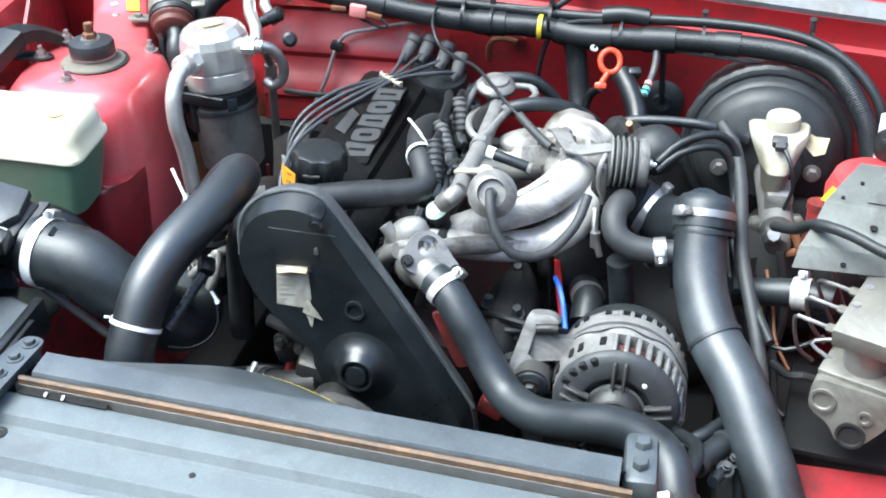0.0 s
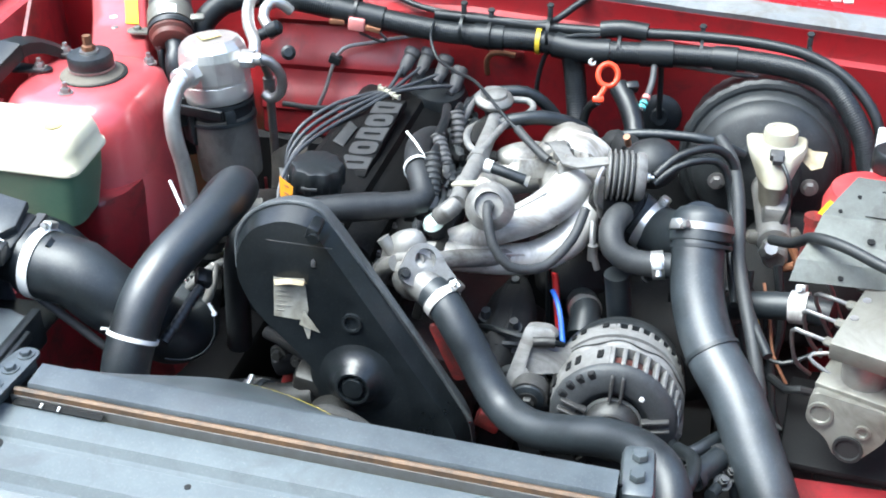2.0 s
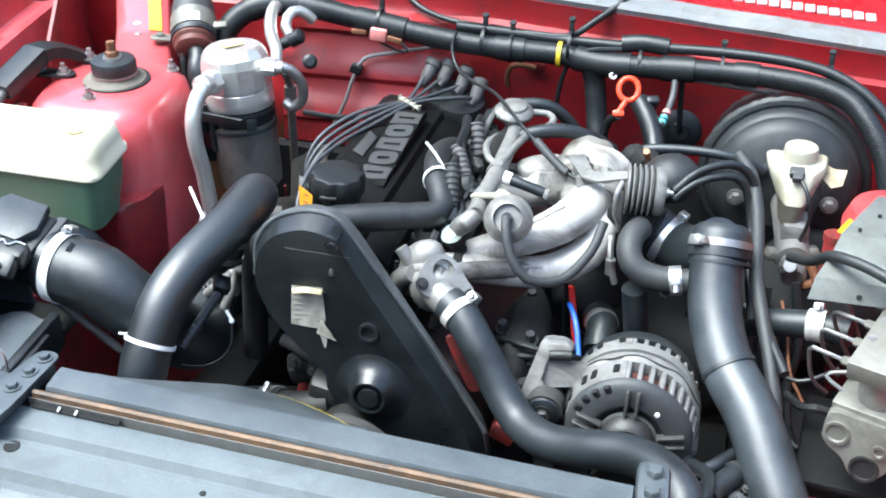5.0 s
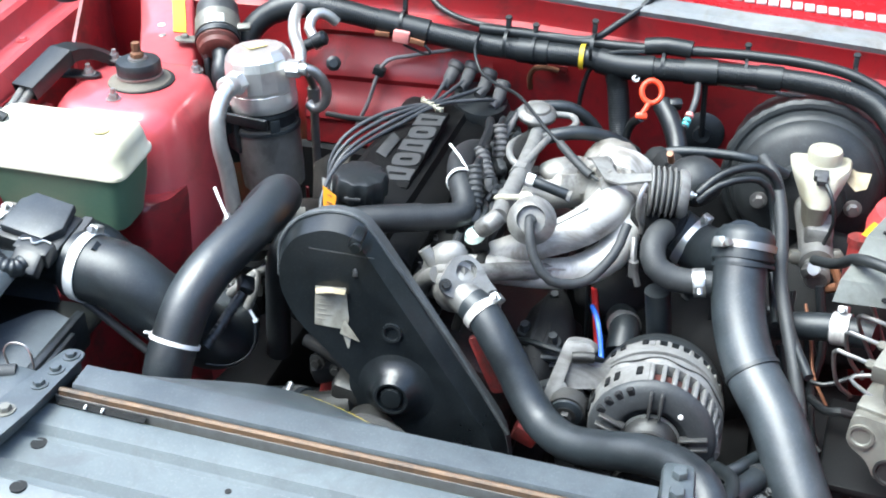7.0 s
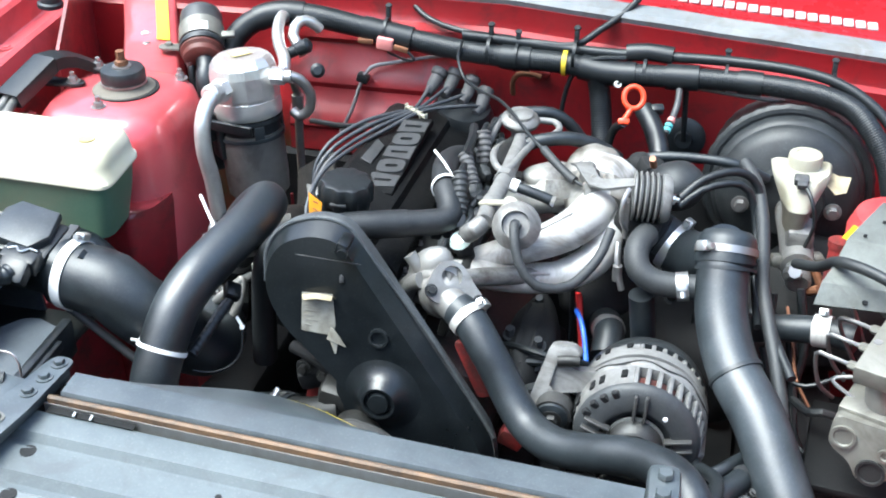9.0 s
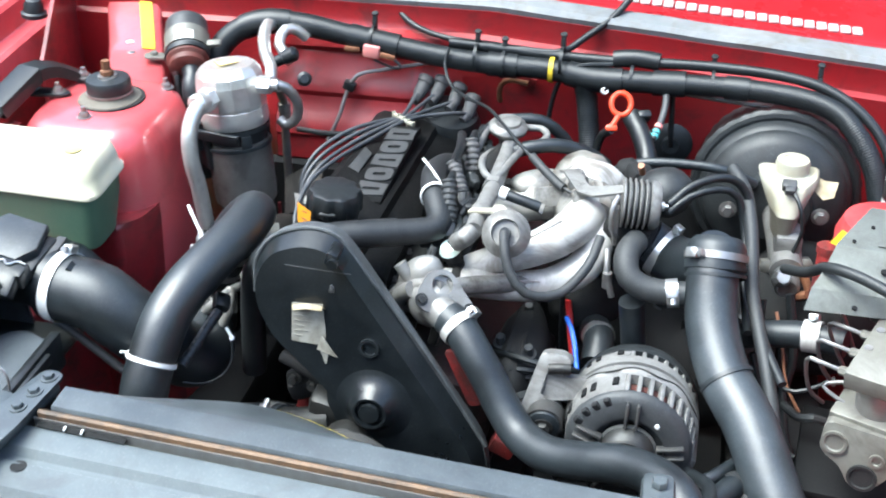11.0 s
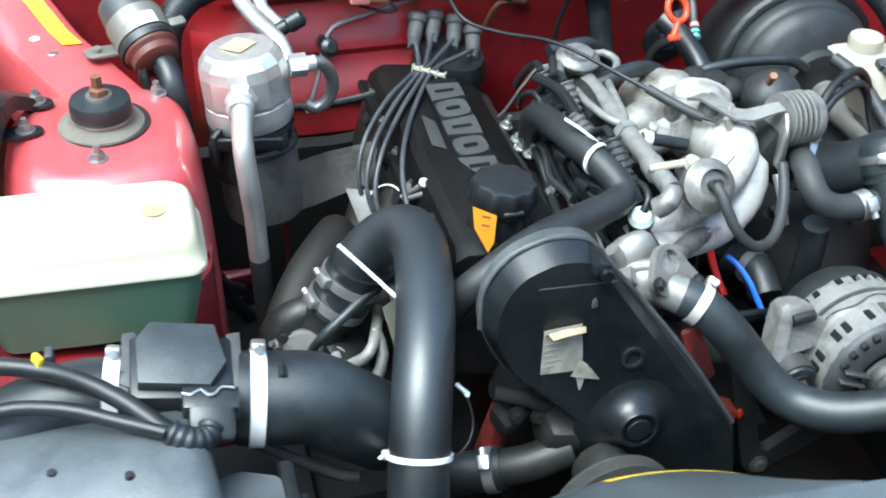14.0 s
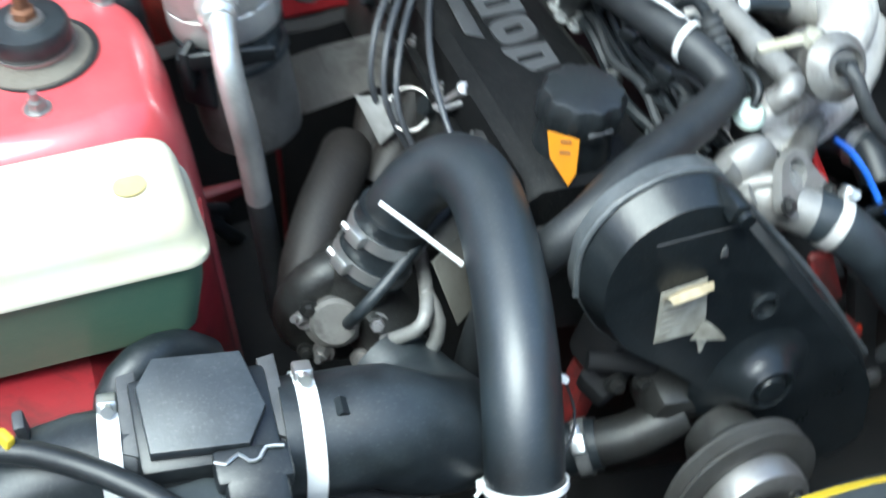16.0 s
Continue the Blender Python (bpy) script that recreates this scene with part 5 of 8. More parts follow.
lp = [(-0.407, 0.842, 0.848), (-0.424, 0.826, 0.884), (-0.440, 0.834, 0.893), (-0.460, 0.854, 0.900), (-0.49, 0.880, 0.905), (-0.525, 0.905, 0.903), (-0.57, 0.915, 0.905), (-0.62, 0.90, 0.89), (-0.66, 0.87, 0.85)]
tube(bm, lp[1:], 0.0075, 12)
part("wiring_loom", bm, CABLE, maf, "black taped wiring loom")
bm = B()
tube(bm, [(-0.403, 0.838, 0.878), (-0.408, 0.828, 0.878), (-0.420, 0.824, 0.883), (-0.434, 0.829, 0.890)], 0.0105, 14, rib=(0.006, 0.0006))
part("rubber_boot", bm, RUBBER, maf)
bm = B()
tube(bm, [(-0.436, 0.826, 0.893), (-0.47, 0.842, 0.897), (-0.51, 0.862, 0.899), (-0.56, 0.872, 0.897), (-0.62, 0.855, 0.885)], 0.006, 10)
part("wiring_loom", bm, CABLE, maf)
bm = B()
box(bm, (-0.527, 0.908, 0.911), (0.006, 0.012, 0.010), (0, 20, 30), 0.002)
part("yellow_mark", bm, YELLOW, maf, "yellow paint mark")

inlet = thing("air_intake_hose", V(MB) - V((0, 0, 0.04)), "black moulded rubber intake hose from the airflow meter", "hose")
bm = B()
tube(bm, [MB - MD * 0.012, MB + MD * 0.02, MB + MD * 0.05, (-0.292, 0.890, 0.822), (-0.262, 0.905, 0.785), (-0.248, 0.945, 0.735), (-0.255, 1.0, 0.70), (-0.27, 1.04, 0.70)], 0.0395, 32)
part("elbow", bm, RUBBER, inlet)
hose_clamp(inlet, MB + MD * 0.004, MD, 0.0398, (0, 0.5, 1), 0.0125, WHITE)
bm = B()
plate(bm, [(0, 0), (0.010, 0.0), (0.004, 0.006)], Matrix.Translation(MB + MD * 0.022 + V((0, -0.003, 0.0385))) @ mm @ pose(0, 0, 0, 90, 0, 0), 0.012, 0.001)
part("moulded_tab", bm, RUBBER, inlet)
snor = thing("air_filter_hose", MA - V((0, 0, 0.04)), "black ribbed hose between filter box and airflow meter", "hose")
bm = B()
tube(bm, [MA + MD * 0.012, MA - MD * 0.02, (-0.53, 0.905, 0.858), (-0.575, 0.885, 0.850), (-0.615, 0.845, 0.83)], 0.034, 28)
part("hose_body", bm, RUBBER, snor)
hose_clamp(snor, MA - MD * 0.002, MD, 0.0345, (0, 0.6, 1), 0.0125, WHITE)
bm = B()
box(bm, (-0.520, 0.925, 0.896), (0.007, 0.014, 0.018), (0, 0, 0), 0.002)
part("loom_clip", bm, GREY_PLASTIC, snor)

fb = thing("air_filter_box", (-0.53, 0.78, 0.6), "black plastic air filter box with domed lid, dusty", "air filter")
prof = [(0.722, 0.785), (0.723, 0.805), (0.727, 0.832), (0.735, 0.853), (0.750, 0.870), (0.775, 0.882), (0.80, 0.887), (0.83, 0.887), (0.860, 0.878), (0.885, 0.86), (0.90, 0.83), (0.903, 0.785)]
bm = B()
xs = [-0.70, -0.69, -0.66, -0.63, -0.60, -0.57, -0.54, -0.51, -0.48, -0.45, -0.418, -0.405, -0.400]
gr = []
for i, x in enumerate(xs):
    d = (0.02, 0.008, 0, 0, 0, 0, 0, 0, 0, 0, 0.001, 0.006, 0.018)[i]
    gr.append([(x + 0.10 * (y - 0.77) * -1 * (1 if x > -0.5 else 0), y, max(z - d, 0.785)) for y, z in prof])
gr = [[(x, y, z + 0.0035 * noise.noise(V((x * 17, y * 17, 2))) * (1 if z > 0.80 else 0)) for x, y, z in row] for row in gr]
sheet(bm, gr, 0.003)
lid = part("lid", bm, LID, fb, "domed black lid, grey with dust", sharp=50)
bm = B()
box(bm, (-0.535, 0.807, 0.780), (0.365, 0.202, 0.010), (0, 0, 0), 0.004)
part("rim", bm, PLASTIC, fb)
bm = B()
box(bm, (-0.55, 0.810, 0.70), (0.30, 0.18, 0.15), None, 0.012)
part("base", bm, PLASTIC, fb)
bm = B()
plate(bm, round_poly([(-0.425, 0.725), (-0.352, 0.712), (-0.345, 0.83), (-0.395, 0.85), (-0.43, 0.80)], 0.012), pose(0, 0, 0.79, 0, 0, 0), 0.026, 0.004)
part("side_tray", bm, LID, fb, "flat grey side tray")
bm = B()
box(bm, (-0.345, 0.780, 0.80), (0.012, 0.13, 0.045), (0, 0, 2), 0.003)
box(bm, (-0.338, 0.775, 0.812), (0.010, 0.07, 0.012), (0, 0, 2), 0.002)
part("tray_edge", bm, PLASTIC, fb)
for x in (-0.50, -0.355):
    y0 = 0.716 if x < -0.4 else 0.74
    z0 = 0.775 if x < -0.4 else 0.833
    bm = B()
    tube(bm, [(x - 0.014, y0 - 0.002, z0 - 0.02), (x - 0.016, y0 - 0.003, z0 + 0.006), (x - 0.008, y0 - 0.001, z0 + 0.016), (x + 0.008, y0 - 0.001, z0 + 0.016), (x + 0.016, y0 - 0.003, z0 + 0.006), (x + 0.014, y0 - 0.002, z0 - 0.02)], 0.0013, 6, 0.005)
    part("wire_clip", bm, STEEL, fb, "bent steel wire clip")
for u, v in ((-0.52, 0.80), (-0.465, 0.785)):
    bm = B()
    lathe(bm, [(0, -0.003), (0.0045, -0.003), (0.0035, 0.0008), (0, 0.001)], (u, v + 0.01, 0.8875), (0, 0, 1), 10)
    part("moulding_dimple", bm, PLASTIC, fb)
bm = B()
tube(bm, [(-0.42, 0.565, 0.855), (-0.385, 0.595, 0.875), (-0.350, 0.635, 0.882), (-0.322, 0.652, 0.882), (-0.30, 0.662, 0.88)], 0.0085, 14)
part("drain_hose", bm, RUBBER_GREY, fb)

cable([(-0.405, 0.885, 0.832), (-0.369, 0.883, 0.808), (-0.33, 0.884, 0.775), (-0.297, 0.884, 0.748), (-0.28, 0.884, 0.742)], 0.0052, GREY_PLASTIC, "grey-black vacuum line hanging beside the filter box", "vacuum line", "vacuum_line", seg=10)

# ---------------- charge pipe from the turbo, on the car's one side ----------------
LP = [(-0.252, 0.800, 0.62), (-0.246, 0.806, 0.70), (-0.240, 0.822, 0.765), (-0.234, 0.845, 0.805), (-0.226, 0.872, 0.838), (-0.216, 0.905, 0.857), (-0.203, 0.955, 0.868), (-0.192, 1.01, 0.873), (-0.190, 1.045, 0.873), (-0.196, 1.070, 0.867), (-0.214, 1.085, 0.850), (-0.234, 1.089, 0.826), (-0.243, 1.09, 0.80)]
cp = hose("charge_pipe", LP, 0.0265, PIPE, "black painted charge-air pipe arching over to the turbocharger", "pipe", seg=36, step=0.008, sub="bent_pipe")
bm = B()
tube(bm, [(-0.238, 1.089, 0.818), (-0.246, 1.089, 0.800), (-0.258, 1.088, 0.778), (-0.266, 1.087, 0.765)], 0.0305, 28)
part("coupling", bm, RUBBER, cp, "black rubber coupling")
hose_clamp(cp, (-0.2455, 1.089, 0.801), (-0.45, 0, -0.9), 0.0308, (-0.6, -0.3, 0.5), 0.010)
hose_clamp(cp, (-0.260, 1.088, 0.776), (-0.5, 0, -0.85), 0.0308, (-0.6, -0.3, 0.5), 0.010)
cable_tie((-0.2345, 0.8425, 0.8015), (0.15, 0.55, 0.80), 0.0268, (-1, 0.35, 0.1), "white nylon cable tie round the charge pipe", 0.014, 0.004)
bm = B()
tube(bm, [(-0.266, 1.038, 0.8855), (-0.243, 1.012, 0.870), (-0.222, 0.990, 0.854)], 0.0020, 8, 0.01)
solo("cable_tie", bm, WHITE, (-0.266, 1.04, 0.88), "loose white cable tie tail beside the charge pipe", "cable tie", "cable ties")

# ---------------- turbocharger ----------------
turbo = thing("turbocharger", (-0.29, 1.10, 0.62), "dirty cast turbocharger below the charge pipe", "turbocharger")
bm = B()
sp = [(-0.285 + math.cos(a) * (0.036 + 0.004 * a / 5), 1.10, 0.720 + math.sin(a) * (0.036 + 0.004 * a / 5), 0.014 + 0.0022 * a) for a in np.linspace(0, 5.4, 14)]
tube(bm, sp, 0.02, 16)
lathe(bm, [(0, -0.03), (0.04, -0.03), (0.043, 0.0), (0.036, 0.016), (0, 0.016)], (-0.285, 1.10, 0.720), (-0.2, -1, 0.3), 28)
part("compressor_scroll", bm, CAST_DARK, turbo, "oily aluminium compressor housing")
bm = B()
lathe(bm, [(0, 0.0), (0.026, 0.0), (0.026, 0.012), (0.021, 0.016), (0.020, 0.028), (0.017, 0.031), (0, 0.031)], (-0.297, 1.085, 0.725), (-0.15, -0.8, 0.55), 24)
part("end_cap", bm, SHIELD, turbo, "grey round end cap")
# outlet and backplate take the dark casting colour to stand for shade
bm = B()
lathe(bm, [(0, 0), (0.0265, 0), (0.0265, 0.05), (0, 0.05)], (-0.262, 1.088, 0.77), (-0.45, 0.1, -0.85), 24)
part("outlet", bm, CAST_DARK, turbo)
bm = B()
tube(bm, [(-0.318, 1.105, 0.700), (-0.305, 1.135, 0.725), (-0.277, 1.18, 0.742), (-0.250, 1.22, 0.745), (-0.232, 1.26, 0.73)], 0.024, 24)
part("exhaust_housing", bm, HEAT, turbo, "rusty brown exhaust housing")
bm = B()
box(bm, (-0.262, 1.075, 0.712), (0.05, 0.05, 0.05), (20, 10, 25), 0.01)
for k in range(5):
    a = k * 1.2
    bolt(bm, (-0.285 + 0.045 * math.cos(a), 1.075, 0.72 + 0.045 * math.sin(a)), (-0.2, -1, 0.3), 0.005, 0.006)
part("backplate", bm, CAST_DARK, turbo)
OILH = [(-0.293, 1.052, 0.748), (-0.284, 1.040, 0.774), (-0.262, 1.046, 0.790), (-0.235, 1.062, 0.800), (-0.205, 1.085, 0.802), (-0.17, 1.11, 0.79), (-0.15, 1.13, 0.76)]
bm = B()
tube(bm, OILH, 0.0052, 10)
part("oil_hose", bm, RUBBER, turbo)
bm = B()
tube(bm, [(-0.203, 1.125, 0.715), (-0.214, 1.107, 0.740), (-0.226, 1.060, 0.760), (-0.236, 1.030, 0.762), (-0.247, 1.024, 0.752), (-0.268, 1.040, 0.728)], 0.0058, 12)
part("oil_pipe", bm, ALU, turbo, "bent pale metal oil pipe")
bm = B()
plate(bm, [(-0.02, -0.03), (0.02, -0.03), (0.016, 0.03), (-0.02, 0.03)], pose(-0.196, 1.10, 0.80, 50, 0, 20), 0.002, 0.0006)
part("shield_tab", bm, ZINC, turbo)
bm = B()
plate(bm, [(-0.025, -0.03), (0.02, -0.03), (0.018, 0.03), (-0.02, 0.03)], pose(-0.196, 1.062, 0.755, 62, 0, 35), 0.002, 0.0006)
part("shield_tab", bm, ZINC, turbo)

for at, ax in (((-0.322, 1.080, 0.735), (-0.6, -0.4, 0.6)), ((-0.268, 1.058, 0.730), (-0.2, -0.7, 0.6)), ((-0.312, 1.066, 0.705), (-0.5, -0.7, 0.3)), ((-0.285, 1.052, 0.700), (-0.2, -0.9, 0.3))):
    bm = B()
    bolt(bm, at, ax, 0.0062, 0.010, True, 0.006)
    part("nut", bm, STEEL, turbo)
for pts, r_, mt in (([(-0.250, 1.040, 0.700), (-0.236, 1.022, 0.722), (-0.226, 1.030, 0.748), (-0.230, 1.05, 0.765)], 0.0062, CAST),):
    bm = B()
    tube(bm, pts, r_, 12)
    part("small_pipe", bm, mt, turbo)

mani = thing("exhaust_manifold", (-0.16, 1.25, 0.66), "grimy cast exhaust manifold with dull heat shield", "exhaust manifold")
for k in range(4):
    bm = B()
    y = 1.07 + 0.1 * k
    tube(bm, [(-0.125, y, 0.78), (-0.16, y + 0.01 * (1.5 - k), 0.765), (-0.19, 1.2 + (y - 1.2) * 0.6, 0.735), (-0.215, 1.2 + (y - 1.2) * 0.3, 0.715)], 0.019, 12)
    part("runner", bm, HEAT, mani)
bm = B()
sheet(bm, [[(-0.285, 1.400, 0.735), (-0.230, 1.345, 0.788), (-0.180, 1.290, 0.832)], [(-0.285, 1.395, 0.705), (-0.232, 1.338, 0.755), (-0.184, 1.282, 0.798)], [(-0.280, 1.375, 0.685), (-0.250, 1.345, 0.712), (-0.19, 1.275, 0.785)]], 0.0015)
part("heat_shield", bm, SHIELD, mani, "dull grey heat shield")
bm = B()
sheet(bm, [[(-0.190, 1.418, 0.684), (-0.140, 1.385, 0.700)], [(-0.184, 1.385, 0.677), (-0.140, 1.360, 0.692)], [(-0.176, 1.348, 0.668), (-0.158, 1.338, 0.676)]], 0.0015)
part("shield_tab", bm, CAST, mani, "pale torn shield corner")
bm = B()
ring(bm, (-0.158, 1.315, 0.732), (0.3, -0.6, 0.7), 0.014, 0.006, 0.0045, 24)
box(bm, (-0.132, 1.325, 0.732), (0.03, 0.014, 0.008), (0, 20, 30), 0.003)
part("lifting_eye", bm, STEEL, mani)

# ---------------- cooling: thermostat housing and top hose ----------------
th = thing("thermostat_housing", (0.045, 1.01, 0.78), "stained cast aluminium thermostat housing with lifting eye", "housing")
bm = B()
blob(bm, (0.042, 1.008, 0.810), (0.062, 0.05, 0.058), 0.10, 3, (0, 20, 0), 1)
tube(bm, [(0.028, 1.008, 0.812), (0.048, 0.996, 0.812), (0.068, 0.982, 0.808), (0.082, 0.972, 0.803)], 0.0195, 20)
for dx in (-0.022, 0.018):
    tube(bm, [(0.046, 1.002, 0.836), (0.035 + dx, 1.015, 0.826), (0.030 + dx * 1.8, 1.03, 0.80)], 0.0085, 12)
blob(bm, (0.022, 1.028, 0.820), (0.055, 0.04, 0.085), 0.16, 3, (0, 30, 0), 7)
tube(bm, [(0.0, 1.02, 0.85), (0.020, 1.015, 0.82), (0.03, 1.01, 0.78)], 0.008, 12)
part("casting", bm, CAST, th)
bm = B()
m = axes((0.053, 1.000, 0.842), (0.45, -0.68, 0.58), (0, 0, 1))
rim = round_poly([(-0.0095, 0.0170), (0.0105, 0.0155), (0.0210, 0.0020), (0.0260, -0.0165), (0.0335, -0.0310), (0.0300, -0.0430), (0.0140, -0.0460), (-0.0265, -0.0255), (-0.0340, -0.0125), (-0.0245, 0.0010)], 0.009, 4)
hole = []
for x, y in rim:
    a = math.atan2(y + 0.002, x - 0.002)
    hole.append((0.002 + 0.0122 * math.cos(a), -0.002 + 0.0122 * math.sin(a)))
frame_plate(bm, rim, hole, m @ pose(0, 0, -0.007), 0.008)
eye = part("flange", bm, CAST, th, "rounded cast flange with a round opening", sharp=30)
# made-up pale disc standing for bright metal seen through the opening
bm = B()
lathe(bm, [(0, -0.006), (0.0126, -0.006), (0.0126, -0.005), (0, -0.004)], m @ V((0.002, -0.002, -0.004)), m.to_3x3() @ V((0, 0, 1)), 28)
part("bright_backing", bm, SILVER, eye, "pale disc inside the opening")
bm = B()
tube(bm, [(0.058, 1.010, 0.830), (0.085, 1.036, 0.822), (0.120, 1.072, 0.806), (0.145, 1.09, 0.798)], 0.011, 14)
tube(bm, [(0.020, 1.000, 0.830), (0.004, 1.010, 0.815), (-0.006, 1.022, 0.79)], 0.010, 14)
part("web", bm, CAST, th, "cast webs reaching to the head")
for dx, dz in ((-0.026, -0.013), (0.027, -0.036)):
    bm = B()
    bolt(bm, m @ V((dx, dz, 0.001)), m.to_3x3() @ V((0, 0, 1)), 0.005, 0.006)
    part("bolt", bm, CAST_DARK, th)

HP = [(0.066, 0.9835, 0.8085), (0.083, 0.9715, 0.8025), (0.105, 0.953, 0.782), (0.123, 0.942, 0.759), (0.141, 0.928, 0.735), (0.164, 0.908, 0.717), (0.195, 0.882, 0.718), (0.227, 0.866, 0.728), (0.259, 0.85, 0.744), (0.292, 0.835, 0.757), (0.328, 0.803, 0.77), (0.348, 0.772, 0.768), (0.357, 0.735, 0.745), (0.36, 0.715, 0.715)]
rh = hose("radiator_hose", HP, 0.0205, RUBBER, "black rubber top radiator hose, curved", "hose", seg=28)
hose_clamp(rh, (0.080, 0.9735, 0.8035), (0.75, -0.56, -0.38), 0.0208, (0.7, 0.2, 0.5), 0.0105, SILVER)
hose_clamp(rh, (0.356, 0.745, 0.752), (0.15, -0.7, -0.5), 0.0208, (-0.4, -0.5, 0.6), 0.011, CAST_DARK)
rb = thing("radiator_outlet", (0.36, 0.70, 0.70), "black plastic radiator inlet stub and mounting block", "radiator part")
bm = B()
lathe(bm, [(0, 0), (0.019, 0), (0.019, 0.05), (0.024, 0.055), (0.024, 0.07), (0, 0.07)], (0.357, 0.73, 0.74), (0.1, -0.75, -0.65), 24)
part("stub", bm, PLASTIC, rb)
bm = B()
box(bm, (0.322, 0.686, 0.838), (0.030, 0.066, 0.040), (0, 0, 3), 0.007)
for y in (0.699, 0.673):
    bolt(bm, (0.322, y, 0.858), (0, 0, 1), 0.0075, 0.007, False)
part("mount_block", bm, RAIL, rb)
for pts, r_ in (([(0.355, 0.90, 0.700), (0.372, 0.862, 0.720), (0.368, 0.815, 0.728), (0.350, 0.79, 0.715)], 0.0075), ([(0.345, 0.93, 0.690), (0.360, 0.88, 0.690), (0.357, 0.83, 0.690)], 0.0065)):
    bm = B()
    tube(bm, pts, r_, 14)
    part("small_hose", bm, CABLE, rb)

# small hoses and fittings low beside the alternator
lowh = thing("cooler_hoses", (0.39, 0.88, 0.66), "black cooler hoses with fittings low beside the charge pipe", "hose")
for pts, r_ in (([(0.345, 0.862, 0.688), (0.360, 0.885, 0.700), (0.376, 0.898, 0.705), (0.399, 0.930, 0.700), (0.418, 0.965, 0.680), (0.43, 1.0, 0.65)], 0.0072), ([(0.371, 0.856, 0.700), (0.390, 0.883, 0.700), (0.407, 0.918, 0.690), (0.424, 0.965, 0.660)], 0.0125), ([(0.392, 0.846, 0.690), (0.408, 0.884, 0.680), (0.418, 0.890, 0.670), (0.423, 0.878, 0.640)], 0.0065)):
    bm = B()
    tube(bm, pts, r_, 14)
    part("hose_run", bm, RUBBER, lowh)
for at, ax, r_ in (((0.374, 0.860, 0.700), (0.55, 0.8, 0.0), 0.0142), ((0.398, 0.900, 0.695), (0.45, 0.9, -0.3), 0.0140)):
    bm = B()
    ring(bm, at, ax, r_ - 0.0012, 0.009, 0.002, 24)
    part("ferrule", bm, STRUT, lowh, "dull metal ferrule")
for at in ((0.352, 0.868, 0.694), (0.412, 0.888, 0.686), (0.404, 0.868, 0.690)):
    bm = B()
    bolt(bm, at, (0.1, -0.4, 0.9), 0.0062, 0.008, True, 0.004)
    part("fitting", bm, STRUT, lowh)

# breather hose over the timing cover
BP = [(0.020, 1.322, 0.770), (0.014, 1.310, 0.806), (0.007, 1.287, 0.840), (0.003, 1.245, 0.866), (0.003, 1.18, 0.886), (0.016, 1.125, 0.888), (0.030, 1.094, 0.878), (0.030, 1.074, 0.871), (0.006, 1.058, 0.872), (-0.045, 1.027, 0.880), (-0.09, 1.005, 0.882), (-0.130, 0.985, 0.873), (-0.158, 0.985, 0.850), (-0.175, 1.0, 0.81), (-0.19, 1.02, 0.74), (-0.20, 1.03, 0.66)]
brh = hose("breather_hose", BP, 0.0155, BREATHER, "matt black breather hose lying across the timing cover", seg=22)
bm = B()
tube(bm, [(-0.010, 1.0465, 0.8755), (-0.045, 1.027, 0.880), (-0.075, 1.0125, 0.8815)], 0.0166, 22)
part("joint_sleeve", bm, BREATHER, brh)
cable_tie((0.018, 1.120, 0.8885), (0.45, -1.0, 0.0), 0.0160, (0.9, 0.4, 0.2), "white nylon cable tie round the breather hose", 0.0)
bm = B()
tube(bm, [(0.026, 1.128, 0.897), (0.010, 1.146, 0.908), (-0.006, 1.160, 0.916)], 0.0017, 8, 0.01)
solo("cable_tie", bm, WHITE, (0.026, 1.128, 0.89), "white cable tie tail sticking up", "cable tie", "cable ties")

# ---------------- ignition leads ----------------
dist = thing("distributor_cap", (-0.05, 1.47, 0.80), "black distributor cap at the rear of the head", "distributor")
bm = B()
lathe(bm, [(0, 0), (0.048, 0), (0.048, 0.03), (0.040, 0.045), (0, 0.05)], (-0.05, 1.475, 0.795), (0.2, -0.2, 1), 28)
part("cap", bm, PLASTIC, dist)
ends = [(-0.088, 1.478, 0.868), (-0.064, 1.484, 0.866), (-0.037, 1.482, 0.858), (-0.014, 1.474, 0.845)]
for k, e in enumerate(ends):
    lead = thing("ignition_lead", e, "grey ignition lead with an angled rubber boot", "ignition lead", "ignition leads")
    off = (k - 1.5)
    pts = [(e[0] - 0.004, e[1] - 0.014, e[2] - 0.004), (-0.092 + off * 0.006, 1.405, 0.852 + 0.001 * k), (-0.104 + off * 0.008, 1.385, 0.856), (-0.146 + off * 0.007, 1.32 - 0.006 * off, 0.860 - 0.004 * k), (-0.182 + off * 0.007, 1.262 - 0.012 * off, 0.842 - 0.003 * k), (-0.196 + off * 0.006, 1.228 - 0.018 * off, 0.80), (-0.178 + off * 0.005, 1.205 - 0.03 * off, 0.74)]
    if k == 3:
        pts = [(e[0] - 0.004, e[1] - 0.014, e[2] - 0.004), (-0.040, 1.43, 0.852), (-0.086, 1.392, 0.856), (-0.124, 1.325, 0.852), (-0.154, 1.25, 0.852), (-0.170, 1.19, 0.846), (-0.172, 1.14, 0.825), (-0.160, 1.115, 0.80), (-0.150, 1.11, 0.76)]
    bm = B()
    tube(bm, pts, 0.0029, 10, 0.010)
    part("wire", bm, LEAD, lead)
    bm = B()
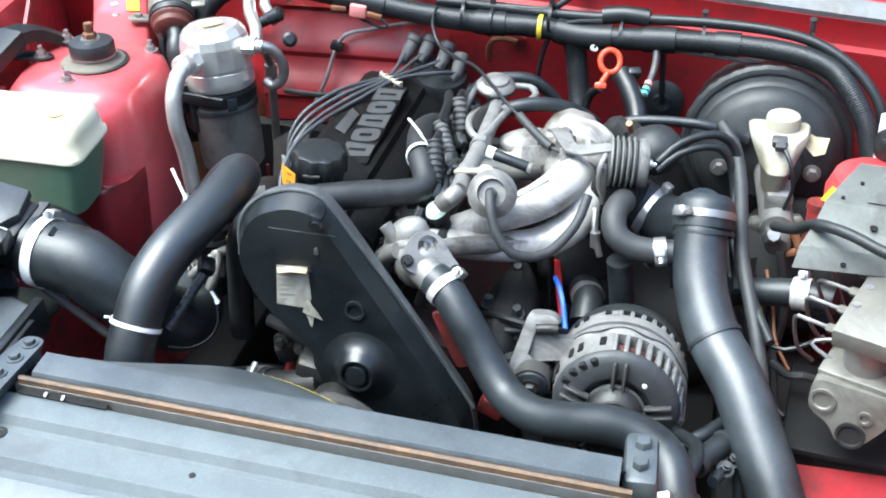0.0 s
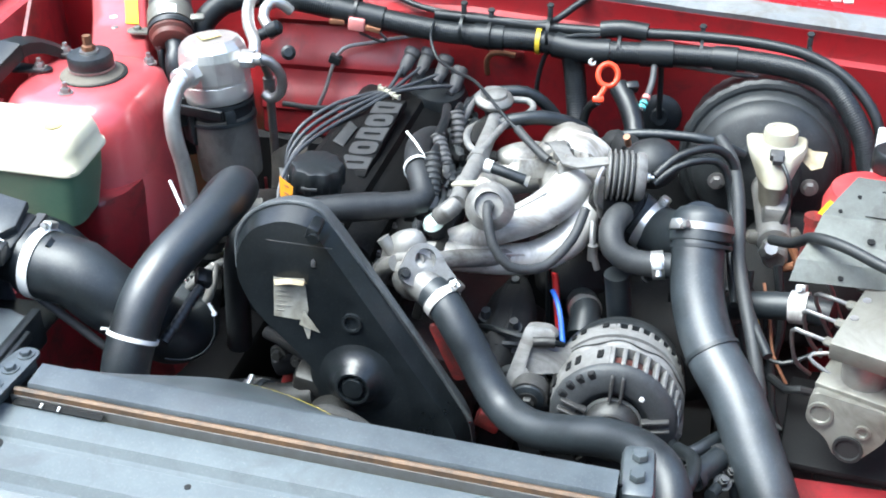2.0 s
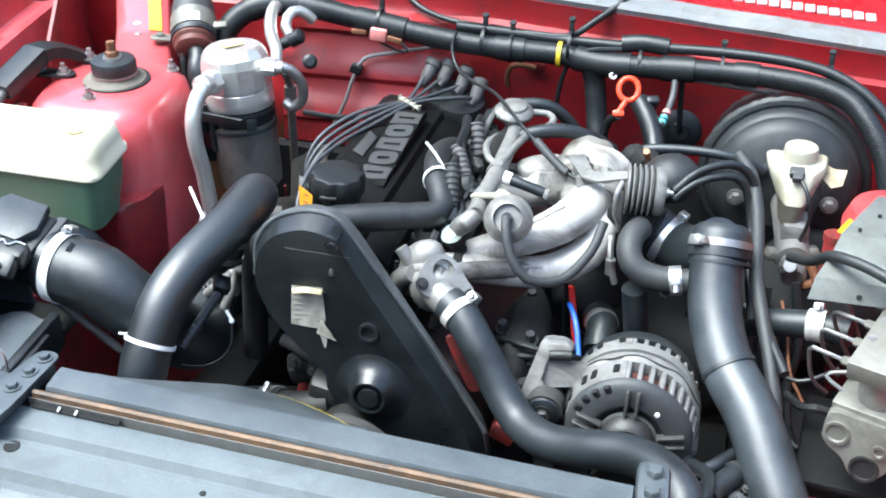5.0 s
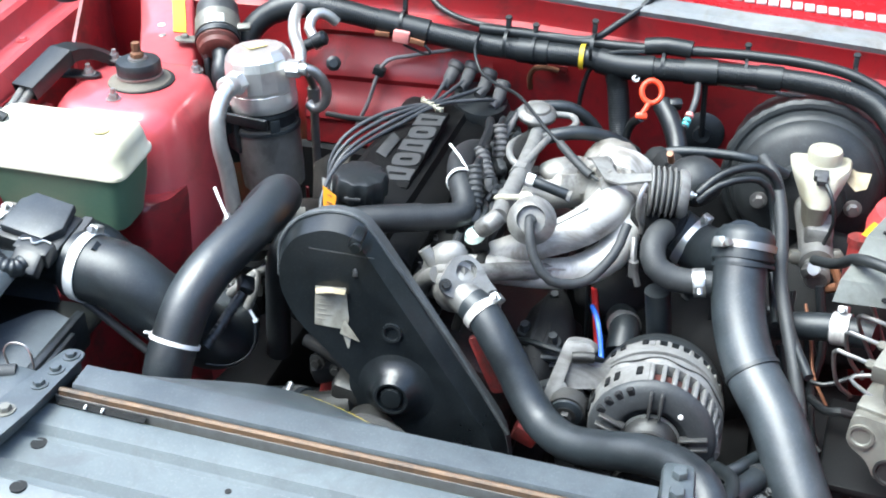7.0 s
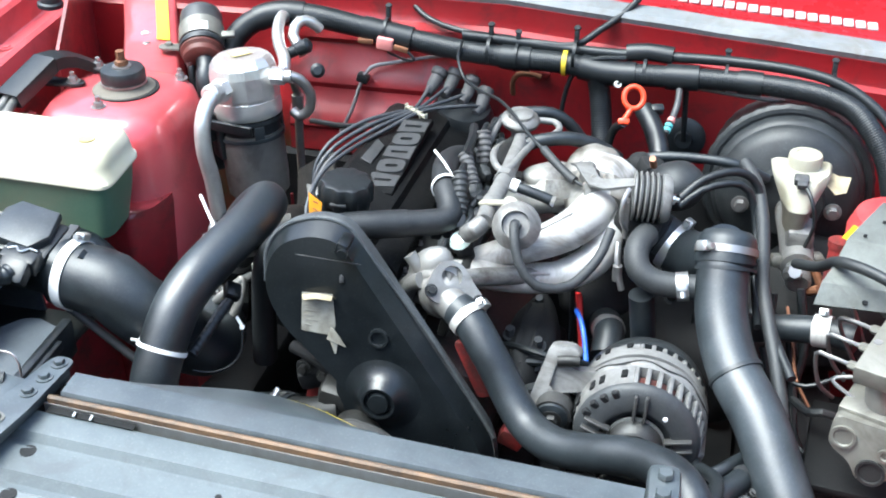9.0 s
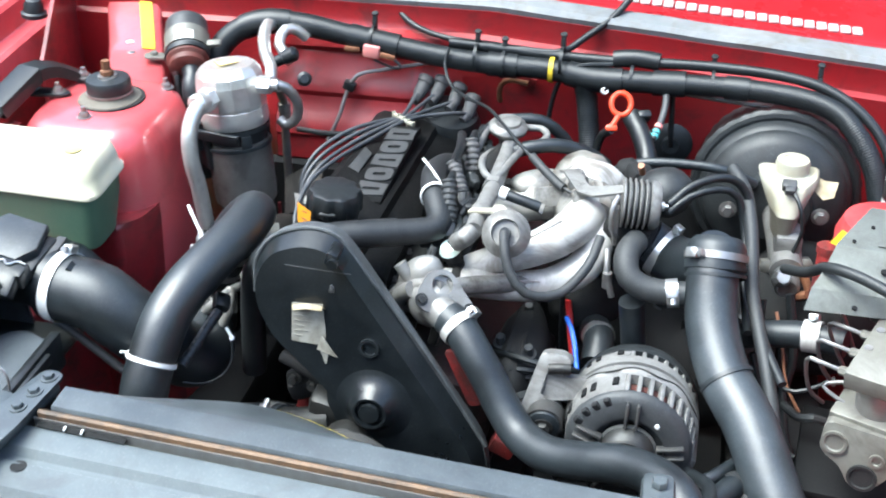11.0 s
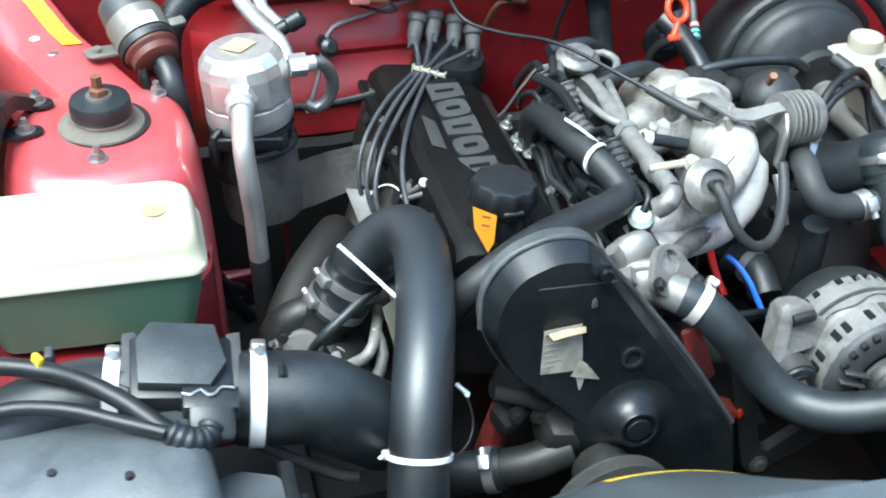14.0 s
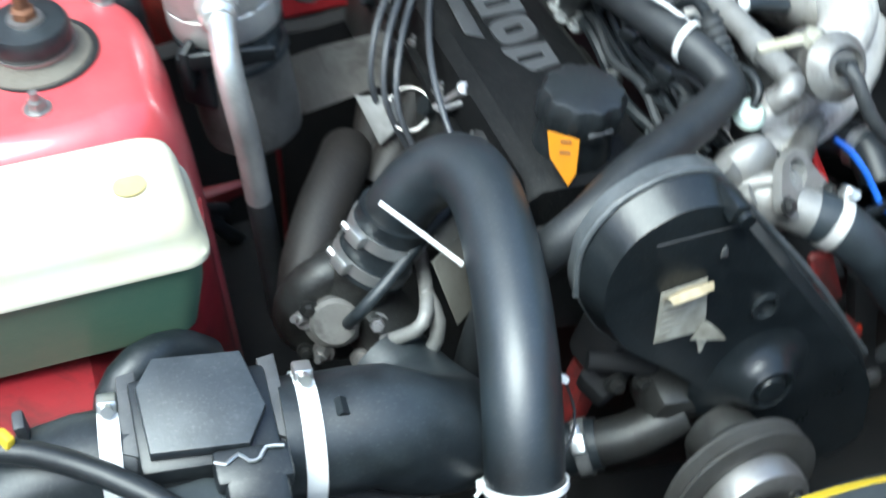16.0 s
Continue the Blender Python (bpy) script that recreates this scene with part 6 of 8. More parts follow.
    lathe(bm, [(0, -0.026), (0.0058, -0.026), (0.0068, -0.016), (0.0092, -0.010), (0.0098, 0.004), (0.0094, 0.007), (0.0122, 0.010), (0.0126, 0.017), (0.0100, 0.020), (0, 0.020)], V(e), (0.24 - 0.05 * k, 0.5, 0.52 + 0.04 * (k % 2)), 16)
    tube(bm, [V(e) + V((-0.002, -0.008, -0.006)), V(e) + V((-0.007, -0.024, -0.012))], 0.0062, 12)
    part("boot", bm, BOOT, lead, "dusty grey rubber boot")
clip = thing("lead_clip", (-0.098, 1.393, 0.852), "white plastic comb holding the ignition leads", "clip")
bm = B()
box(bm, (-0.094, 1.388, 0.8575), (0.040, 0.006, 0.004), (0, 6, -32), 0.001)
for k in range(5):
    box(bm, (-0.110 + k * 0.0085, 1.398 - k * 0.0052, 0.8585 - 0.001 * k), (0.002, 0.006, 0.011), (0, 6, -32), 0.0006)
part("comb", bm, CREAM, clip)

# ---------------- intake manifold ----------------
im = thing("intake_manifold", (0.14, 1.2, 0.78), "silver cast aluminium intake manifold with curved runners", "intake manifold")
bm = B()
tube(bm, [(0.160, 1.345, 0.815, 0.028), (0.166, 1.31, 0.820, 0.036), (0.174, 1.28, 0.826, 0.040), (0.188, 1.23, 0.836, 0.043), (0.200, 1.185, 0.842, 0.040), (0.205, 1.16, 0.845, 0.033)], 0.04, 24)
for v in bm.verts:
    v.co += V((0, 0, 1)) * 0.005 * noise.noise(v.co * 42) + V((1, 0, 0)) * 0.004 * noise.noise(v.co * 35 + V((5, 0, 0)))
part("plenum", bm, CAST_STAINED, im, "stained cast plenum", sharp=60)
for at, size, turn, seed in (((0.198, 1.250, 0.862), (0.075, 0.062, 0.050), (8, 6, 20), 2), ((0.140, 1.252, 0.848), (0.100, 0.050, 0.040), (4, 10, 24), 4), ((0.178, 1.300, 0.850), (0.07, 0.07, 0.045), (0, 0, 0), 6), ((0.212, 1.195, 0.862), (0.055, 0.040, 0.036), (0, 10, 0), 8)):
    bm = B()
    blob(bm, at, size, 0.16, 4, turn, seed)
    part("cast_lobe", bm, CAST_STAINED if seed != 2 else SILVER, im, "rounded silver lobe", sharp=70)
runs = [
    [(0.040, 1.050, 0.814, 0.015), (0.072, 1.060, 0.809, 0.017), (0.120, 1.082, 0.797, 0.0185), (0.165, 1.105, 0.792, 0.020), (0.202, 1.128, 0.808, 0.021), (0.214, 1.150, 0.832, 0.022), (0.205, 1.175, 0.850, 0.022)],
    [(0.050, 1.085, 0.806, 0.015), (0.095, 1.086, 0.826, 0.0175), (0.132, 1.098, 0.836, 0.020), (0.166, 1.118, 0.846, 0.023), (0.190, 1.143, 0.857, 0.025), (0.200, 1.178, 0.856, 0.026)],
    [(0.06, 1.235, 0.80, 0.018), (0.10, 1.23, 0.825, 0.023), (0.14, 1.235, 0.835, 0.025), (0.18, 1.25, 0.838, 0.028)],
]
for r in runs:
    bm = B()
    tube(bm, r, 0.02, 22)
    part("runner", bm, SILVER, im, "silver painted runner", sharp=60)
bm = B()
box(bm, (0.150, 1.105, 0.862), (0.06, 0.006, 0.008), (0, -22, 32), 0.002)
box(bm, (0.115, 1.066, 0.812), (0.09, 0.004, 0.006), (0, 10, 26), 0.001)
part("casting_rib", bm, SILVER, im)
bm = B()
box(bm, (0.052, 1.19, 0.795), (0.012, 0.40, 0.07), ET, 0.003)
part("flange", bm, CAST_DARK, im)
bm = B()
lathe(bm, [(0, 0), (0.013, 0), (0.012, 0.010), (0.009, 0.014), (0, 0.014)], (0.181, 1.202, 0.878), (0.1, -0.1, 1), 16)
part("boss", bm, CAST, im)
bm = B()
strip = [V(p) for p in ((0.166, 1.214, 0.893), (0.173, 1.198, 0.901), (0.184, 1.176, 0.8985), (0.1925, 1.161, 0.8965), (0.206, 1.155, 0.898), (0.239, 1.154, 0.905), (0.246, 1.154, 0.906))]
wid = [V((0.010, 0.004, 0)), V((0.009, 0.005, 0)), V((0.008, 0.005, 0)), V((0.006, 0.007, 0.001)), V((0.001, 0.009, 0.002)), V((0.0, 0.008, 0.001)), V((0.0, 0.006, 0.001))]
sheet(bm, [[p - w, p, p + w] for p, w in zip(strip, wid)], 0.0032)
part("cable_bracket", bm, ALU, im, "bent grey cable bracket")
for out, at, turn in (([(-0.022, -0.016), (0.020, -0.020), (0.026, 0.004), (-0.004, 0.020), (-0.020, 0.012)], (0.196, 1.170, 0.880), (62, 0, 40)), ([(-0.030, -0.012), (0.026, -0.014), (0.022, 0.010), (-0.024, 0.014)], (0.152, 1.196, 0.864), (70, 0, 30)), ([(-0.016, -0.010), (0.020, -0.012), (0.014, 0.012), (-0.014, 0.010)], (0.128, 1.186, 0.858), (30, 20, -15))):
    bm = B()
    plate(bm, out, pose(*at, *turn), 0.006, 0.0018)
    part("casting_web", bm, CAST_STAINED, im, "stained angular web")
for at, r_ in (((0.155, 1.228, 0.872), 0.0125), ((0.205, 1.205, 0.876), 0.010), ((0.124, 1.212, 0.856), 0.009)):
    bm = B()
    lathe(bm, [(0, -0.02), (r_, -0.02), (r_ * 0.92, 0.004), (r_ * 0.6, 0.007), (0, 0.005)], at, (0.15, -0.3, 1), 12)
    part("casting_boss", bm, CAST_STAINED, im)
for p in ((0.181, 1.202, 0.893),):
    bm = B()
    bolt(bm, p, (0.1, -0.2, 1), 0.0062, 0.007)
    part("bolt", bm, STEEL, im)

# throttle body with cable drum
tb = thing("throttle_unit", (0.25, 1.17, 0.80), "throttle body with a grooved aluminium cable drum", "throttle")
bm = B()
lathe(bm, [(0, 0), (0.034, 0), (0.034, 0.045), (0.030, 0.05), (0.030, 0.075), (0, 0.075)], (0.225, 1.178, 0.850), (0.72, 0.0, -0.5), 28)
box(bm, (0.245, 1.165, 0.845), (0.055, 0.05, 0.05), (0, 30, 0), 0.01)
part("housing", bm, DARK, tb)
D0, DA = V((0.240, 1.152, 0.888)), V((1, 0.12, -0.06)).normalized()
bm = B()
prof = [(0, 0), (0.0300, 0.0), (0.0300, 0.0022), (0.0255, 0.0030)]
for k in range(4):
    h = 0.0058 + k * 0.0066
    prof += [(0.0255, h), (0.0300, h + 0.0006), (0.0306, h + 0.0014), (0.0300, h + 0.0022), (0.0255, h + 0.0028)]
prof += [(0.0262, 0.0330), (0.0290, 0.0336), (0.0290, 0.0400), (0.0255, 0.0445), (0.014, 0.0460), (0, 0.0460)]
lathe(bm, prof, D0, DA, 40)
part("cable_drum", bm, ALU, tb, "grooved steel drum")
# dark rings laid in the grooves, painted for the shade between the discs
for k in range(5):
    bm = B()
    h = 0.0031 + k * 0.0066
    ring(bm, D0 + DA * (h + 0.0013), DA, 0.0259, 0.0020, 0.0010, 40)
    part("groove", bm, DARK, tb, "dark ring standing for the shade in a groove")
bm = B()
lathe(bm, [(0, 0.045), (0.006, 0.045), (0.006, 0.050), (0.003, 0.051), (0.003, 0.055), (0, 0.055)], D0, DA, 12)
part("pivot", bm, CLAMP, tb)
bm = B()
tube(bm, [(0.237, 1.135, 0.905), (0.232, 1.12, 0.895), (0.232, 1.118, 0.87), (0.238, 1.125, 0.855)], 0.003, 8)
box(bm, (0.236, 1.13, 0.868), (0.006, 0.012, 0.05), (0, 0, 0), 0.001)
part("lever", bm, STEEL, tb)
bm = B()
tube(bm, [(0.230, 1.12, 0.84), (0.233, 1.10, 0.815), (0.240, 1.095, 0.79)], 0.004, 8)
lathe(bm, [(0, 0), (0.006, 0), (0.006, 0.02), (0, 0.02)], (0.233, 1.10, 0.80), (0, 0, 1), 10)
part("linkage", bm, STEEL, tb)

# duct from the throttle to the charge pipe
duct = thing("throttle_duct", (0.29, 1.178, 0.80), "black rubber elbow between throttle body and charge pipe", "hose")
bm = B()
tube(bm, [(0.272, 1.178, 0.822), (0.290, 1.176, 0.812), (0.312, 1.160, 0.810), (0.332, 1.138, 0.822), (0.348, 1.118, 0.842), (0.356, 1.106, 0.856)], 0.031, 28)
part("elbow", bm, RUBBER, duct)
hose_clamp(duct, (0.2925, 1.1745, 0.8115), (0.8, -0.35, -0.35), 0.0312, (0.2, 0.3, 1), 0.011)

RP = [(0.354, 1.118, 0.870), (0.355, 1.100, 0.862), (0.354, 1.078, 0.836), (0.359, 1.045, 0.800), (0.378, 1.000, 0.765), (0.410, 0.952, 0.738), (0.435, 0.905, 0.704), (0.458, 0.862, 0.668), (0.478, 0.82, 0.62), (0.488, 0.79, 0.55)]
rp = hose("charge_pipe", RP[1:], 0.0298, PIPE_DUSTY_LIT, "black painted charge-air pipe running down beside the alternator", "pipe", seg=40, step=0.008, sub="bent_pipe")
bm = B()
lathe(bm, [(0, 0.012), (0.026, 0.012), (0.032, 0.006), (0.0345, 0.0), (0.0345, -0.026), (0.032, -0.028), (0, -0.028)], (0.355, 1.106, 0.866), (0.0, 0.6, 0.8), 36)
part("sleeve", bm, RUBBER, rp, "black rubber end sleeve")
hose_clamp(rp, (0.3555, 1.100, 0.857), (0.0, 0.6, 0.8), 0.0348, (-0.6, -0.6, 0.3), 0.0085, STEEL)
for at in ((0.3565, 1.092, 0.846), (0.357, 1.086, 0.840)):
    bm = B()
    ring(bm, at, (0.05, -0.6, -0.8), 0.033, 0.004, 0.002, 36)
    part("rubber_band", bm, RUBBER, rp)
bm = B()
ring(bm, (0.3815, 0.995, 0.762), (0.5, -0.75, -0.48), 0.0300, 0.005, 0.0016, 36)
part("strap", bm, RUBBER, rp, "black strap round the pipe")

ih = hose("idle_hose", [(0.262, 1.128, 0.850), (0.257, 1.108, 0.853), (0.254, 1.090, 0.847), (0.260, 1.075, 0.833), (0.280, 1.070, 0.823), (0.306, 1.070, 0.821), (0.326, 1.070, 0.822)], 0.0148, RUBBER_GREY, "grey bent idle air hose with a clamp")
hose_clamp(ih, (0.311, 1.070, 0.8212), (1, 0.1, 0.15), 0.0150, (0, -0.8, 0.6), 0.014)
hose("coolant_hose", [(0.265, 1.075, 0.80), (0.270, 1.08, 0.75), (0.275, 1.09, 0.68), (0.28, 1.1, 0.60)], 0.015, RUBBER, "black rubber hose hanging behind the alternator")
hose("coolant_hose", [(0.200, 1.20, 0.66), (0.212, 1.165, 0.69), (0.222, 1.135, 0.712), (0.228, 1.11, 0.715), (0.228, 1.08, 0.70)], 0.019, RUBBER, "black rubber hose with steel clamp behind the alternator")
bm = B()
ring(bm, (0.226, 1.118, 0.714), (0.3, -0.9, 0.1), 0.0193, 0.010, 0.0015)
solo("hose_clamp", bm, CLAMP, (0.226, 1.118, 0.714), "steel hose clamp on a coolant hose", "hose clamp")
cable([(0.183, 1.150, 0.742), (0.186, 1.145, 0.72), (0.190, 1.132, 0.700), (0.196, 1.115, 0.68)], 0.0045, REDWIRE, "red battery wire behind the alternator", "wire", "wire")
cable([(0.186, 1.110, 0.742), (0.194, 1.095, 0.738), (0.202, 1.075, 0.725), (0.208, 1.055, 0.706), (0.212, 1.045, 0.70)], 0.0034, BLUE, "bright blue wire to the alternator", "wire", "wire")
cable([(0.172, 1.16, 0.79), (0.174, 1.155, 0.74), (0.176, 1.15, 0.66)], 0.003, CABLE, "thin black wire hanging behind the alternator", "wire", "wire")

# ---------------- alternator ----------------
C0 = V((0.282, 0.912, 0.710))
CA = V((0.0, 1.0, -0.10)).normalized()
alt = thing("alternator", C0 + V((0, 0.05, -0.07)), "grey cast alternator with cooling slots and bracket", "alternator")
am = axes(C0, CA, (0, 0, 1))


def around(a):
    """Outward direction at an angle round the alternator, and its frame."""
    d = am.to_3x3() @ V((math.cos(a), math.sin(a), 0))
    return d, Matrix((d, CA.cross(d), CA)).transposed().to_4x4()


AK = 1.09


def turned(name, profile, mat, label="", seg=64):
    """A turned part on the alternator's axis."""
    bm = B()
    lathe(bm, [(r * AK, h * AK) for r, h in profile], C0, CA, seg)
    return part(name, bm, mat, alt, label)


def on_alt(h, d, r):
    return C0 + CA * h * AK + d * r * AK


turned("front_housing", [(0.027, 0.020), (0.028, 0.012), (0.035, 0.010), (0.037, 0.002), (0.040, 0.001), (0.047, 0.002), (0.054, 0.003), (0.0605, 0.006), (0.0640, 0.010), (0.0645, 0.014), (0.057, 0.014)], STRUT, "dirty grey cast front housing")
turned("front_band", [(0.057, 0.040), (0.0668, 0.040), (0.0672, 0.044), (0.0690, 0.046), (0.0690, 0.056), (0.057, 0.056)], ALU)
# inner_shade is a dark drum painted for the shade inside the housing
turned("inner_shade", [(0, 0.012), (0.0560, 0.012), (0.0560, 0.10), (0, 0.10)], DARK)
turned("winding", [(0.055, 0.024), (0.0585, 0.025), (0.0585, 0.034), (0.055, 0.035)], BROWN_RED, "reddish copper winding behind the slots", 48)
turned("stator", [(0, 0.054), (0.0662, 0.054), (0.0662, 0.064), (0, 0.064)], CAST_DARK)
turned("rear_housing", [(0.056, 0.062), (0.0690, 0.062), (0.0690, 0.070), (0.0672, 0.072), (0.0672, 0.078), (0.056, 0.078)], ALU)
turned("rear_cover", [(0.054, 0.088), (0.0668, 0.088), (0.0668, 0.098), (0.0640, 0.104), (0.0620, 0.112), (0.054, 0.124), (0, 0.126)], SERVO, "black rear cover")
for k in range(34):
    d, fr = around(k * math.tau / 34)
    if d.x < -0.14:
        continue
    bm = B()
    box(bm, on_alt(0.027, d, 0.0624), (0.0085, 0.0052, 0.031), fr @ pose(0, 0, 0, 0, 4, 0), 0.0014, 2)
    part("vent_rib", bm, ALU, alt)
    bm = B()
    box(bm, on_alt(0.083, d, 0.0640), (0.0062, 0.0052, 0.0135), fr, 0.0010, 1)
    part("vent_rib", bm, ALU, alt)
for h0, h1, r0, r1 in ((0.0125, 0.0415, 0.0644, 0.0672), (0.0770, 0.0890, 0.0672, 0.0668)):
    bm = B()
    sheet(bm, [[on_alt(h0 + (h1 - h0) * t, around(a)[0], r0 + (r1 - r0) * t + 0.0006 * noise.noise(V((a * 4, t * 2, 1)))) for a in np.linspace(-1.44, 1.44, 40)] for t in (0, 0.33, 0.67, 1)], 0.004)
    part("closed_side", bm, ALU, alt, "closed side of the cast housing", sharp=60)
bm = B()
tube(bm, [on_alt(0.047 + 0.003 * math.sin(a * 9), around(a)[0], 0.0692) for a in np.linspace(0.4, 3.0, 40)], 0.0009, 6, 0.004)
part("casting_seam", bm, CAST_DARK, alt, "dark wavy casting seam")
# vent slots are dark blocks set on the surface, standing for shaded openings
for a in (0.50, 0.72, 0.94, 1.16, 5.95, 5.73, 5.51, 5.29, 5.07):
    d, fr = around(a)
    bm = B()
    box(bm, on_alt(0.0052, d, 0.0550), (0.0165, 0.0078, 0.006), fr @ pose(0, 0, 0, 0, 18, 0), 0.0012, 1)
    part("vent_slot", bm, DARK, alt)
for k in range(34):
    d, fr = around(k * math.tau / 34)
    if d.x < -0.14 and d.z > -0.5 and k % 3:
        for h, r, ln in ((0.0285, 0.0664, 0.015), (0.083, 0.0682, 0.008)):
            bm = B()
            box(bm, on_alt(h, d, r), (0.0024, 0.0072, ln), fr, 0.0008, 1)
            part("vent_slot", bm, SPOT_BLACK, alt)
for a in (1.62, 0.32, 3.02, 4.3, 5.4):
    d, fr = around(a)
    for sgn in (-1, 1):
        bm = B()
        box(bm, on_alt(0.0005, d, 0.043) + CA.cross(d) * 0.0058 * sgn, (0.030, 0.0036, 0.010), fr @ pose(0, 0, 0, 0, -6, 0), 0.001, 1)
        part("spoke", bm, ALU_DIRTY, alt)
turned("pulley", [(0, -0.020), (0.010, -0.020), (0.012, -0.024), (0.0265, -0.024), (0.0275, -0.021), (0.0240, -0.017), (0.0275, -0.012), (0.0240, -0.008), (0.0275, -0.003), (0.0280, 0.004), (0, 0.004)], CAST_DARK, "dull steel belt pulley", 40)
turned("bearing_ring", [(0.0280, 0.002), (0.0300, 0.002), (0.0300, 0.0045), (0.0280, 0.0045)], CLAMP, "bright bearing ring", 40)
# bracket: side cheek, upper arm and lower arm round the pivot
bm = B()
WALL = pose(0, 0.982, 0.742, 66, 0, 0) @ Matrix.Diagonal((1, 0.84, 1, 1)) @ pose(0, -0.742, 0)
plate(bm, round_poly([(0.176, 0.784), (0.203, 0.785), (0.214, 0.772), (0.196, 0.771), (0.185, 0.760), (0.178, 0.722), (0.202, 0.714), (0.204, 0.700), (0.180, 0.690), (0.157, 0.704)], 0.006), WALL, 0.026, 0.003)
part("bracket", bm, ALU, alt, "cast aluminium bracket ear")
bm = B()
plate(bm, round_poly([(0.176, 0.764), (0.190, 0.764), (0.206, 0.752), (0.232, 0.754), (0.262, 0.758), (0.262, 0.735), (0.236, 0.728), (0.200, 0.720), (0.176, 0.716)], 0.005), WALL @ pose(0, 0, -0.004), 0.024, 0.005)
part("bracket_arm", bm, ALU, alt, "cast arm between ear and housing")
bm = B()
lathe(bm, [(0, 0), (0.0085, 0), (0.0085, 0.005), (0.004, 0.0055), (0.003, 0.003), (0, 0.003)], (0.246, 0.972, 0.752), (-0.1, -0.75, 0.65), 16)
part("bolt_boss", bm, ALU, alt)
bm = B()
tube(bm, [(0.186, 0.966, 0.768), (0.200, 0.967, 0.770), (0.210, 0.968, 0.770)], 0.0065, 14)
part("bush_sleeve", bm, CAST_DARK, alt)
bm = B()
lathe(bm, [(0, -0.006), (0.0215, -0.006), (0.0215, 0.012), (0, 0.012)], (0.1865, 0.940, 0.715), (0, 1, 0.05), 28)
part("bush", bm, ALU_DIRTY, alt)
bm = B()
lathe(bm, [(0.0195, -0.002), (0.018, -0.009), (0.012, -0.0115), (0, -0.0115)], (0.1865, 0.940, 0.715), (0, 1, 0.05), 28)
part("rubber_ring", bm, RUBBER, alt)
bm = B()
bolt(bm, (0.1865, 0.9285, 0.7145), (0, -1, -0.05), 0.0078, 0.007)
part("pivot_bolt", bm, CAST_DARK, alt)
UPRIGHT = Matrix(((1, 0, 0, 0), (0, 0, -1, 1.000), (0, 1, 0, 0), (0, 0, 0, 1)))
bm = B()
frame_plate(bm, round_poly([(0.140, 0.700), (0.170, 0.714), (0.318, 0.582), (0.302, 0.566), (0.200, 0.512), (0.186, 0.530)], 0.008), round_poly([(0.180, 0.640), (0.192, 0.650), (0.268, 0.592), (0.262, 0.582), (0.212, 0.548), (0.203, 0.556)], 0.006), UPRIGHT, 0.014)
part("lower_bracket", bm, STRUT, alt, "dull grey cast lower bracket with an opening")
bm = B()
plate(bm, round_poly([(0.172, 0.690), (0.200, 0.676), (0.252, 0.632), (0.226, 0.606), (0.190, 0.632)], 0.006), UPRIGHT @ pose(0, 0, 0.012), 0.012, 0.003)
part("bracket_web", bm, STRUT, alt)
for x, z in ((0.170, 0.690), (0.296, 0.584), (0.206, 0.530)):
    bm = B()
    bolt(bm, (x, 0.985, z), (0, -1, 0.1), 0.0075, 0.007)
    part("bracket_bolt", bm, STEEL, alt)
for a in (3.5,):
    d, fr = around(a)
    bm = B()
    box(bm, on_alt(0.050, d, 0.0690), (0.009, 0.013, 0.046), fr, 0.003)
    part("lug", bm, ALU, alt)
bm = B()
bolt(bm, (0.312, 0.9125, 0.7520), (0, -1, 0), 0.0028, 0.004, False)
part("screw", bm, WHITE, alt)

# ---------------- brake servo, master cylinder ----------------
srv = thing("brake_servo", (0.431, 1.46, 0.66), "black round brake servo on the firewall", "brake servo")
bm = B()
lathe(bm, [(0, -0.09), (0.108, -0.09), (0.114, -0.02), (0.1165, -0.012), (0.1185, -0.002), (0.1185, 0.004), (0.115, 0.008), (0, 0.008)], (0.431, 1.44, 0.776), (0, -1, 0.12), 96, lobes=(34, 0.012))
part("rear_shell", bm, SERVO, srv)
bm = B()
lathe(bm, [(0.1165, 0.005), (0.114, 0.009), (0.1085, 0.010), (0.1075, 0.006), (0.1045, 0.006), (0.1035, 0.018), (0.100, 0.026), (0.097, 0.028), (0.095, 0.040), (0.082, 0.052), (0.050, 0.062), (0.046, 0.075), (0, 0.076)], (0.431, 1.44, 0.776), (0, -1, 0.12), 64, lobes=(26, 0.004))
part("front_shell", bm, SERVO, srv, "black pressed front shell, dusty")
for a in (3.0, 0.2):
    bm = B()
    bolt(bm, (0.431 + 0.062 * math.cos(a), 1.375, 0.765 + 0.05 * math.sin(a)), (0, -1, 0.1), 0.008, 0.01)
    part("stud", bm, STEEL, srv)
mc = thing("brake_master_cylinder", (0.442, 1.29, 0.74), "cast master cylinder with a cream plastic fluid reservoir", "master cylinder")
bm = B()
tube(bm, [(0.436, 1.375, 0.775), (0.440, 1.32, 0.778), (0.444, 1.26, 0.778), (0.446, 1.22, 0.775)], 0.021, 22)
box(bm, (0.445, 1.262, 0.800), (0.034, 0.05, 0.03), (0, 0, 0), 0.008)
lathe(bm, [(0, 0), (0.016, 0), (0.016, 0.03), (0.012, 0.034), (0, 0.034)], (0.446, 1.225, 0.772), (0.05, -1, -0.1), 18)
part("body", bm, CAST, mc)
bm = B()
loops = []
